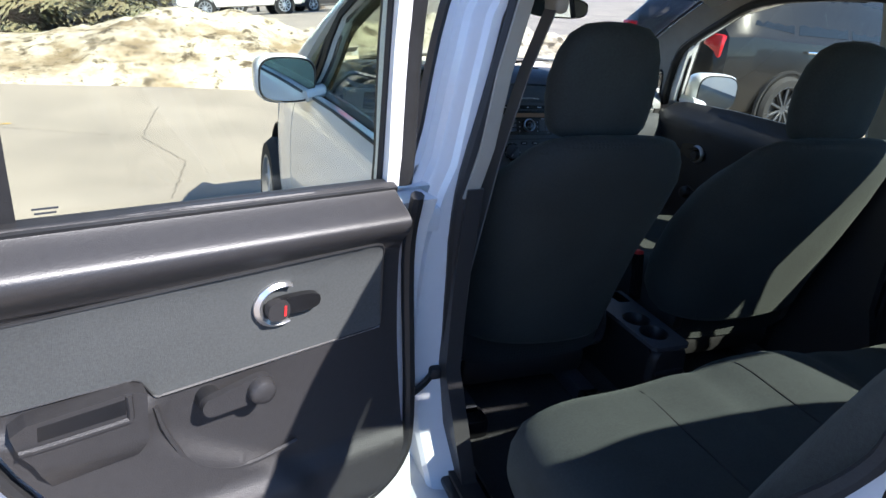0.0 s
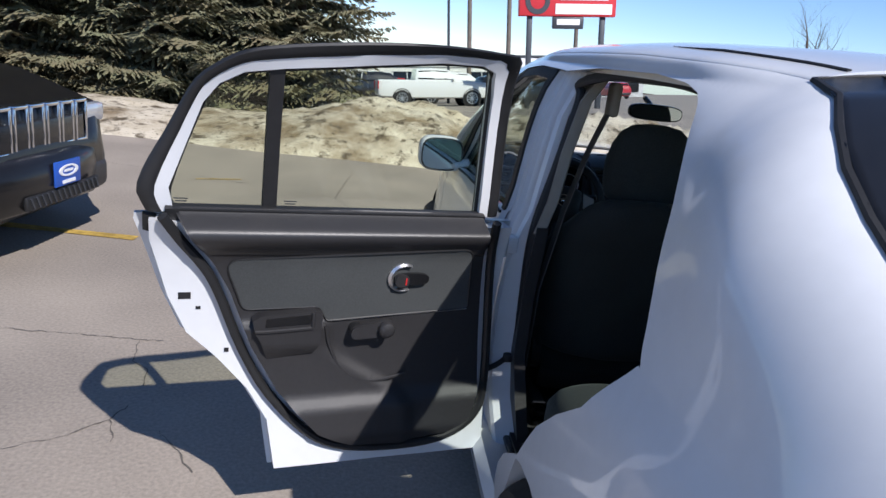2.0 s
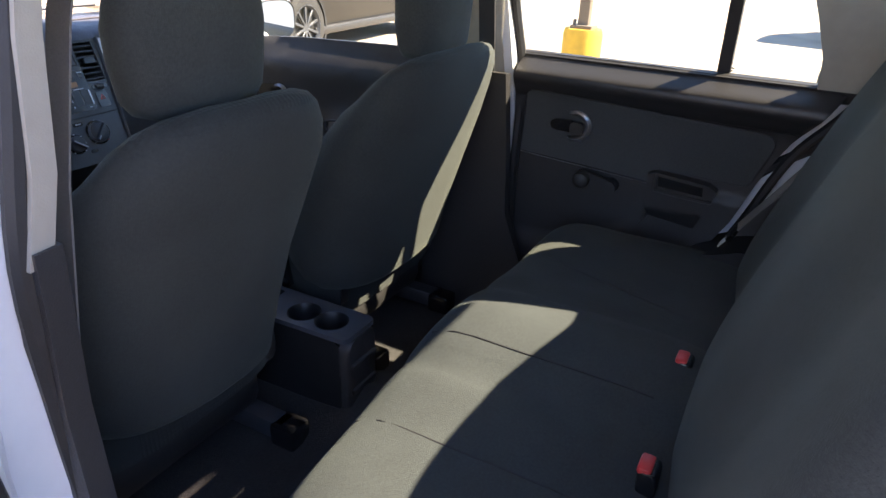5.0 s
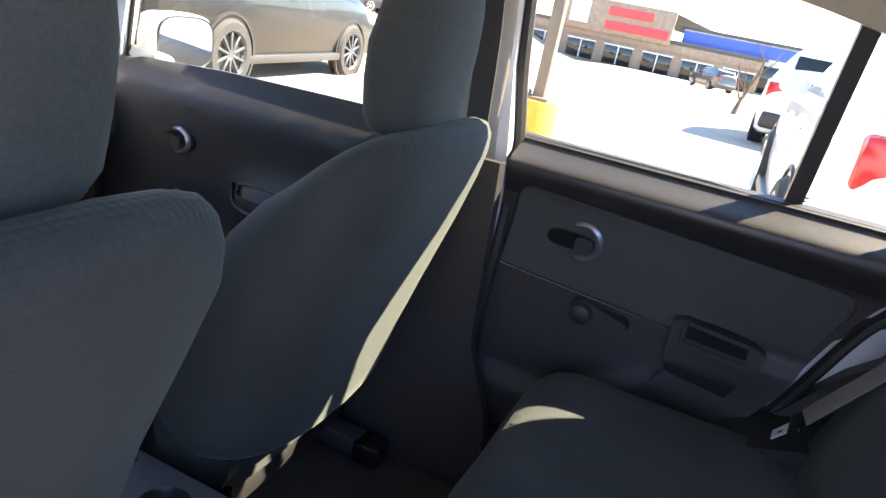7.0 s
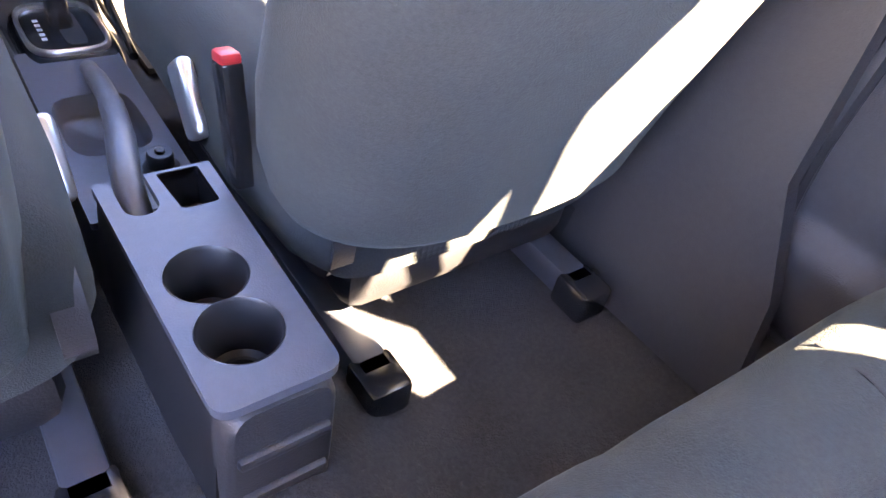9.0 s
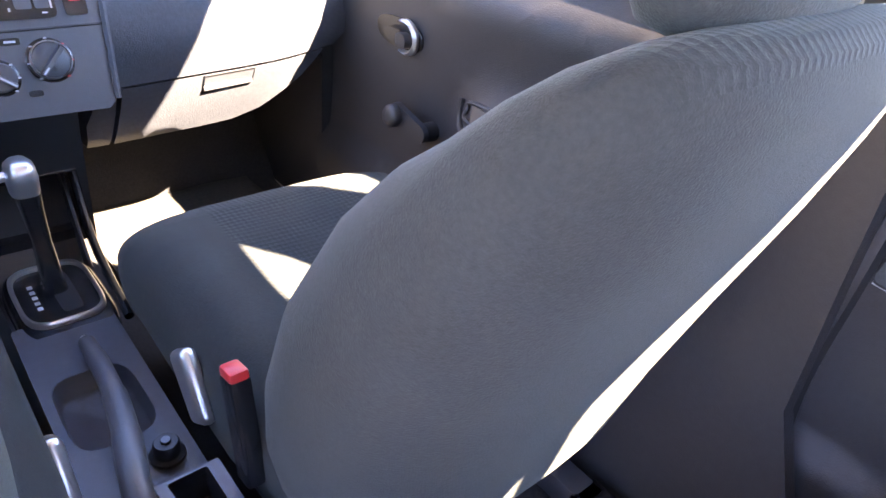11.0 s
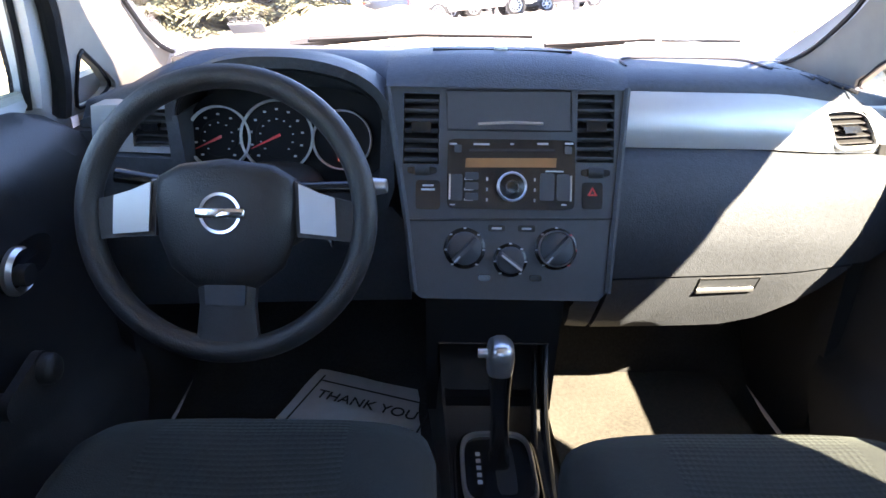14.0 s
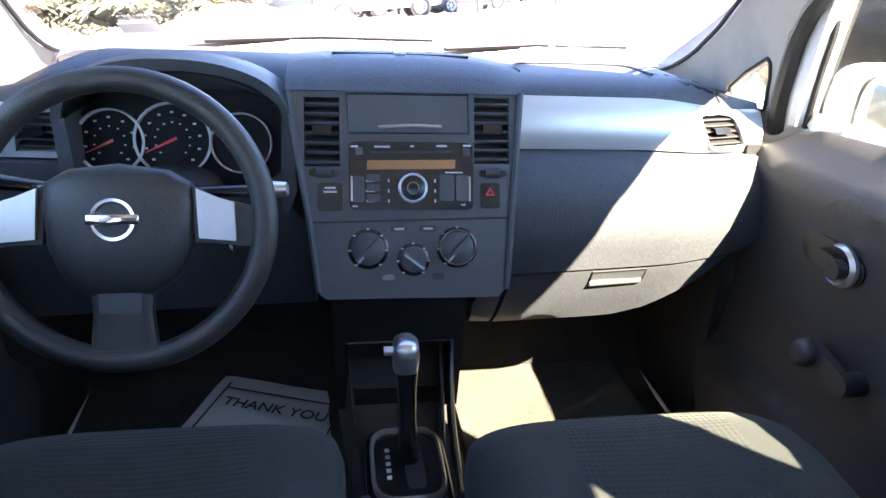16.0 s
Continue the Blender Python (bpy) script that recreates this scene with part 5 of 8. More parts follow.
def rear_door(sd, M, label):
    d = thing("car_door", label, "door", group="doors of the sedan")
    y0 = -0.31 if sd < 0 else -0.19
    Y = lambda s: y0 - s
    low = [(0.005, 0.28), (0.677, 0.285), (0.700, 0.44), (0.757, 0.54), (0.838, 0.635), (0.915, 0.71), (0.962, 0.82), (1.022, 1.02), (1.02, 1.035), (0.9, 1.04), (0.5, 1.04), (0.005, 1.035)]
    lowy = [(Y(s), z) for s, z in low]
    part("outer_panel", moved(shell(lowy, skin(sd), skin(sd, 0.022), step=0.07), M), WHITE, d, angle=50)
    inner = [(0.02, 0.30), (0.665, 0.305), (0.688, 0.45), (0.745, 0.55), (0.825, 0.645), (0.90, 0.72), (0.945, 0.825), (0.985, 0.98), (0.985, 1.035), (0.9, 1.03), (0.5, 1.03), (0.03, 1.03)]
    part("inner_panel", moved(shell([(Y(s), z) for s, z in inner], skin(sd, 0.024), skin(sd, 0.085), step=0.07), M), WHITE, d, "white inner door steel", angle=50)
    fo = ([(0.080, 1.058), (0.112, 1.40), (0.124, 1.488), (0.185, 1.499)] if sd < 0 else [(-0.045, 1.058), (0.0, 1.40), (0.02, 1.490), (0.11, 1.499)]) + [ (0.328, 1.500), (0.51, 1.486), (0.701, 1.459), (0.791, 1.436), (0.852, 1.398), (0.89, 1.358), (0.94, 1.254), (1.003, 1.118), (0.985, 1.05)]
    fi = ([(0.132, 1.056), (0.162, 1.39), (0.176, 1.452), (0.215, 1.466)] if sd < 0 else [(0.04, 1.056), (0.062, 1.39), (0.075, 1.452), (0.14, 1.466)]) + [ (0.33, 1.462), (0.499, 1.440), (0.696, 1.413), (0.785, 1.397), (0.837, 1.367), (0.870, 1.321), (0.942, 1.112), (0.930, 1.05)]
    part("window_frame", moved(shell([(Y(s), z) for s, z in fo + fi[::-1]], skin(sd, 0.012), skin(sd, 0.058), step=0.07), M), WHITE, d, "white window frame", angle=50)
    def even(pts, n):
        line = smooth_path([(s, z, 0) for s, z in pts], 8)
        run = [0.0]
        for p, q in zip(line, line[1:]):
            run.append(run[-1] + (q - p).length)
        at = [run[-1] * k / (n - 1) for k in range(n)]
        return [(float(np.interp(a, run, [p.x for p in line])), float(np.interp(a, run, [p.y for p in line]))) for a in at]

    rings = []
    for (so, zo), (si, zi) in zip(even(fo, 64), even(fi, 64)):
        ring = []
        for f_, dd in ((-0.10, 0.006), (-0.12, 0.052), (0.0, 0.060), (0.25, 0.063), (0.47, 0.061), (0.54, 0.056)):
            ring.append(skin(sd, dd)(Y(so + (si - so) * f_), zo + (zi - zo) * f_))
        rings.append(ring)
    part("frame_seal", moved(loft(rings), M), SEAL, d, "black rubber frame seal", angle=50)
    part("outer_frame_trim", moved(shell([(Y(s), z) for s, z in fo + fi[::-1]], skin(sd, 0.004), skin(sd, 0.0115), step=0.07), M), SEAL, d)
    part("glass_run", moved(tube(smooth_path([skin(sd, 0.035)(Y(s), z) for s, z in fi], 4), 0.008, 6), M), SEAL, d)
    g = part("window_pane", moved(shell([(Y(s), z) for s, z in ([(0.14 if sd < 0 else 0.06, 1.05)] + fi[1:])], skin(sd, 0.03), skin(sd, 0.034), step=0.1), M), GLASS, d)
    part("divider_bar", moved(shell([(Y(s), z) for s, z in (((0.690, 1.05), (0.724, 1.05), (0.730, 1.410), (0.698, 1.416)) if sd < 0 else ((0.632, 1.05), (0.662, 1.05), (0.668, 1.418), (0.638, 1.42)))], skin(sd, 0.018), skin(sd, 0.05), step=0.1), M), SEAL, d, "black window divider bar")
    for g0 in (0.655, 0.915):
        part("glass_mark", moved(bars([(Y(g0), 1.080 - k * 0.007, 0.032 - 0.006 * (k % 2), 0.003) for k in range(3)], lambda y, z, dd: skin(sd, 0.0345 + dd)(y, z), 0.0006), M), STEELDARK, d)
    part("belt_seal", moved(loft([[skin(sd, dd)(Y(s), z) for dd, z in ((0.036, 1.035), (0.036, 1.068), (0.046, 1.070), (0.075, 1.062), (0.075, 1.03))] for s in [(0.12 if sd < 0 else 0.05) + (0.83 if sd < 0 else 0.90) * k / 12 for k in range(13)]]), M), SEAL, d, "black inner belt seal")
    # trim
    TD = 0.118
    trim = [(0.925, 1.052), (0.5, 1.069), (0.125, 1.068), (0.105, 0.90), (0.065, 0.53), (0.092, 0.43), (0.16, 0.385), (0.29, 0.370), (0.458, 0.384), (0.556, 0.433), (0.667, 0.556), (0.742, 0.694), (0.799, 0.850), (0.838, 0.925), (0.888, 0.995)]

    def relief(s, z):
        roll = 0.026 * math.exp(-((z - (1.005 - 0.012 * s)) / 0.034) ** 2)
        lip = -0.055 * ease((z - 1.015) / 0.055)
        edge = 0.0
        low_ = 0.016 * ease((0.765 - z) / 0.02) * ease((s - 0.515 + 0.25 * ease((0.7 - z) / 0.22)) / 0.05)
        pocket = 0.022 * ease((0.545 - z) / 0.05) * (1 - ease((0.42 - z) / 0.06))
        return roll + lip + edge + low_ + pocket

    tf = lambda y, z: skin(sd, TD + relief(y0 - y, z))(y, z)
    part("trim_panel", moved(shell([(Y(s), z) for s, z in trim], tf, lambda y, z: skin(sd, min(0.085, TD + relief(y0 - y, z) - 0.012))(y, z), step=0.013), M), PLASTIC, d, "charcoal grained plastic trim", angle=60)
    ins = round_corners([(0.815, 0.936, 0.045), (0.150, 0.974, 0.035), (0.132, 0.783, 0.012), (0.545, 0.757, 0.008), (0.568, 0.80, 0.012), (0.765, 0.796, 0.02)])
    part("trim_insert", moved(shell([(Y(s), z) for s, z in ins], lambda y, z: skin(sd, TD + relief(y0 - y, z) + 0.005)(y, z), lambda y, z: skin(sd, TD - 0.01)(y, z), step=0.025), M), INSERT, d, "grey cloth door insert", angle=60)
    part("insert_seam", moved(tube([skin(sd, TD + relief(s, z) + 0.003)(Y(s), z) for s, z in ins + ins[:1]], 0.003, 5), M), SEAL, d)

    def roll(u, v, lift):
        z = 0.95 + 0.116 * v
        s0, s1 = float(np.interp(z, (0.90, 1.068), (0.108, 0.127))), float(np.interp(z, (0.925, 0.995, 1.052, 1.07), (0.834, 0.884, 0.918, 0.918)))
        s = s0 + (s1 - s0) * u
        return Vector(skin(sd, TD + relief(s, z) + lift)(Y(s), z))

    part("top_roll", moved(slab(70, 26, lambda u, v: roll(u, v, 0.0022), lambda u, v: roll(u, v, -0.004)), M), ROLLP, d, "soft glossy upper trim roll", angle=70)
    part("trim_seal", moved(tube(smooth_path([skin(sd, 0.10)(Y(s), z) for s, z in ([(0.955, 1.05), (0.915, 0.985), (0.86, 0.91), (0.823, 0.835), (0.765, 0.68), (0.69, 0.54), (0.575, 0.412), (0.465, 0.36), (0.29, 0.345), (0.15, 0.362), (0.06, 0.42), (0.035, 0.53), (0.072, 0.9), (0.092, 1.05)])], 4), 0.013, 8), M), SEAL, d)
    # pull cup
    cup = [(0.585, 0.800), (0.72, 0.788), (0.742, 0.775), (0.735, 0.74), (0.72, 0.715), (0.70, 0.655), (0.58, 0.672), (0.565, 0.70), (0.562, 0.79)]
    c = part("pull_cup", moved(shell([(Y(s) + (0.045 if sd > 0 else 0), z) for s, z in cup], lambda y, z: skin(sd, TD + 0.036 - 0.020 * ease((0.70 - z) / 0.05))(y, z), skin(sd, TD - 0.01), step=0.02), M), PLASTIC, d, "pull cup moulded below the insert")
    part("cup_recess", moved(shell([(Y(s) + (0.045 if sd > 0 else 0), z) for s, z in ((0.592, 0.790), (0.708, 0.781), (0.710, 0.757), (0.594, 0.763))], skin(sd, TD + 0.0375), skin(sd, TD + 0.02), step=0), M), GLOSSBLACK, c)
    part("cup_lip", moved(tube(smooth_path([skin(sd, TD + 0.038)(Y(s) + (0.045 if sd > 0 else 0), z) for s, z in ((0.588, 0.796), (0.588, 0.756), (0.60, 0.751), (0.70, 0.745), (0.735, 0.745))], 4), 0.005, 6), M), PLASTIC, c)
    part("trim_ridge", moved(tube(smooth_path([skin(sd, TD + 0.012)(Y(s), z) for s, z in ((0.548, 0.745), (0.535, 0.69), (0.505, 0.625), (0.46, 0.585), (0.40, 0.57), (0.306, 0.585))], 5), 0.005, 6), M), PLASTIC, d)
    part("insert_line", moved(tube([skin(sd, TD + 0.002)(Y(s), z) for s, z in ((0.545, 0.755), (0.33, 0.768), (0.135, 0.781))], 0.0028, 5), M), SILVERTRIM, d, "thin light piping line")
    ahead = 0.0 if sd < 0 else 0.045
    put = lambda s0, z0: (lambda a, b, dd: Vector(skin(sd, TD + dd)(Y(s0 - ahead - a), z0 + b)))
    ring_handle(d, put(0.345, 0.884), M, sd < 0)
    window_crank(d, put(0.385, 0.742), M)
    # latch edge details
    for s, z, w, h in ((0.905, 0.825, 0.03, 0.018), (0.872, 0.79, 0.012, 0.008), (0.80, 0.665, 0.012, 0.012)):
        part("latch", moved(shell([(Y(s - w / 2), z - h / 2), (Y(s + w / 2), z - h / 2), (Y(s + w / 2), z + h / 2), (Y(s - w / 2), z + h / 2)], skin(sd, 0.087), skin(sd, 0.06), step=0), M), SEAL, d)
    part("door_latch_plate", moved(shell([(Y(0.965), 0.985), (Y(1.0), 1.0), (Y(1.0), 1.04), (Y(0.97), 1.035)], skin(sd, 0.06), skin(sd, 0.02), step=0), M), SEAL, d)
    part("outer_handle", moved(loft([[Vector(skin(sd, -0.012 - 0.02 * math.sin(math.pi * t))(Y(0.80 + 0.17 * t), 0.90 + 0.02 * math.sin(q))) + Vector((sd * 0.006 * math.cos(q), 0, 0)) for q in [2 * math.pi * k / 8 for k in range(8)]] for t in [k / 8 for k in range(9)]]), M), WHITE, d)
    return d


OPEN = Matrix.Translation(HINGE) @ Matrix.Rotation(radians(-75), 4, "Z") @ Matrix.Translation(-HINGE)
rear_door(-1, OPEN, "open white rear door with charcoal trim and grey cloth insert")
rear_door(1, Matrix.Identity(4), "closed rear door with dark trim and a window winder")
strap = thing("door_check_strap", "short black check strap between pillar and open door", "door check")
part("strap", tube(smooth_path([(-0.735, -0.30, 0.575), (-0.77, -0.325, 0.56), (-0.82, -0.345, 0.545), (-0.88, -0.37, 0.535)], 4), 0.009, 6), SEAL, strap)
part("end", box(-0.735, -0.305, 0.578, 0.03, 0.03, 0.03, 0.008), SEAL, strap)


def front_door(sd):
    d = thing("car_door", "closed white front door with dark inner trim and a body-coloured mirror", "door", group="doors of the sedan")
    I4 = Matrix.Identity(4)
    low = [(-0.185, 0.31), (0.975, 0.315), (1.035, 0.55), (1.055, 0.85), (1.015, 0.975), (0.5, 1.005), (-0.185, 1.03)]
    part("outer_panel", shell(low, skin(sd), skin(sd, 0.022), step=0.07), WHITE, d, angle=50)
    fo = [(-0.185, 1.03), (-0.19, 1.476), (0.0, 1.478), (0.30, 1.458), (0.54, 1.391), (0.78, 1.266), (0.842, 1.19), (0.868, 1.12), (0.915, 0.985)]
    fi = ([(-0.145, 1.03), (-0.15, 1.446)] if sd < 0 else [(-0.065, 1.03), (-0.070, 1.447)]) + [(0.0, 1.449), (0.28, 1.43), (0.52, 1.363), (0.745, 1.246), (0.782, 1.165), (0.810, 1.09), (0.856, 0.99)]
    part("window_frame", shell(fo + fi[::-1], skin(sd, 0.012), skin(sd, 0.055), step=0.07), WHITE, d, "white window frame", angle=50)
    part("outer_frame_trim", shell(fo + fi[::-1], skin(sd, 0.004), skin(sd, 0.0115), step=0.07), SEAL, d)
    part("glass_run", tube(smooth_path([skin(sd, 0.033)(y, z) for y, z in fi], 4), 0.007, 6), SEAL, d)
    g = part("window_pane", shell(fi, skin(sd, 0.028), skin(sd, 0.032), step=0.1), GLASS, d)
    TD = 0.135
    trim = [(-0.175, 1.04), (0.2, 1.03), (0.5, 1.02), (0.78, 1.0), (0.83, 0.985), (0.88, 0.94), (0.90, 0.70), (0.86, 0.45), (0.78, 0.36), (-0.175, 0.34)]

    def relief(y, z):
        roll = 0.0
        lip = -0.088 * ease((z - 0.925 - 0.02 * (0.5 - y)) / 0.10)
        arm = 0.055 * math.exp(-((z - (0.72 + 0.05 * (0.4 - y))) / 0.06) ** 2) * ease((0.45 - y) / 0.15)
        pocket = 0.03 * ease((0.55 - z) / 0.05)
        return roll + lip + arm + pocket

    tf = lambda y, z: skin(sd, TD + relief(y, z))(y, z)
    part("trim_panel", shell(trim, tf, lambda y, z: skin(sd, min(0.07, TD + relief(y, z) - 0.012))(y, z), step=0.03), PLASTIC, d, "charcoal plastic trim", angle=60)
    part("armrest_line", tube(smooth_path([skin(sd, TD + relief(y, z) + 0.003)(y, z) for y, z in ((0.40, 0.765), (0.395, 0.735), (0.36, 0.71), (0.25, 0.71), (0.10, 0.725), (-0.05, 0.735), (-0.16, 0.74))], 4), 0.006, 6), PLASTIC, d)
    part("pull_recess", shell([(0.36, 0.768), (0.22, 0.775), (0.20, 0.755), (0.345, 0.742)], lambda y, z: skin(sd, TD + relief(y, z) + 0.003)(y, z), skin(sd, TD), step=0.05), CUPBLACK, d)
    part("pull_lip", tube(smooth_path([skin(sd, TD + relief(y, z) + 0.003)(y, z) for y, z in ((0.215, 0.778), (0.36, 0.771), (0.372, 0.755), (0.352, 0.738), (0.20, 0.75))], 4), 0.004, 6), PLASTIC, d)
    put = lambda y0, z0: (lambda a, b, dd: Vector(skin(sd, TD + dd + relief(y0, z0))(y0 + a, z0 + b)))
    grip = put(0.580, 0.828) if sd > 0 else put(0.602, 0.814)
    ring_handle(d, lambda a, b, dd: grip(0.84 * a, 0.84 * b, dd), I4, False)
    window_crank(d, put(0.565, 0.675), I4)
    # outside mirror
    m = Matrix.Translation((sd * 0.905, 0.795, 1.040)) @ Matrix.Rotation(radians(-8 * sd), 4, "Z")
    hous = part("mirror_housing", moved(loft([[Vector((x * s, dy, z * s)) for x, z in oval(0, 0, 0.100, 0.078, 3.4, 28)] for s, dy in ((0.35, 0.115), (0.72, 0.10), (0.92, 0.07), (1.0, 0.02), (1.0, -0.02), (0.94, -0.028))]), m), WHITE, d, "white mirror housing", angle=50)
    part("mirror_rim", moved(loft([[Vector((x * s, dy, z * s)) for x, z in oval(0, 0, 0.096, 0.074, 3.4, 28)] for s, dy in ((1.0, -0.0285), (0.97, -0.034), (0.93, -0.030))], caps=False), m), SEAL, hous)
    part("mirror_glass", moved(loft([[Vector((x, dy, z)) for x, z in oval(0, 0, 0.090, 0.068, 3.4, 28)] for dy in (-0.031, -0.029)]), m), MIRRORG, hous)
    part("mirror_foot", loft([[(sd * 0.775, y, z) for y, z in oval(0.80, 1.005, 0.05, 0.02, 2.5, 12)], [(sd * 0.84, y, z) for y, z in oval(0.79, 0.985, 0.045, 0.022, 2.5, 12)]]), WHITE, hous)
    part("outer_handle", loft([[Vector(skin(sd, -0.012 - 0.02 * math.sin(math.pi * t))(-0.13 + 0.17 * t, 0.89 + 0.02 * math.sin(q))) + Vector((sd * 0.006 * math.cos(q), 0, 0)) for q in [2 * math.pi * k / 8 for k in range(8)]] for t in [k / 8 for k in range(9)]]), WHITE, d)
    part("belt_moulding", tube([skin(sd, -0.004)(y, z) for y, z in ((-0.185, 1.025), (0.2, 1.012), (0.5, 1.0), (0.9, 0.975))], 0.005, 6), SEAL, d)


front_door(-1)
front_door(1)


# ---------------- front seats ----------------
def front_seat(cx, out, label, longer=0.0, raised=0.0):
    """out: the sign of the outboard side."""
    s = thing("front_seat", label, "car seat", (cx, 0.2, 0.27), "front seats")
    T = Matrix.Translation((-cx, -0.2, -0.27))
    rings = []
    for y, k, top in ((-0.10, 0.86, 0.585), (-0.05, 0.96, 0.588), (0.10, 1.0, 0.582), (0.25, 1.0, 0.588), (0.36, 1.0, 0.600), (0.43, 1.0, 0.600), (0.48, 0.97, 0.587), (0.508, 0.90, 0.562), (0.522, 0.72, 0.525)):
        ring = []
        for x, z in oval(0, 0, 0.262 * k, 0.088, 3.8, 40):
            up = z > 0
            bol = 0.030 * math.exp(-((abs(x) - 0.205) / 0.05) ** 2) if up else 0
            dip = -0.012 * math.exp(-(x / 0.10) ** 2) if up else 0
            ring.append((cx + x * (1.07 if x * out < 0 < out else 1.0), y + longer * ease((y + 0.05) / 0.5), longer * 0.35 + top - 0.088 + z * (0.75 + 0.25 * k) + (bol + dip) * ease((0.5 - y) / 0.2)))
        rings.append(ring)
    part("cushion", moved(loft(rings), T), CUSHIONCLOTH, s, "dark grey-green cloth cushion", angle=80)
    rings = []
    data = ((0.505, 0.205, 0.045, -0.120), (0.522, 0.236, 0.072, -0.165), (0.540, 0.244, 0.088, -0.181), (0.58, 0.250, 0.100, -0.190), (0.66, 0.256, 0.070, -0.208), (0.78, 0.262, 0.010, -0.244), (0.90, 0.266, -0.066, -0.284),
            (0.98, 0.264, -0.112, -0.306), (1.03, 0.255, -0.142, -0.317), (1.062, 0.236, -0.168, -0.319), (1.080, 0.206, -0.192, -0.315), (1.090, 0.158, -0.214, -0.304), (1.094, 0.085, -0.236, -0.286))
    for z, w, yf, yb in data:
        w *= 1.0 if out > 0 else 0.945 - 0.16 * ease((z - 0.93) / 0.17)
        yc = 0.5 * (yf + yb)
        ring = []
        for x, y in oval(0, 0, w, 1.0, 2.7, 52):
            k = min(1.0, abs(x) / w)
            if y < 0:
                y = yc + (yb - yc) * max(0.0, 1 - k ** 3.6) ** 0.55
            else:
                y = yc + (yf - yc) * y + 0.032 * math.exp(-((abs(x) - w * 0.84) / 0.05) ** 2) * ease((z - 0.5) / 0.2) * ease((1.08 - z) / 0.1)
            lift = 0.09 * max(0, x * out) * ease((0.75 - z) / 0.2)
            slope = -0.042 * ease((y - yc + 0.03) / 0.12) * ease((z - 0.88) / 0.16)
            back = -0.028 * ease((z - 0.8) / 0.25) if out < 0 else 0.0
            slope += raised * ease((z - 0.6) / 0.4)
            wide = 1 + 0.09 * ease((x * out) / 0.1) * ease((y - yc) / 0.06) * ease((1.04 - z) / 0.2) if x * out > 0 else 1 + 0.12 * ease((-x * out) / 0.1) * ease((1.0 - z) / 0.2) if out > 0 else 1 - 0.13 * ease((-x * out) / 0.1) * ease((y - yb - 0.02) / 0.06)
            ring.append((cx + x * wide, y + back, z + lift + slope))
        rings.append(ring)
    part("backrest", moved(loft(rings), T), BACKCLOTH, s, "dark cloth backrest", angle=80)
    hr = part("headrest", moved(loft([[(cx - 0.015 + x, yc + 0.018 + y, z - 0.016 + raised * (1 - 0.75 * ease((z - 1.08) / 0.22))) for x, y in oval(0, 0, w, dep, 2.6, 32)] for z, w, dep, yc in ((1.082, 0.075, 0.030, -0.250), (1.094, 0.108, 0.046, -0.250), (1.115, 0.122, 0.054, -0.250), (1.17, 0.130, 0.058, -0.250), (1.23, 0.132, 0.060, -0.252), (1.29, 0.122, 0.055, -0.258),
                                                                                              (1.33, 0.104, 0.045, -0.265), (1.352, 0.075, 0.030, -0.27), (1.36, 0.03, 0.012, -0.272))]), T), FABRIC, s, "rounded cloth headrest", angle=80)
    for dx in (-0.06, 0.06):
        part("headrest_post", moved(tube([(cx - 0.015 + dx, -0.242, 1.06 + raised), (cx - 0.015 + dx, -0.236, 1.14 + raised)], 0.007, 10), T), CHROME, s)
        part("post_collar", moved(revolve([(0, 1.056), (0.015, 1.056), (0.015, 1.070), (0.010, 1.075), (0, 1.075)], 16, Matrix.Translation((cx - 0.015 + dx, -0.242, 0.016 + raised))), T), GLOSSBLACK, s)
    part("seat_base", moved(merged(box(cx, 0.16, 0.40, 0.40, 0.50, 0.10, 0.03, 2)), T), SEAL, s)
    for sx in (-1, 1):
        rail = part("seat_rail", moved(box(cx + sx * 0.19, 0.14, 0.305, 0.05, 0.62, 0.05, 0.006), T), STEELDARK, s)
        part("rail_foot", moved(box(cx + sx * 0.19, -0.17, 0.30, 0.065, 0.07, 0.06, 0.01), T), GLOSSBLACK, rail)
        part("hinge_cover", moved(loft([[(cx + sx * x, y, z) for y, z in oval(-0.03, 0.50, 0.075, 0.075, 2.4, 20)] for x in (0.205, 0.235)]), T), PLASTIC, s, "dark plastic recliner cover")
    part("recline_lever", moved(box(cx - out * (0.285 if out > 0 else 0.264), 0.195 if out > 0 else 0.165, 0.535 if out > 0 else 0.505, 0.024, 0.058, 0.105, 0.012, 3, Matrix.Rotation(radians(-38), 4, "X")), T), SATIN, s)
    if out > 0:
        b = part("belt_buckle", moved(box(cx - out * 0.283, 0.050, 0.585, 0.026, 0.034, 0.15, 0.006, 2, Matrix.Rotation(radians(-12), 4, "X")), T), GLOSSBLACK, s, "black buckle stalk")
        part("release_button", moved(box(cx - out * 0.283, 0.066, 0.660, 0.024, 0.032, 0.016, 0.005, 2, Matrix.Rotation(radians(-12), 4, "X")), T), RED, b, "red release button")
    return s


front_seat(-0.36, -1, "dark cloth driver's seat with a rounded headrest", 0.06, 0.034)
front_seat(0.36, 1, "dark cloth passenger seat lit along its edge by the sun", 0.04, 0.022)

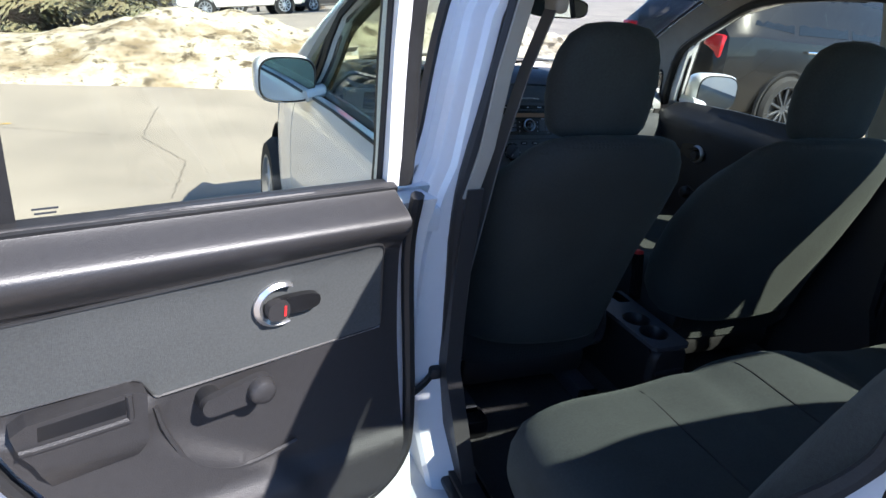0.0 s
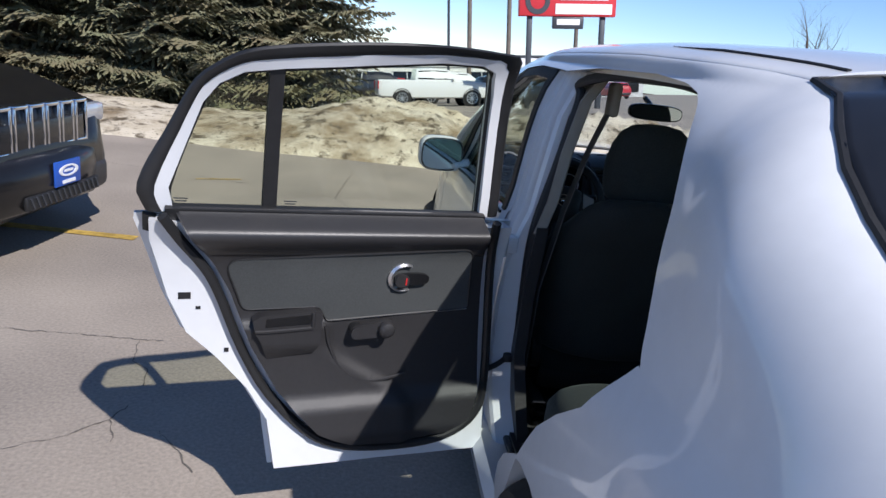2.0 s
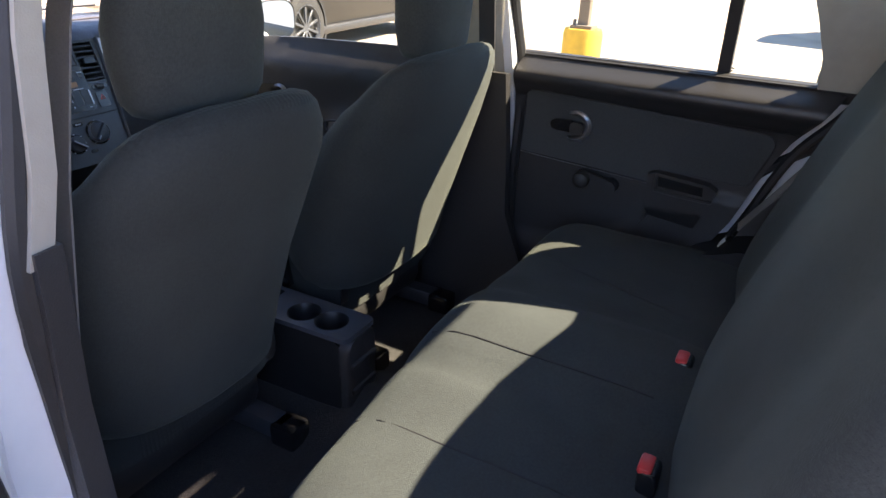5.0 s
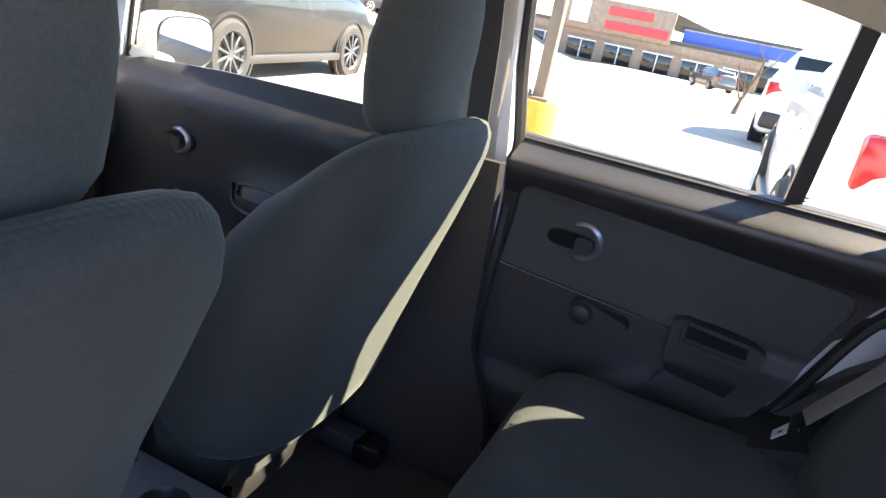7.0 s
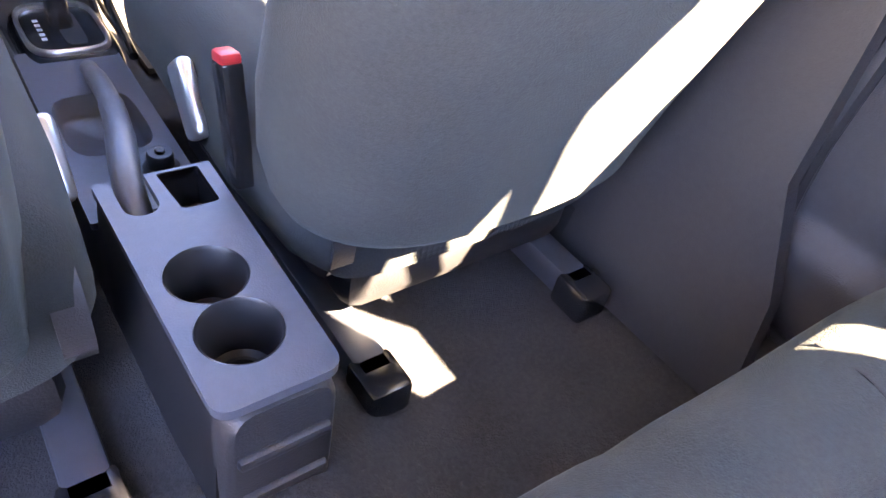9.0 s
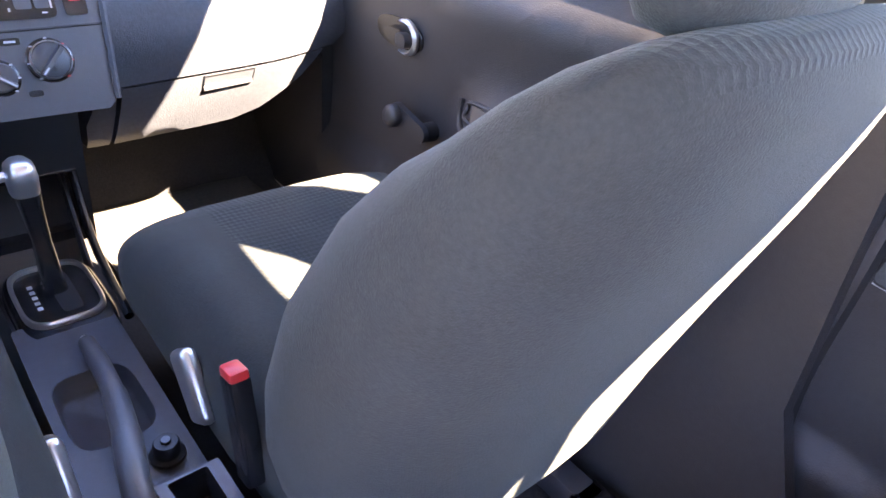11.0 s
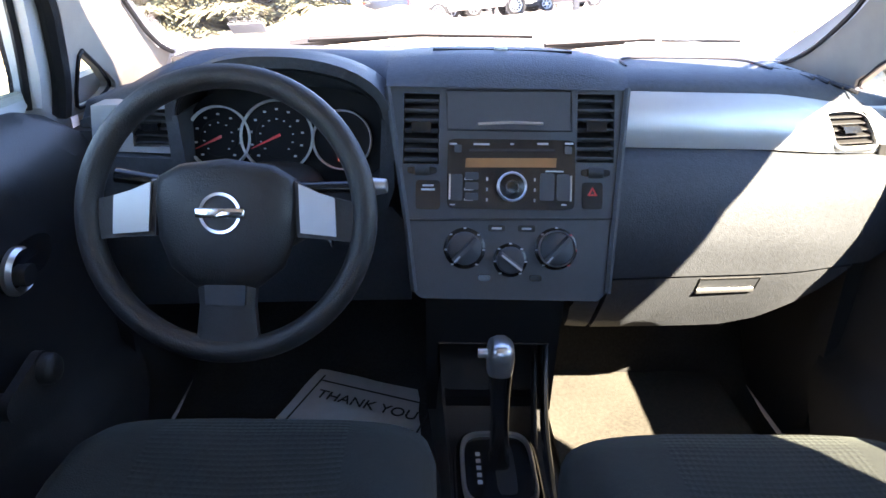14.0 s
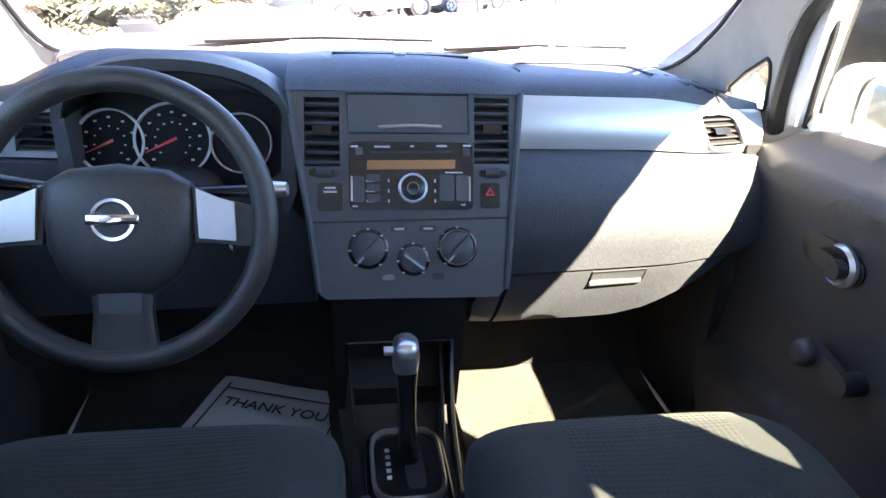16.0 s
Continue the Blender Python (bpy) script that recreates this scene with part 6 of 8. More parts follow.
# ---------------- rear bench ----------------
bench = thing("rear_bench", "dark cloth rear bench seat with three red belt buckles", "car seat", (0, -0.8, 0.27))
TB = Matrix.Translation((0, 0.8, -0.27))
rings = []
NB = 40
for i in range(NB + 1):
    u = -1 + 2 * i / NB
    x = 0.665 * u
    end = (1 - abs(u) ** (14 if u > 0 else 8)) ** 0.5
    mid = 0.018 * math.exp(-(x / 0.13) ** 2)
    dish = -0.022 * (math.exp(-((abs(x) - 0.36) / 0.16) ** 2))
    fl = 0.012 * math.exp(-((abs(x) - 0.17) / 0.03) ** 2)
    ring = []
    for y, z in oval(0.012, 0, 0.312, 0.125, 3.2, 40):
        top = (mid + dish + 0.0 - fl) * (1 if z > 0 else 0)
        front = 0.018 * ease((y - 0.1) / 0.2) * (1 if z > 0 else 0)
        ring.append((x, -0.785 + y * (0.9 + 0.1 * end) - (0.02 if u > 0 else 0.065) * abs(u) ** 3, 0.525 + z * (0.6 + 0.4 * end) + top + front))
    rings.append(ring)
part("cushion", moved(loft(rings), TB), FABRIC, bench, "dark cloth bench cushion", angle=80)
def bench_top(x, y):
    """The height of the bench cushion's top."""
    u = x / 0.665
    end = (1 - abs(u) ** (14 if u > 0 else 8)) ** 0.5
    yy = min(0.98, abs((y + 0.785 + (0.02 if u > 0 else 0.065) * abs(u) ** 3) / (0.9 + 0.1 * end) - 0.012) / 0.312)
    swell = 0.018 * math.exp(-(x / 0.13) ** 2) - 0.022 * math.exp(-((abs(x) - 0.36) / 0.16) ** 2) - 0.012 * math.exp(-((abs(x) - 0.17) / 0.03) ** 2)
    return 0.525 + 0.125 * (1 - yy ** 3.2) ** (1 / 3.2) * (0.6 + 0.4 * end) + swell + 0.018 * ease((y + 0.685) / 0.2)


for x, lean in ((-0.35, 0.0), (-0.09, 0.0), (0.25, 0.16)):
    line = [(x + lean * k / 9, -0.93 + 0.435 * k / 9) for k in range(10)]
    part("cushion_seam", moved(tube([(px, py, bench_top(px, py) + 0.0004) for px, py in line], 0.0020, 5), TB), SEAL, bench)
rings = []
for i in range(NB + 1):
    u = -1 + 2 * i / NB
    x = 0.66 * u
    end = (1 - abs(u) ** 12) ** 0.5
    dish = 0.03 * math.exp(-((abs(x) - 0.36) / 0.15) ** 2)
    ring = []
    for a, b in oval(0.028, 0, 0.328, 0.085, 3.0, 36):
        b2 = b * (0.6 + 0.4 * end) - (dish if b > 0 else 0)
        ring.append((x, -1.13 - 0.38 * a + b2 * 0.94, 0.865 + 1.1 * a * (0.92 + 0.08 * end) + 0.34 * b2))
    rings.append(ring)
part("backrest", moved(loft(rings), TB), FABRIC, bench, "dark cloth bench backrest", angle=80)
for x, y in ((0.05, -0.955), (-0.265, -0.965), (-0.33, -1.03)):
    b = part("belt_buckle", moved(box(x, y, 0.64, 0.044, 0.03, 0.05, 0.008, 2), TB), GLOSSBLACK, bench)
    part("release_button", moved(box(x, y + 0.006, 0.662, 0.04, 0.022, 0.014, 0.005, 2), TB), RED, b, "red release button")

belt = thing("seat_belt", "grey rear seat belt with a chrome tongue", "seat belt", group="seat belts")
part("webbing", ribbon(smooth_path([(0.585, -0.962, 0.735), (0.59, -1.03, 0.84), (0.595, -1.10, 0.945), (0.60, -1.20, 1.06), (0.605, -1.30, 1.11)], 5), 0.048, 0.003, (0.9, 0.3, -0.3)), BELT, belt)
TM = Matrix.Translation((0.585, -0.945, 0.705)) @ Matrix.Rotation(radians(32), 4, "X") @ Matrix.Rotation(radians(-14), 4, "Y")
part("tongue", moved(shell([(-0.012, -0.034), (0.012, -0.034), (0.014, 0.006), (-0.014, 0.006)], lambda x, z: (x, 0.0015, z), lambda x, z: (x, -0.0015, z), holes=[[(-0.006, -0.024), (0.006, -0.024), (0.006, -0.010), (-0.006, -0.010)]], step=0), TM), TONGUE, belt, "chrome belt tongue")
part("tongue_grip", moved(box(0, 0, 0.018, 0.058, 0.014, 0.026, 0.005, 2), TM), GLOSSBLACK, belt)
for sd in (-1, 1):
    b = thing("seat_belt", "front seat belt hanging from the pillar", "seat belt", group="seat belts")
    xs = lambda z: sd * (half_width(-0.2, z) - (0.172 if sd < 0 else 0.160 - 0.030 * ease((z - 1.12) / 0.15)))
    part("webbing", ribbon([(xs(1.40), -0.235, 1.40), (xs(1.25), -0.235, 1.25), (xs(1.06), -0.24, 1.06), (sd * 0.655, -0.24, 0.8), (sd * 0.66, -0.25, 0.45)], 0.046, 0.003, (0, 1, 0)), BELTDARK if sd > 0 else BELT, b)
    part("anchor", merged(box(xs(1.40), -0.235, 1.41, 0.03, 0.06, 0.10, 0.012, 3)), PILLARTRIM, b)


# ---------------- dashboard ----------------
dash = thing("dashboard", "dark two-tone dashboard with a silver band and glovebox", "dashboard", (0, 1.0, 0.6))
TD_ = Matrix.Translation((0, -1.0, -0.6))


def dp(name, bm, mat, parent=dash, label="", angle=40):
    return part(name, moved(bm, TD_), mat, parent, label, angle)


def dash_front(x):
    """How far the dashboard's face stands back at its ends."""
    return 0.05 * ease((abs(x) - 0.5) / 0.25)


def drop(x):
    """How far the dashboard's top falls towards its ends."""
    return (0.075 if x < 0 else 0.045) * ease((abs(x) - 0.53) / 0.2)


def dash_section(x):
    f, e = dash_front(x), drop(x)
    n = 0.095 * ease((0.195 - abs(x + 0.358)) / 0.03)  # set back behind the dials
    return [(x, 1.44, 1.012 - e), (x, 1.30, 1.045 - e), (x, 1.10, 1.062 - e), (x, 0.94 + n, 1.062 - e), (x, 0.885 + f + n, 1.052 - e), (x, 0.868 + f + n, 1.036 - e), (x, 0.868 + f + n, 1.0 - e), (x, 0.90 + f + n, 0.96), (x, 0.95 + n, 0.90), (x, 1.2, 0.8), (x, 1.44, 0.8)]


dp("top_pad", loft([dash_section(-0.725 + 1.45 * k / 72) for k in range(73)]), DASHP, dash, "dark soft dash top", 50)


def band(u, v):
    """The silver band on the passenger side: u along x, v from 0 at the bottom to 1."""
    x = 0.205 + 0.510 * u
    return Vector((x, 0.842 + 0.024 * v + dash_front(x) * 0.9 - 0.012 * math.sin(math.pi * v), 0.945 - 0.012 * ease((x - 0.45) / 0.25) + (0.090 - 0.016 * ease((x - 0.45) / 0.27)) * v))


dp("trim_band", shell([(k / 24, 0) for k in range(25)] + [(1 - k / 24, 1) for k in range(25)], band, lambda u, v: band(u, v) + Vector((0, 0.03, 0)), holes=[[(u - 0.033 * (v - 0.5) / 0.39, v) for u, v in oval(0.812, 0.50, 0.086, 0.37, 6, 28)]], step=0.11), SILVERTRIM, dash, "satin silver trim band", 50)


def face(x, z):
    f = dash_front(x) * 0.8
    return float(np.interp(z, (0.56, 0.60, 0.66, 0.72, 0.735, 0.80, 0.88, 0.93, 0.945), (0.875, 0.835, 0.808, 0.788, 0.785, 0.775, 0.79, 0.822, 0.845))) + f


upper = [(0.20, 0.942), (0.45, 0.942), (0.60, 0.934), (0.715, 0.930), (0.728, 0.90), (0.728, 0.82), (0.71, 0.775), (0.68, 0.750), (0.45, 0.735), (0.205, 0.722)]
dp("upper_panel", shell(upper, lambda x, z: (x, face(x, z), z), lambda x, z: (x, 0.95, z), step=0.03), DASHP, dash, "grained passenger dash panel", 60)
glove = dp("glovebox_door", shell([(0.215, 0.717), (0.45, 0.729), (0.652, 0.742), (0.60, 0.69), (0.50, 0.625), (0.44, 0.605), (0.25, 0.590), (0.20, 0.587)], lambda x, z: (x, face(x, z) + 0.003, z), lambda x, z: (x, 0.95, z), step=0.03), DASHP, dash, "grained glovebox door", 60)
dp("glovebox_latch", shell(round_corners([(0.370, 0.722, 0.004), (0.474, 0.728, 0.004), (0.470, 0.700, 0.006), (0.366, 0.694, 0.006)], 3), lambda x, z: (x, face(x, z) + 0.0015, z), lambda x, z: (x, face(x, z) + 0.02, z), step=0), STACKP, glove, "recessed latch pull")
dp("latch_gap", tube([(x, face(x, z) + 0.001, z) for x, z in ((0.368, 0.694), (0.369, 0.723), (0.475, 0.729), (0.472, 0.700))], 0.0016, 5), SEAL, glove)
dp("latch_lip", loft([[(0.368 + 0.102 * t, face(0.42, 0.698) + 0.001 - 0.004 * math.cos(q), 0.695 + 0.006 * t + 0.0055 * math.sin(q)) for q in [2 * math.pi * k / 8 for k in range(8)]] for t in (0, 0.5, 1)]), SATIN, glove, "bright latch lip")
dp("lower_corner", shell([(0.206, 0.716), (0.192, 0.587), (0.155, 0.580), (0.152, 0.640), (0.175, 0.712)], lambda x, z: (x, face(0.2, z) + 0.004 + 0.25 * max(0, 0.19 - x), z), lambda x, z: (x, 0.95, z), step=0.03), DASHP, dash, "grained end beside the glovebox", 60)


def louvres(name, corners, place, n, mat=PLASTIC, tab=0.45, label=""):
    """An air vent: frame, slats and a slider. corners: u0, v0, u1, v1; place(u, v, depth)."""
    u0, v0, u1, v1 = corners
    v = dp(name, shell([(u0, v0), (u1, v0), (u1, v1), (u0, v1)], lambda a, b: place(a, b, 0.028), lambda a, b: place(a, b, 0.034), step=0), SEAL, dash, label or "black air vent")
    for k in range(n):
        b = v0 + (v1 - v0) * (k + 0.5) / n
        h = (v1 - v0) / n
        q = [(u0, b, 0.002), (u1, b, 0.002), (u1, b + h * 0.55, 0.020), (u0, b + h * 0.55, 0.020)]
        verts = [place(*p) for p in q] + [place(p[0], p[1] - h * 0.22, p[2]) for p in q]
        dp("slat", from_faces(verts, [(0, 1, 2, 3), (7, 6, 5, 4), (0, 4, 5, 1), (1, 5, 6, 2), (2, 6, 7, 3), (3, 7, 4, 0)]), mat, v)
    m = (u0 + u1) / 2
    w = (u1 - u0) * tab
    b = v0 + (v1 - v0) * 0.53
    h = (v1 - v0) / n * 0.5
    dp("slider", shell([(m - w / 2, b - h), (m + w / 2, b - h), (m + w / 2, b + h), (m - w / 2, b + h)], lambda a, c: place(a, c, -0.008), lambda a, c: place(a, c, 0.01), step=0), GLOSSBLACK, v)
    return v


vent_r = lambda u, v, d: Vector((u - 0.50 * (v - 0.975), 0.850 + dash_front(u) * 0.9 + 0.25 * (v - 0.975) + d, v))
louvres("air_vent", (0.580, 0.949, 0.658, 1.002), vent_r, 5)
dp("vent_bezel", loft([[vent_r(u * s + 0.619 * (1 - s), v * s + 0.9755 * (1 - s), d) for u, v in oval(0.619, 0.9755, 0.046, 0.033, 6, 24)] for s, d in ((1.0, 0.012), (1.0, -0.004), (0.94, -0.006), (0.90, 0.0), (0.88, 0.034))], caps=False), SILVERTRIM)
vent_l = lambda u, v, d: Vector((u, 0.865 + d, v))
louvres("air_vent", (-0.618, 0.928, -0.556, 0.99), vent_l, 5)
dp("vent_bezel", shell([(-0.690, 0.918), (-0.548, 0.915), (-0.532, 1.004), (-0.68, 0.995)], lambda u, v: vent_l(u, v, -0.004), lambda u, v: vent_l(u, v, 0.05), holes=[[(-0.620, 0.926), (-0.557, 0.926), (-0.548, 0.992), (-0.614, 0.988)]], step=0), SILVERTRIM, dash, "silver vent surround")


# centre stack
def sp(x, z, d=0.0):
    """On the sloping face of the centre stack; d runs into it."""
    return Vector((x, 0.735 + (z - 0.80) * 0.42 + d, z - 0.25 * d))


stack = dp("control_panel", shell([(-0.184, 1.040), (0.208, 1.044), (0.200, 0.93), (0.189, 0.846), (0.180, 0.735), (0.165, 0.722), (-0.125, 0.724), (-0.138, 0.735), (-0.150, 0.84), (-0.172, 0.97)], lambda x, z: sp(x, z), lambda x, z: sp(x, z, 0.05), holes=[[(-0.157, 0.926), (-0.099, 0.926), (-0.099, 1.031), (-0.157, 1.031)], [(0.127, 0.932), (0.188, 0.932), (0.188, 1.035), (0.127, 1.035)]], step=0), STACKP, dash, "dark centre control panel", 60)
dp("stack_cap", loft([[(x, 0.832, z0), (x, 0.850, 1.066 - 0.010 * abs((x - 0.012) / 0.2) ** 3), (x, 0.92, 1.084 - 0.012 * abs((x - 0.012) / 0.2) ** 3), (x, 1.05, 1.082 - 0.014 * abs((x - 0.012) / 0.2) ** 3), (x, 1.18, 1.055), (x, 1.18, 1.03), (x, 0.88, 1.03)] for x, z0 in [(-0.186 + 0.396 * k / 16, 1.042) for k in range(17)]]), DASHP, dash, "hump above the centre stack", 50)
dp("cap_slot", slab(12, 1, lambda u, v: Vector((-0.11 + 0.25 * u, 0.975 + 0.018 * v + 0.01 * math.sin(math.pi * u), 1.0845)), lambda u, v: Vector((-0.11 + 0.25 * u, 0.975 + 0.018 * v + 0.01 * math.sin(math.pi * u), 1.078))), SEAL)
dp("slot_clip", box(0.012, 0.978, 1.086, 0.022, 0.014, 0.008, 0.002), SATIN)
for xs_ in ((-0.184, 1.040, -0.150, 0.84, -0.136, 0.735), (0.208, 1.044, 0.191, 0.846, 0.181, 0.735)):
    dp("stack_edge", tube([sp(xs_[0], xs_[1], -0.002), sp(xs_[2], xs_[3], -0.002), sp(xs_[4], xs_[5], -0.002)], 0.0055, 6), DASHP, stack)
dp("stack_seam", tube([sp(-0.150, 0.842, -0.0005), sp(0.189, 0.848, -0.0005)], 0.0022, 5), SEAL, stack)


def plate(x0, z0, x1, z1, out, back, mat, parent, name, label="", power=8):
    cx, cz = (x0 + x1) / 2, (z0 + z1) / 2
    return dp(name, shell(oval(cx, cz, abs(x1 - x0) / 2, abs(z1 - z0) / 2, power, 24), lambda x, z: sp(x, z, -out), lambda x, z: sp(x, z, back), step=0), mat, parent, label)


bin_ = plate(-0.086, 0.980, 0.114, 1.036, 0.002, 0.004, STACKP, stack, "storage_lid", "closed storage lid", 14)
dp("lid_lip", tube(smooth_path([sp(-0.036, 0.987, -0.004), sp(0.017, 0.990, -0.009), sp(0.070, 0.989, -0.004)], 4), 0.0026, 6), SATIN, stack, "bright lid lip")
dp("lid_gap", tube([sp(*p, -0.001) for p in ((-0.088, 1.037), (0.116, 1.039), (0.118, 0.979), (-0.085, 0.978), (-0.088, 1.037))], 0.0016, 4), SEAL, stack)
radio = plate(-0.085, 0.860, 0.124, 0.965, 0.004, 0.004, GLOSSBLACK, stack, "radio", "black car radio with an amber display", 16)
dp("display", shell([(-0.056, 0.922), (0.092, 0.924), (0.093, 0.938), (-0.055, 0.936)], lambda x, z: sp(x, z, -0.0055), lambda x, z: sp(x, z, 0), step=0), AMBER, stack, "amber radio display")
dp("disc_slot", shell([(-0.05, 0.946), (0.09, 0.948), (0.09, 0.952), (-0.05, 0.950)], lambda x, z: sp(x, z, -0.0048), lambda x, z: sp(x, z, 0), step=0), SEAL, stack)


def stack_ring(x, z, r0, r1, h0, h1, mat, name, parent, label=""):
    m = Matrix.Translation(sp(x, z)) @ Matrix.Rotation(radians(90 - math.degrees(math.atan(0.42)) * 1.0), 4, "X")
    prof = [(r0, 0), (r0, h1), ((r0 + r1) / 2, h1 + 0.002), (r1, h1), (r1, h0)] if r0 else [(0, h1), (r1 * 0.9, h1), (r1, h1 - 0.002), (r1, h0)]
    return dp(name, revolve(prof, 32, m), mat, parent, label)


stack_ring(0.020, 0.893, 0, 0.0245, -0.002, 0.012, GLOSSBLACK, "volume_dial", stack)
stack_ring(0.020, 0.893, 0.0205, 0.0245, 0, 0.0135, SATIN, "dial_ring", stack, "bright dial ring")
stack_ring(0.020, 0.893, 0.0085, 0.0105, 0, 0.0130, SATIN, "dial_ring", stack)
for x, z, w, h in [(-0.050 + 0.0, 0.905 - 0.0155 * k, 0.014, 0.0032) for k in range(3)] + [(-0.02, 0.905 - 0.0155 * k, 0.003, 0.005) for k in range(3)] + [(0.058, 0.905 - 0.0155 * k, 0.003, 0.005) for k in range(3)] + [(0.080, 0.908 - 0.0175 * k, 0.012, 0.0032) for k in range(2)] \
        + [(-0.068, 0.900 - 0.006 * k, 0.012, 0.0026) for k in range(3)] + [(0.104, 0.900 - 0.006 * k, 0.012, 0.0026) for k in range(3)] + [(-0.076, 0.957, 0.012, 0.003), (0.113, 0.960, 0.014, 0.003), (-0.03, 0.957, 0.026, 0.003), (0.07, 0.959, 0.018, 0.003), (0.02, 0.958, 0.006, 0.003), (-0.076, 0.866, 0.008, 0.002), (0.106, 0.868, 0.008, 0.002), (0.09, 0.918, 0.03, 0.0022)]:
    dp("key_mark", bars([(x, z, w, h)], lambda u, v, d: sp(u, v, -0.0042 - d), 0.0008), GREYMARK, stack)
for x0, z0, x1, z1 in ((-0.080, 0.872, -0.060, 0.912), (0.094, 0.874, 0.116, 0.914), (-0.056, 0.889, -0.034, 0.900), (-0.056, 0.873, -0.034, 0.884), (-0.056, 0.904, -0.034, 0.915), (0.066, 0.874, 0.090, 0.915)):
    plate(x0, z0, x1, z1, 0.0052, 0, STACKP, stack, "radio_key", power=10)
for sx in (-0.081, 0.117):
    dp("key_rim", tube([sp(sx, 0.874, -0.006), sp(sx, 0.912, -0.006)], 0.0016, 5), SATIN, stack)
for x, w in ((-0.068, 0.006), (0.112, 0.006)):
    plate(x - w, 0.944, x + w, 0.956, 0.006, 0, STACKP, stack, "radio_key")
louvres("air_vent", (-0.156, 0.927, -0.100, 1.030), lambda u, v, d: sp(u, v, d), 7, tab=0.55)
louvres("air_vent", (0.128, 0.933, 0.187, 1.034), lambda u, v, d: sp(u, v, d), 7, tab=0.55)
for x in (-0.126, 0.158):
    plate(x - 0.024, 0.911, x + 0.024, 0.922, 0.002, 0, GLOSSBLACK, stack, "vent_wheel_slot", power=4)
    dp("vent_wheel", moved(revolve([(0, -0.012), (0.010, -0.012), (0.010, 0.012), (0, 0.012)], 14), Matrix.Translation(sp(x, 0.9165, 0.003)) @ Matrix.Rotation(radians(90), 4, "Y")), PLASTIC, stack)
haz = plate(0.136, 0.862, 0.170, 0.902, 0.003, 0, GLOSSBLACK, stack, "hazard_switch", "black hazard switch with a red triangle")
tri = [(0.1445, 0.882), (0.1615, 0.882), (0.153, 0.8955)]
dp("hazard_triangle", shell(tri, lambda x, z: sp(x, z, -0.0042), lambda x, z: sp(x, z, -0.002), holes=[[(0.149, 0.8845), (0.157, 0.8845), (0.153, 0.8908)]], step=0), RED, stack, "red triangle")
plate(-0.136, 0.858, -0.096, 0.902, 0.0015, 0, GLOSSBLACK, stack, "indicator_plate")
dp("indicator_marks", bars([(-0.116, 0.894, 0.018, 0.003), (-0.116, 0.888, 0.022, 0.003)], lambda u, v, d: sp(u, v, -0.002 - d), 0.0006), GREYMARK, stack)
for x, z, r in ((-0.055, 0.800, 0.034), (0.020, 0.783, 0.028), (0.095, 0.801, 0.035)):
    stack_ring(x, z, 0, r, -0.002, 0.003, GLOSSBLACK, "heater_dial", stack)
    stack_ring(x, z, 0, r * 0.80, 0, 0.012, STACKP, "heater_knob", stack, "dark heater knob")
    if x > 0.05:
        stack_ring(x, z, r * 0.80, r * 0.86, 0, 0.012, SATIN, "knob_ring", stack)
    a0 = {-0.055: 225, 0.020: 145, 0.095: 225}[x]
    c, s_ = math.cos(radians(a0)), math.sin(radians(a0))
    dp("knob_grip", loft([[sp(x + c * t * r * 0.75 - s_ * q * r * 0.13, z + s_ * t * r * 0.75 + c * q * r * 0.13, -0.012 - e) for q, e in ((-1, 0), (-0.7, 0.010), (0.7, 0.010), (1, 0))] for t in (-1, -0.5, 0.5, 1)]), STACKP, stack)
    dp("pointer", loft([[sp(x + c * t * r - s_ * q * 0.0013, z + s_ * t * r + c * q * 0.0013, -0.0235 + e) for q, e in ((-1, 0.001), (-1, 0), (1, 0), (1, 0.001))] for t in (0.35, 0.72)]) if x != 0.020 else loft([[sp(x + c * t * r - s_ * q * 0.0016, z + s_ * t * r + c * q * 0.0016, -0.0235 + e) for q, e in ((-1, 0.001), (-1, 0), (1, 0), (1, 0.001))] for t in (-0.7, 0.7)]), GREYMARK, stack)
    for k in range(7):
        a = radians(-50 + 280 * k / 6)
        dp("dial_mark", bars([(x + r * 0.91 * math.cos(a), z + r * 0.91 * math.sin(a), 0.0045, 0.0022)], lambda u, v, d: sp(u, v, -0.0036 - d), 0.0006), GREYMARK if x < 0.05 or k > 2 else RED, stack)
for x in (-0.003, 0.046):
    plate(x - 0.014, 0.826, x + 0.014, 0.836, 0.002, 0, GLOSSBLACK, stack, "small_switch", power=6)
    dp("switch_mark", bars([(x, 0.831, 0.016, 0.003)], lambda u, v, d: sp(u, v, -0.0025 - d), 0.0006), GREYMARK, stack)
for x in (-0.022, 0.062):
    plate(x - 0.010, 0.752, x + 0.010, 0.761, 0.003, 0, GLOSSBLACK, stack, "small_switch", power=4)

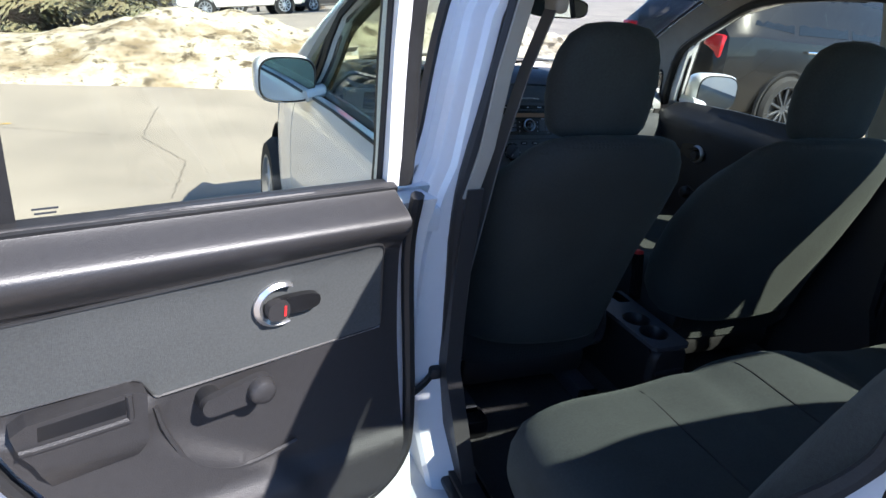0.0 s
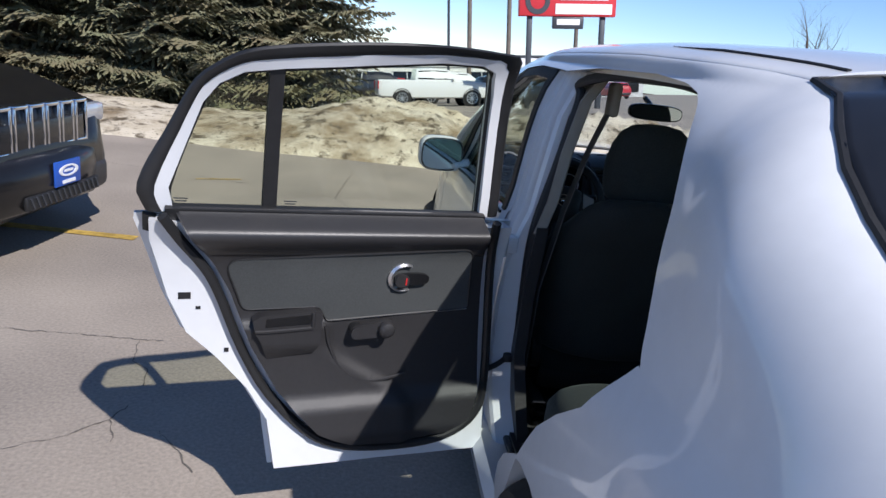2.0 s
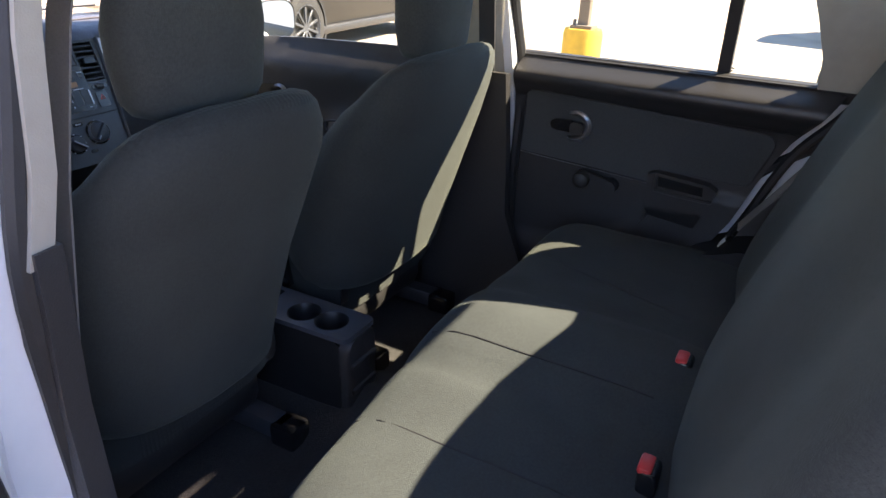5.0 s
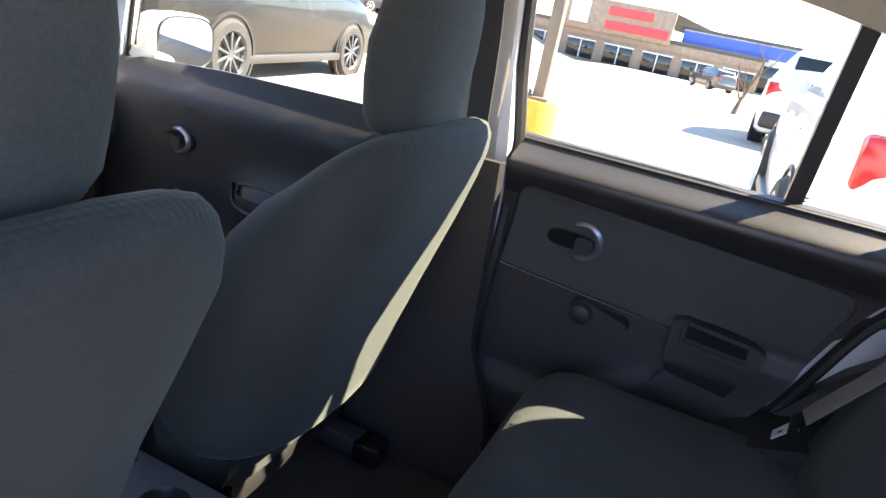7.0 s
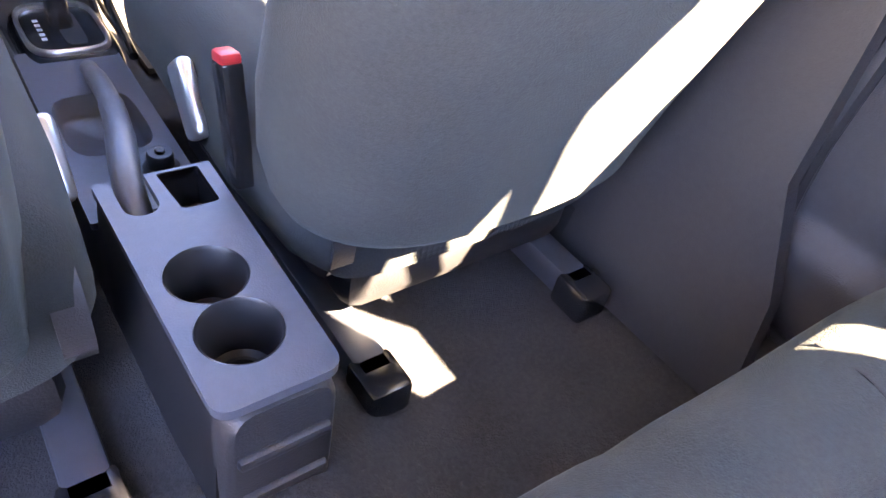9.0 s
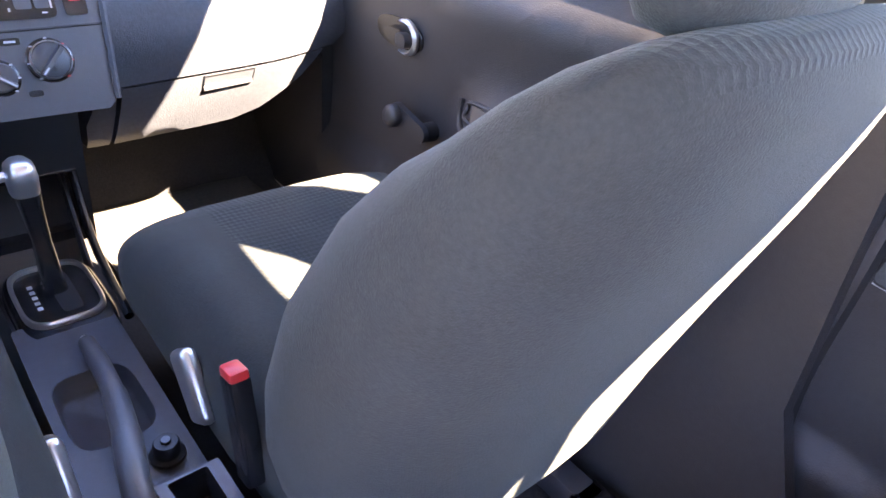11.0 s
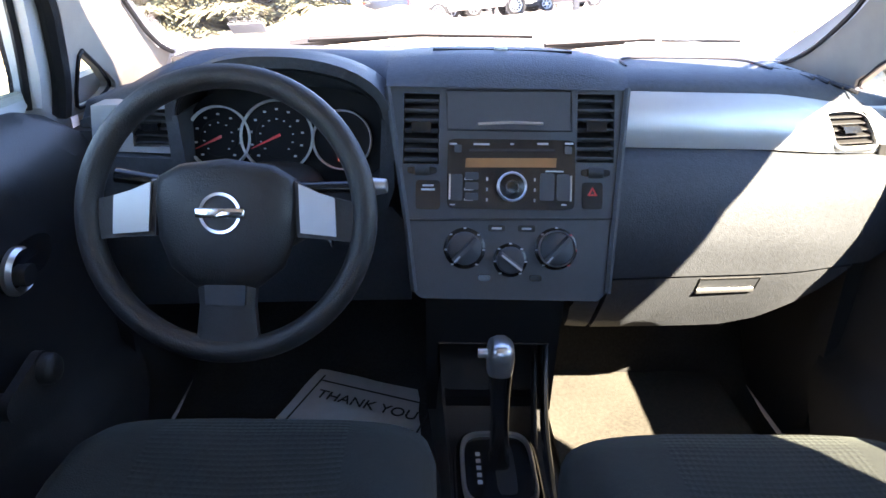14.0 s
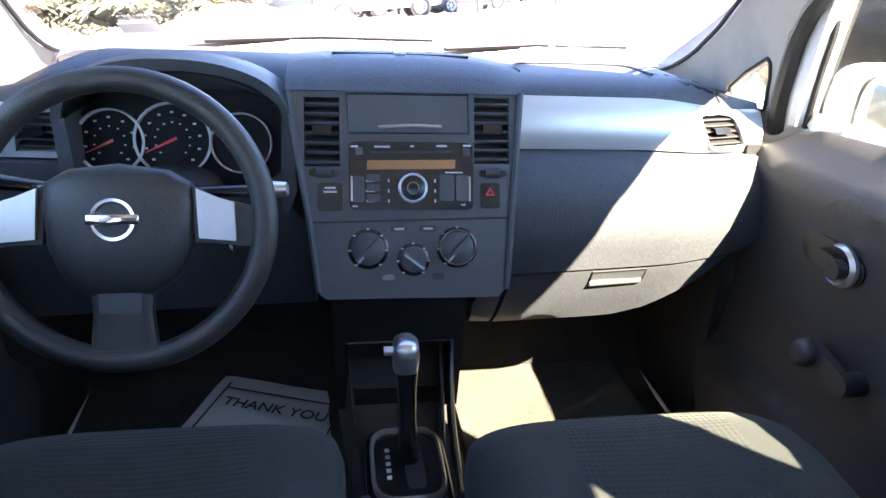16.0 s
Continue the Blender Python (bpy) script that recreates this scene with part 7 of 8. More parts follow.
# instrument cluster
HX = -0.358
arc = [(HX + 0.180 * math.cos(radians(a)) * (1.0 if a < 90 else 1.02), 0.985 + 0.105 * math.sin(radians(a)) ** 0.8 if math.sin(radians(a)) > 0 else 0.985) for a in range(0, 181, 9)]
hood = []
for y, g in ((0.795, 1.0), (0.84, 1.02), (0.92, 1.02), (1.05, 0.98)):
    ring = [(HX + (x - HX) * g, y + 0.02 * abs((x - HX) / 0.18), 0.985 + (z - 0.985) * g - 0.35 * max(0, y - 0.90)) for x, z in arc]
    inner = [(HX + (x - HX) * (g - 0.07), y + 0.02 * abs((x - HX) / 0.18) + 0.006, 0.98 + (z - 0.985) * (g - 0.13) - 0.35 * max(0, y - 0.90)) for x, z in reversed(arc)]
    hood.append(ring + inner)
cluster = dp("instrument_hood", loft(hood), DASHP, dash, "curved hood over the dials", 60)
lining = []
for y, g in ((0.801, 0.925), (0.84, 0.945), (0.92, 0.945), (1.05, 0.905)):
    lining.append([(HX + (x - HX) * q, y + 0.02 * abs((x - HX) / 0.18) + 0.004, 0.978 + (z - 0.985) * (q - 0.06) - 0.35 * max(0, y - 0.90)) for q, side in ((g, arc), (g - 0.02, arc[::-1])) for x, z in side])
dp("hood_lining", loft(lining), DIALBLACK, cluster, "matt black lining under the hood", 60)
dp("cluster_sides", shell([(HX - 0.185, 0.99), (HX - 0.185, 0.87), (HX - 0.15, 0.80), (HX + 0.16, 0.80), (HX + 0.185, 0.87), (HX + 0.185, 0.99), (HX + 0.165, 0.99), (HX + 0.16, 0.89), (HX + 0.12, 0.868), (HX - 0.12, 0.868), (HX - 0.16, 0.89), (HX - 0.165, 0.99)], lambda x, z: (x, 0.80 + 0.02 * abs((x - HX) / 0.18), z), lambda x, z: (x, 0.93, z), step=0.05), DASHP, cluster)


def gp(x, z, d=0.0):
    return Vector((x, 0.878 + (z - 0.942) * 0.3 + d, z - 0.2 * d))


dp("cluster_face", shell(oval(HX, 0.945, 0.172, 0.082, 3, 28), lambda x, z: gp(x, z, 0.004), lambda x, z: gp(x, z, 0.012), step=0), DIALBLACK, cluster)
for x, z, r in ((-0.478, 0.940, 0.054), (-0.378, 0.944, 0.062), (-0.266, 0.940, 0.051)):
    m = Matrix.Translation(gp(x, z)) @ Matrix.Rotation(radians(90 - math.degrees(math.atan(0.3))), 4, "X")
    dp("dial_bezel", revolve([(r - 0.0022, -0.004), (r - 0.002, 0.008), (r - 0.0005, 0.011), (r + 0.0008, 0.008), (r + 0.0008, -0.004)], 48, m), BEZEL, cluster, "silver dial bezel")
    g = dp("dial_face", revolve([(0, 0.001), (r - 0.003, 0.001), (r - 0.003, -0.003)], 36, m), DIALBLACK, cluster, "black dial")
    if r > 0.052:
        dp("dial_disc", revolve([(0, 0.003), (r * 0.58, 0.003), (r * 0.60, 0.001)], 32, m), DIALBLACK, cluster)
        n = 9 if r < 0.06 else 11
        for k in range(n):
            a = radians(225 - 270 * k / (n - 1))
            for q, hh, ww in ((0.72, 0.0032, 0.0050), (0.46, 0.0020, 0.0034)):
                dp("dial_mark", bars([(x + r * q * math.cos(a), z + r * q * math.sin(a), ww, hh)], lambda u, v, d: gp(u, v, -0.0042 - d), 0.0005), GREYMARK, cluster)
        a = radians(205)
        dp("needle", loft([[gp(x + math.cos(a) * t * r - math.sin(a) * q * 0.0018 * (1.2 - t), z + math.sin(a) * t * r + math.cos(a) * q * 0.0018 * (1.2 - t), -0.007 + e) for q, e in ((-1, 0.001), (-1, 0), (1, 0), (1, 0.001))] for t in (-0.12, 0.78)]), RED, cluster, "red needle")
dp("trip_display", shell([(-0.272, 0.906), (-0.240, 0.906), (-0.240, 0.922), (-0.272, 0.922)], lambda x, z: gp(x, z, -0.010), lambda x, z: gp(x, z, 0.003), step=0), glow_material("red_display", (0.5, 0.09, 0.05), 0.06), cluster, "lit red trip display")

# lower driver panel and column
dp("knee_panel", shell([(-0.70, 0.915), (-0.54, 0.91), (-0.535, 0.83), (-0.18, 0.83), (-0.155, 0.80), (-0.145, 0.62), (-0.70, 0.60)], lambda x, z: (x, 0.845 + 0.05 * ease((0.75 - z) / 0.15), z), lambda x, z: (x, 0.98, z), step=0.06), DASHP, dash, "lower dash panel under the wheel", 50)
dp("side_panel", shell([(-0.72, 0.962), (-0.66, 0.985), (-0.60, 1.012), (-0.54, 1.035), (-0.54, 0.91), (-0.72, 0.915)], lambda x, z: (x, 0.875 + dash_front(x) * 0.4, z), lambda x, z: (x, 0.98, z), step=0.06), DASHP)
for k in range(4):
    dp("grille_slot", tube([(0.512 + 0.024 * k, 0.985 - 0.010 * k, 1.0605 - drop(0.512 + 0.024 * k)), (0.552 + 0.024 * k, 0.905 - 0.006 * k, 1.0565 - drop(0.552 + 0.024 * k))], 0.0035, 6), SEAL)
dp("airbag_seam", tube(smooth_path([(0.235, 0.955, 1.064), (0.25, 1.04, 1.065), (0.35, 1.07, 1.065), (0.48, 1.06, 1.065), (0.50, 0.955, 1.064)], 4), 0.0022, 4), SEAL)

# ---------------- steering wheel ----------------
sw = thing("steering_wheel", "black three-spoke steering wheel with silver spoke inserts", "steering wheel", (-0.380, 0.565, 0.918))
SWM = Matrix.Rotation(radians(-20), 4, "X")


def wp(name, bm, mat, parent=sw, label="", angle=50):
    return part(name, moved(bm, SWM), mat, parent, label, angle)


# local: x right, z up the rim's plane, -y towards the driver
R = 0.181
wp("rim", loft([[((R + 0.0165 * math.cos(q)) * math.cos(a), 0.0185 * math.sin(q), (R + 0.0165 * math.cos(q)) * math.sin(a)) for q in [2 * math.pi * k / 14 for k in range(14)]] for a in [2 * math.pi * k / 72 for k in range(73)]], caps=False), PLASTIC, sw, "black grained rim")
hubo = [(-0.088, 0.050), (-0.06, 0.066), (0, 0.074), (0.06, 0.066), (0.088, 0.050), (0.092, 0.02), (0.088, -0.03), (0.072, -0.07), (0.040, -0.096), (-0.040, -0.096), (-0.072, -0.07), (-0.088, -0.03), (-0.092, 0.02)]
hub = []
for s_, y in ((0.90, 0.03), (1.0, 0.012), (1.0, -0.004), (0.94, -0.016), (0.80, -0.024), (0.5, -0.030), (0.2, -0.032)):
    hub.append([(x * s_, y, z * s_) for x, z in hubo])
wp("airbag_cover", loft(hub), PLASTIC, sw, "black airbag cover")
for sx in (-1, 1):
    sp_out = [(sx * 0.088, 0.046), (sx * 0.120, 0.030), (sx * 0.172, 0.018), (sx * 0.176, -0.035), (sx * 0.130, -0.030), (sx * 0.092, -0.028)]
    wp("spoke", shell(sp_out, lambda x, z: (x, -0.006, z), lambda x, z: (x, 0.016, z), step=0), PLASTIC)
    ins = [(sx * 0.095, 0.042), (sx * 0.120, 0.031), (sx * 0.142, 0.024), (sx * 0.144, -0.026), (sx * 0.120, -0.024), (sx * 0.098, -0.022)]
    wp("spoke_insert", shell(ins, lambda x, z: (x, -0.010 - 0.004 * math.cos(z * 20), z), lambda x, z: (x, -0.002, z), step=0.02), SILVERTRIM, sw, "satin silver spoke insert")
wp("lower_spoke", loft([[(x * w, y, z) for x, y in ((-1, 0.012), (-1, -0.004), (-0.8, -0.010), (0.8, -0.010), (1, -0.004), (1, 0.012))] for z, w in ((-0.07, 0.040), (-0.12, 0.036), (-0.16, 0.040), (-0.180, 0.055))]), PLASTIC)
wp("lower_spoke_panel", loft([[(x * w, y, z) for x, y in ((-1, -0.006), (-0.9, -0.014), (0.9, -0.014), (1, -0.006))] for z, w in ((-0.084, 0.030), (-0.118, 0.028))]), STACKP)
wp("emblem_ring", moved(revolve([(0.0215, 0), (0.0225, 0.004), (0.0265, 0.004), (0.0275, 0)], 36), Matrix.Translation((0, -0.031, 0.003)) @ Matrix.Rotation(radians(90), 4, "X")), CHROME, sw, "chrome ring emblem")
wp("emblem_bar", box(0, -0.034, 0.003, 0.063, 0.006, 0.013, 0.002), CHROME, sw, "plain chrome emblem bar")
col = thing("steering_column", "black column shroud with stalks and ignition key", "steering column", (-0.37, 0.7, 0.86))
TC = Matrix.Translation((0.37, -0.7, -0.86))
part("shroud", moved(loft([[(-0.375 + x, y, zc + z) for x, z in oval(0, 0, w, h, 3, 20)] for y, w, h, zc in ((0.615, 0.055, 0.05, 0.885), (0.66, 0.072, 0.06, 0.88), (0.75, 0.08, 0.065, 0.86), (0.86, 0.08, 0.065, 0.84))]), TC), PLASTIC, col)
part("light_stalk", moved(tube([(-0.43, 0.66, 0.925), (-0.50, 0.652, 0.935), (-0.555, 0.645, 0.945)], [0.010, 0.011, 0.013], 10, 0.8), TC), GLOSSBLACK, col)
part("stalk_marks", moved(merged(*[box(-0.50 - 0.02 * k, 0.642, 0.939 + 0.003 * k, 0.010, 0.002, 0.004, 0) for k in range(3)]), TC), GREYMARK, col)
part("wiper_stalk", moved(tube([(-0.32, 0.66, 0.925), (-0.25, 0.652, 0.93), (-0.19, 0.645, 0.933)], [0.010, 0.011, 0.013], 10, 0.8), TC), GLOSSBLACK, col)
part("stalk_tip", moved(tube([(-0.20, 0.646, 0.933), (-0.175, 0.643, 0.936)], [0.014, 0.010], 10), TC), SATIN, col)
part("ignition_barrel", moved(revolve([(0.0, 0.012), (0.012, 0.012), (0.016, 0.004), (0.016, -0.02)], 18, Matrix.Translation((-0.27, 0.655, 0.875)) @ Matrix.Rotation(radians(90), 4, "X") @ Matrix.Rotation(radians(25), 4, "Y")), TC), GLOSSBLACK, col)
part("key", moved(merged(box(-0.262, 0.635, 0.874, 0.006, 0.02, 0.02, 0.002), revolve([(0.009, -0.001), (0.012, 0), (0.009, 0.001)], 16, Matrix.Translation((-0.256, 0.628, 0.858)) @ Matrix.Rotation(radians(70), 4, "Y"))), TC), CHROME, col, "bright ignition key and ring")

# ---------------- centre console ----------------
con = thing("centre_console", "black centre console with cup holders and storage wells", "console", (0, 0.3, 0.27))
TK = Matrix.Translation((0, -0.3, -0.27))


def cp(name, bm, mat, parent=con, label="", angle=40):
    return part(name, moved(bm, TK), mat, parent, label, angle)


def con_top(y):
    return float(np.interp(y, (-0.25, -0.235, 0.080, 0.100, 0.50, 0.72, 0.80, 0.88, 0.98), (0.480, 0.508, 0.512, 0.440, 0.424, 0.42, 0.46, 0.53, 0.62)))


def con_half(y):
    return float(np.interp(y, (-0.25, -0.15, 0.1, 0.45, 0.7, 0.98), (0.056, 0.062, 0.066, 0.070, 0.085, 0.11)))


XC = -0.010
sections = []
for k in range(62):
    y = -0.245 + 1.22 * k / 61
    w, t = con_half(y), con_top(y)
    xc = XC + 0.018 * ease((y - 0.3) / 0.4)
    sections.append([(xc - w - 0.010, y, 0.29), (xc - w, y, t - 0.02), (xc - w + 0.003, y, t - 0.002), (xc - w + 0.008, y, t - 0.002), (xc - w + 0.008, y, t - 0.085), (xc + w - 0.008, y, t - 0.085), (xc + w - 0.008, y, t - 0.002), (xc + w - 0.003, y, t - 0.002), (xc + w, y, t - 0.02), (xc + w + 0.010, y, 0.29)])
cp("body", loft(sections), CUPBLACK, con, "black console body", 35)
cp("rear_cap", loft([[(XC + x, y, z) for x, z in oval(0, 0.40, w, 0.112, 6, 28)] for y, w in ((-0.240, 0.060), (-0.258, 0.057), (-0.266, 0.050))]), PLASTIC, con, "rounded black console end", 50)
for z in (0.375, 0.445):
    cp("end_ridge", box(XC, -0.268, z, 0.094, 0.012, 0.016, 0.005), PLASTIC, con)
CUPS = ((-0.100, 0.0405), (-0.182, 0.0405))
CX = XC - 0.006


def rear_lay(x, y, deep=0.0):
    return (x, y, 0.520 + 0.012 * (0.08 - y) - deep)


def front_lay(x, y, deep=0.0):
    return (x, y, 0.452 - 0.035 * (y - 0.09) - deep)


notch = [(-0.020, 0.082), (-0.020, 0.030)] + [(-0.039 + 0.019 * math.cos(radians(q)), 0.030 - 0.019 * math.sin(radians(q))) for q in range(15, 166, 15)] + [(-0.058, 0.030), (-0.058, 0.082)]
rear_line = round_corners([(XC + 0.066, 0.082, 0.004), (XC + 0.061, -0.262, 0.020), (XC - 0.061, -0.262, 0.020), (XC - 0.066, 0.082, 0.004)])
well = round_corners([(-0.008, 0.078, 0.004), (0.040, 0.078, 0.004), (0.040, 0.006, 0.006), (-0.002, 0.006, 0.006)], 3)
cut = rear_line + notch[::-1]
rear_plate = cp("rear_plate", shell(cut, rear_lay, lambda x, y: rear_lay(x, y, 0.012), holes=[oval(CX, y, r, r, 2, 40) for y, r in CUPS] + [well], step=0), CONSOLEP, con, "satin blue-black plate round the cup holders", 50)
tray = oval(XC, 0.320, 0.055, 0.083, 4, 40)
front_line = round_corners([(XC + 0.072, 0.100, 0.004), (XC - 0.072, 0.100, 0.004), (XC - 0.066, 0.56, 0.01), (XC + 0.082, 0.56, 0.01)])
cp("front_plate", shell(front_line, front_lay, lambda x, y: front_lay(x, y, 0.010), holes=[tray], step=0), CONSOLEP, con, "satin blue-black front plate", 50)
for y, r in CUPS:
    z = rear_lay(0, y)[2]
    cup = cp("cup_holder", revolve([(r + 0.002, -0.001), (r + 0.0005, 0.0015), (r - 0.002, -0.002), (r - 0.005, -0.072), (r - 0.012, -0.078), (0, -0.078)], 40, Matrix.Translation((CX, y, z))), CUPBLACK, con, "deep round black cup holder")
    cp("cup_ridge", revolve([(r - 0.014, -0.077), (r - 0.016, -0.070), (r - 0.020, -0.070), (r - 0.022, -0.077)], 32, Matrix.Translation((CX, y, z))), CUPBLACK, cup)
cp("coin_well", loft([[(x + dx, y, rear_lay(x, y, d)[2]) for x, y in well] for dx, d in ((0, 0.002), (0, 0.055))] + [[(0.017 + (x - 0.017) * 0.02, 0.042 + (y - 0.042) * 0.02, rear_lay(x, y, 0.055)[2]) for x, y in well]], caps=False), CUPBLACK, con, "narrow deep coin well", 30)
cp("coin_floor", box(0.016, 0.024, 0.490, 0.042, 0.032, 0.006, 0.002), CONSOLEP, con)
cp("lever_recess", loft([[(x, y, 0.507 - 0.030 * ease((y - 0.008) / 0.07)) for x, y in ((-0.060, yy), (-0.040, yy), (-0.018, yy))] + [(x, yy, 0.470) for x in (-0.018, -0.060)] for yy in (0.008, 0.025, 0.045, 0.065, 0.082)]), CONSOLEP, con, "bright curved recess under the lever", 60)
cp("front_tray", loft([[(XC + (x - XC) * k, 0.320 + (y - 0.320) * k, front_lay(x, y, d)[2]) for x, y in tray] for k, d in ((1.02, -0.0005), (0.98, 0.003), (0.92, 0.026), (0.84, 0.032), (0.02, 0.034))], caps=False), CONSOLEP, con, "shallow front tray", 60)
sock = cp("power_socket", revolve([(0, 0.030), (0.015, 0.030), (0.017, 0.027), (0.017, 0.010), (0.023, 0.008), (0.023, -0.02)], 24, Matrix.Translation((0.026, 0.178, 0.447))), CUPBLACK, con, "black power socket plug")
cp("socket_cap", revolve([(0, 0.004), (0.006, 0.004), (0.007, 0.0)], 14, Matrix.Translation((0.026, 0.178, 0.477))), GLOSSBLACK, sock)
cp("side_rail", tube(smooth_path([(XC + 0.098, 0.50, 0.44), (XC + 0.108, 0.70, 0.475), (XC + 0.125, 0.84, 0.55), (XC + 0.135, 0.90, 0.60)], 5), 0.008, 8), GLOSSBLACK, con)
low_face = lambda x, z: (x, 0.838 + 0.05 * max(0, z - 0.60), z)
cp("front_panel", shell([(-0.112, 0.40), (0.136, 0.40), (0.140, 0.60), (0.148, 0.735), (-0.120, 0.735), (-0.116, 0.60)], low_face, lambda x, z: (x, 0.96, z), holes=[round_corners([(-0.084, 0.430, 0.02), (0.112, 0.430, 0.02), (0.118, 0.556, 0.015), (-0.090, 0.556, 0.015)], 4)], step=0), CUPBLACK, con, "black lower panel with an open pocket", 40)
cp("pocket_back", box(0.014, 0.945, 0.495, 0.22, 0.01, 0.15, 0.002), DIALBLACK, con)
cp("pocket_rim", tube([low_face(x, z) for x, z in ((-0.086, 0.432), (-0.091, 0.556), (0.119, 0.556), (0.113, 0.432))], 0.0035, 6), GLOSSBLACK, con)
gate = thing("shift_gate", "black shift gate with a satin chrome surround", "gear selector", (0.010, 0.625, 0.437))
part("base", loft([[(x * k, y * k - 0.012, z) for x, y in oval(0, 0, 0.072, 0.118, 4, 36)] for k, z in ((1.06, -0.022), (1.0, -0.004), (0.94, 0.0))]), GLOSSBLACK, gate, "gloss black base", 40)
part("surround", loft([[(x * s, y * s, z) for x, y in oval(0, 0, 0.064, 0.092, 4.2, 36)] for s, z in ((1.0, -0.004), (1.0, 0.006), (0.96, 0.010), (0.90, 0.008), (0.88, 0.0))], caps=False), SATIN, gate, "satin chrome surround", 50)
part("plate", loft([[(x, y, z) for x, y in oval(0, 0, 0.058, 0.085, 4.2, 30)] for z in (-0.004, 0.002)]), GLOSSBLACK, gate)
part("slot", loft([[(0.012 + x, y, z) for x, y in oval(0, 0.0, 0.017, 0.062, 5, 20)] for z in (0.0, 0.004)]), SEAL, gate)
part("gate_marks", merged(*[box(-0.033, 0.035 - 0.017 * k, 0.0025, 0.008, 0.009, 0.001, 0) for k in range(5)]), GREYMARK, gate)
lever = thing("gear_lever", "gear lever with a silver capped grip", "gear lever", (0.012, 0.64, 0.43))
part("shaft", loft([[(dx + x, dy + y, z) for x, y in oval(0, 0, w, d, 3, 18)] for z, w, d, dx, dy in ((0.0, 0.020, 0.022, 0.0, 0.0), (0.05, 0.017, 0.018, -0.002, -0.003), (0.11, 0.0145, 0.017, -0.004, -0.006), (0.17, 0.017, 0.021, -0.008, -0.010), (0.21, 0.020, 0.025, -0.010, -0.012))]), GLOSSBLACK, lever, "black grip", 60)
part("cap", loft([[(-0.011 + x, dy + y, z) for x, y in oval(0, 0, w, d, 3, 20)] for z, w, d, dy in ((0.208, 0.0205, 0.026, -0.012), (0.235, 0.022, 0.029, -0.013), (0.253, 0.020, 0.027, -0.014), (0.262, 0.012, 0.017, -0.014))]), SATIN, lever, "satin silver cap", 60)
part("lock_button", tube([(-0.028, -0.012, 0.238), (-0.046, -0.012, 0.238)], 0.008, 10), SATIN, lever)
brake = thing("handbrake", "grey plastic handbrake lever lying low", "handbrake", (0.0, 0.2, 0.45))
part("lever", tube(smooth_path([(-0.039, -0.155, 0.030), (-0.034, -0.10, 0.052), (-0.024, -0.05, 0.058), (-0.012, 0.01, 0.056), (-0.002, 0.085, 0.046), (0.004, 0.17, 0.030), (0.008, 0.245, 0.010)], 5), [0.017] * 8 + [0.018] * 6 + [0.0165] * 6 + [0.0145] * 7 + [0.0125] * 4, 14), CONSOLEP, brake, "satin dark grip", 60)
part("button", tube([(0.008, 0.245, 0.010), (0.0085, 0.262, 0.005)], 0.006, 10), SATIN, brake)

# mats and pedals
mat = thing("floor_mat", "tan carpet mat in the passenger footwell", "floor mat", (0.38, 1.0, 0.29))
part("carpet_sheet", slab(10, 10, lambda u, v: Vector((-0.22 + 0.44 * u, -0.30 + 0.56 * v, 0.012 + 0.10 * ease((v - 0.7) / 0.5) ** 1.4 + 0.004 * noise.noise((u * 6, v * 6, 2)))), lambda u, v: Vector((-0.22 + 0.44 * u, -0.30 + 0.56 * v, 0.0 + 0.10 * ease((v - 0.7) / 0.5) ** 1.4))), MATM, mat)
pm = thing("paper_mat", "white printed paper mat on the driver's floor", "paper mat", (-0.238, 0.905, 0.295))
PR = Matrix.Rotation(radians(-20), 4, "Z")
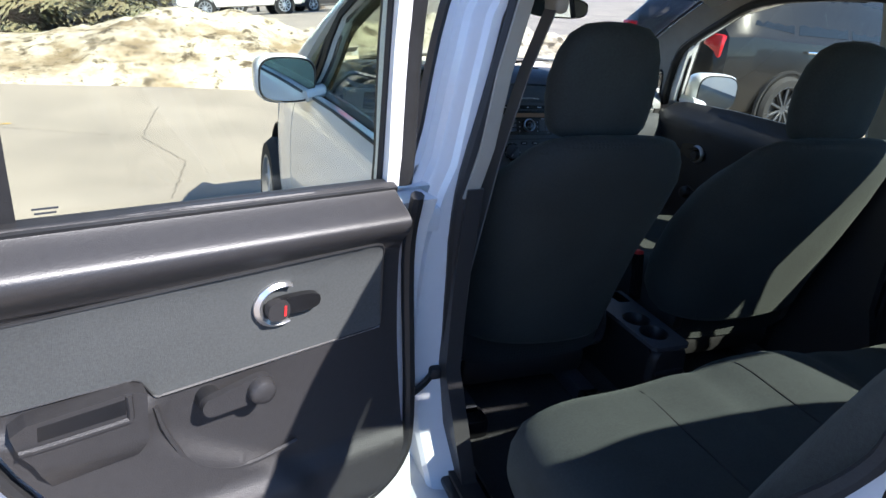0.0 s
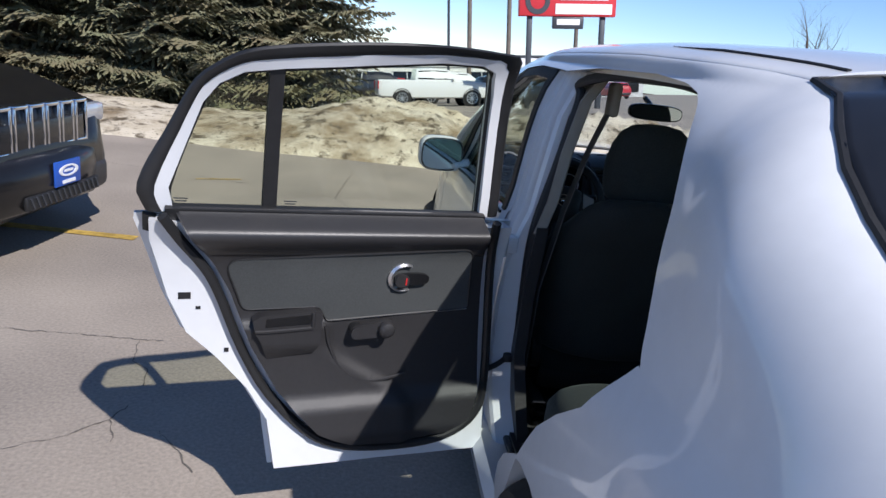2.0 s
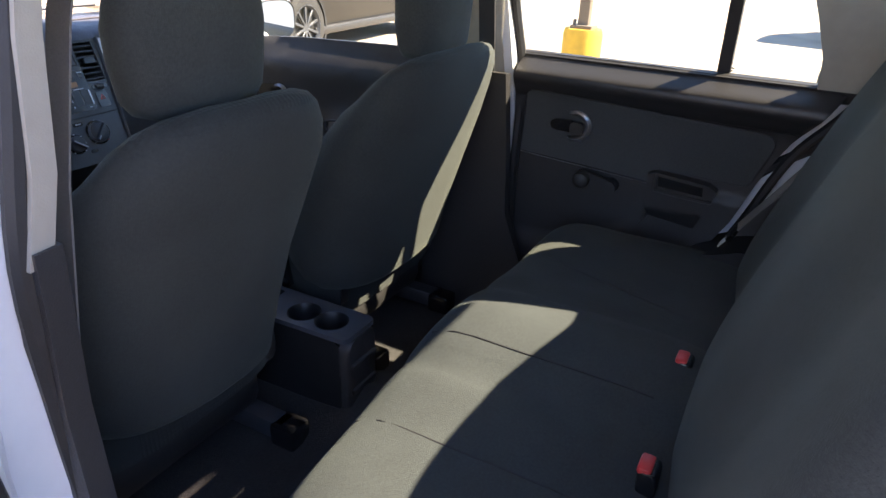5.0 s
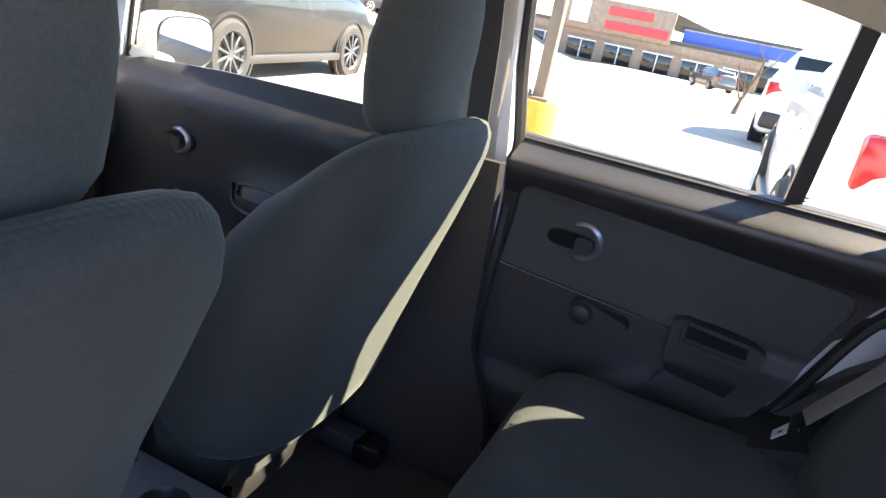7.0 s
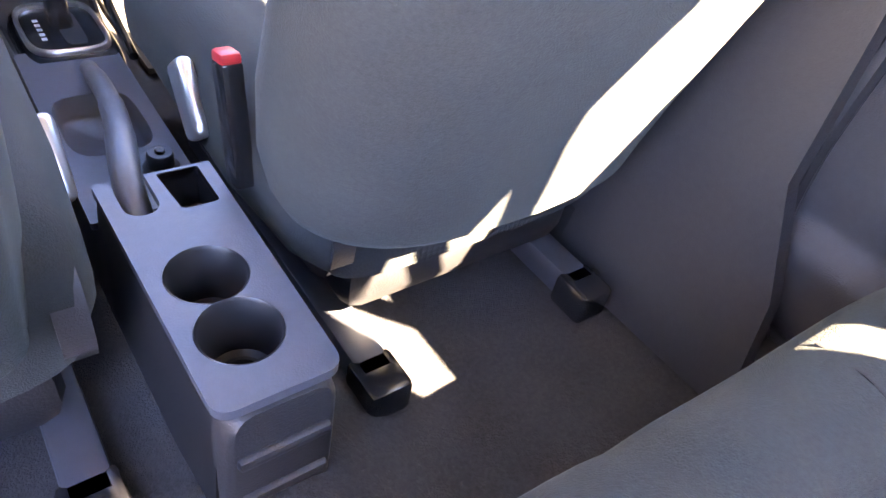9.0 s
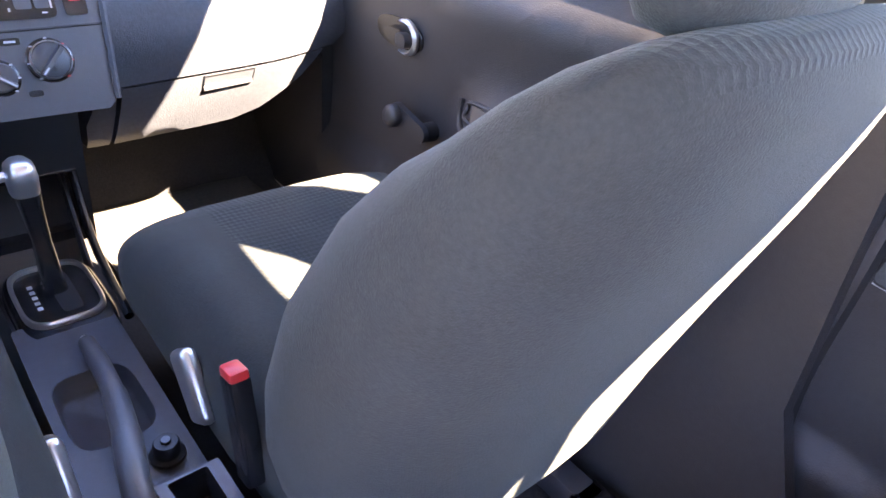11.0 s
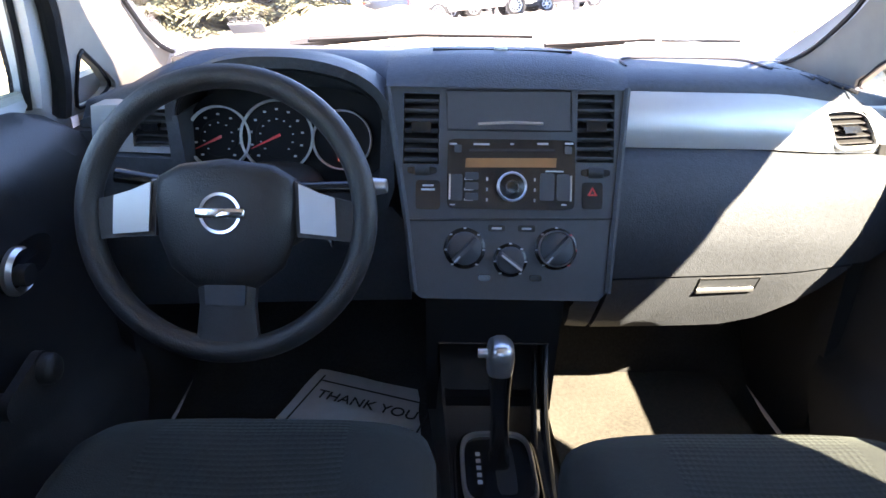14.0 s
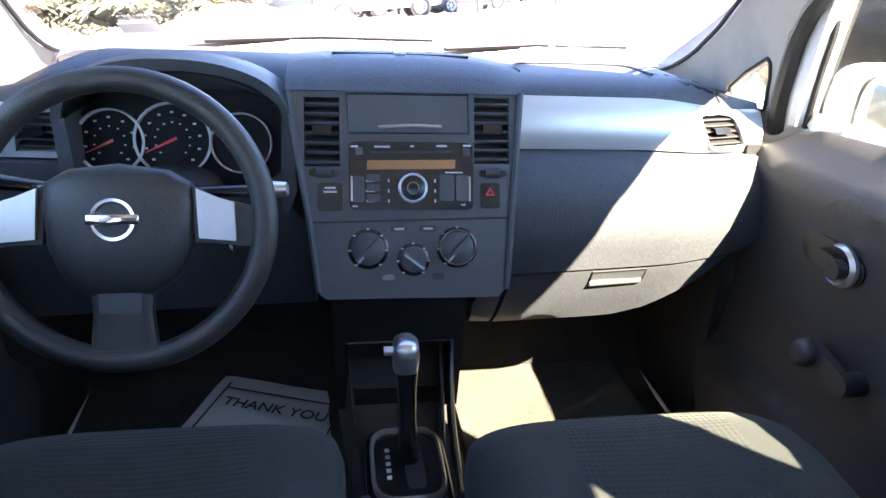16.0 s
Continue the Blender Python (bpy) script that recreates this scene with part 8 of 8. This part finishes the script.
part("sheet", moved(slab(12, 12, lambda u, v: Vector((-0.20 + 0.34 * u, -0.22 + 0.38 * v, 0.008 + 0.006 * noise.noise((u * 3, v * 3, 1)))), lambda u, v: Vector((-0.20 + 0.34 * u, -0.22 + 0.38 * v, 0.006 + 0.006 * noise.noise((u * 3, v * 3, 1))))), PR), PAPER, pm)
part("printed_border", moved(merged(*[box(cx, cy, 0.0165, w, h, 0.001, 0) for cx, cy, w, h in ((-0.03, 0.105, 0.28, 0.004), (-0.03, -0.185, 0.28, 0.004), (-0.17, -0.03, 0.004, 0.31), (0.11, -0.03, 0.004, 0.31))]), PR), SEAL, pm)
part("printed_words", text_mesh("THANK YOU", 0.042, 0.0006, PR @ Matrix.Translation((-0.03, 0.055, 0.0172))), SEAL, pm, "printed words")
for x, w, lab in ((-0.30, 0.11, "brake pedal"), (-0.20, 0.05, "accelerator pedal")):
    p = thing("pedal", "black rubber " + lab, "pedal", (x, 1.22, 0.36), "pedals")
    part("pad", box(0, 0, 0.05, w, 0.02, 0.06 if w > 0.1 else 0.14, 0.006, 2, Matrix.Rotation(radians(-35), 4, "X")), SEAL, p)
    part("arm", tube([(0, 0.01, 0.06), (0, 0.10, 0.20), (0, 0.14, 0.40)], 0.010, 8), STEELDARK, p)
for sd in (-1, 1):
    k = thing("kick_panel", "dark plastic kick panel beside the footwell", "trim panel", (sd * 0.68, 1.15, 0.3), kind="structure")
    part("panel", shell([(0.85, 0.28), (0.87, 0.95), (1.43, 0.95), (1.43, 0.28)], lambda y, z: (sd * 0.0 - sd * 0.02 * ease((y - 1.2) / 0.2), y - 1.15, z - 0.3), lambda y, z: (sd * 0.05, y - 1.15, z - 0.3), step=0.15), PLASTIC, k)
    st = thing("sill_trim", "dark plastic sill trim along the carpet", "trim panel", (sd * 0.66, 0.3, 0.28), kind="structure")
    part("strip", loft([[(sd * x, y, z) for x, z in ((-0.04, 0.0), (-0.03, 0.05), (0.0, 0.07), (0.05, 0.075), (0.05, 0.0))] for y in (-1.0, -0.5, 0.0, 0.55)]), PLASTIC, st, angle=50)
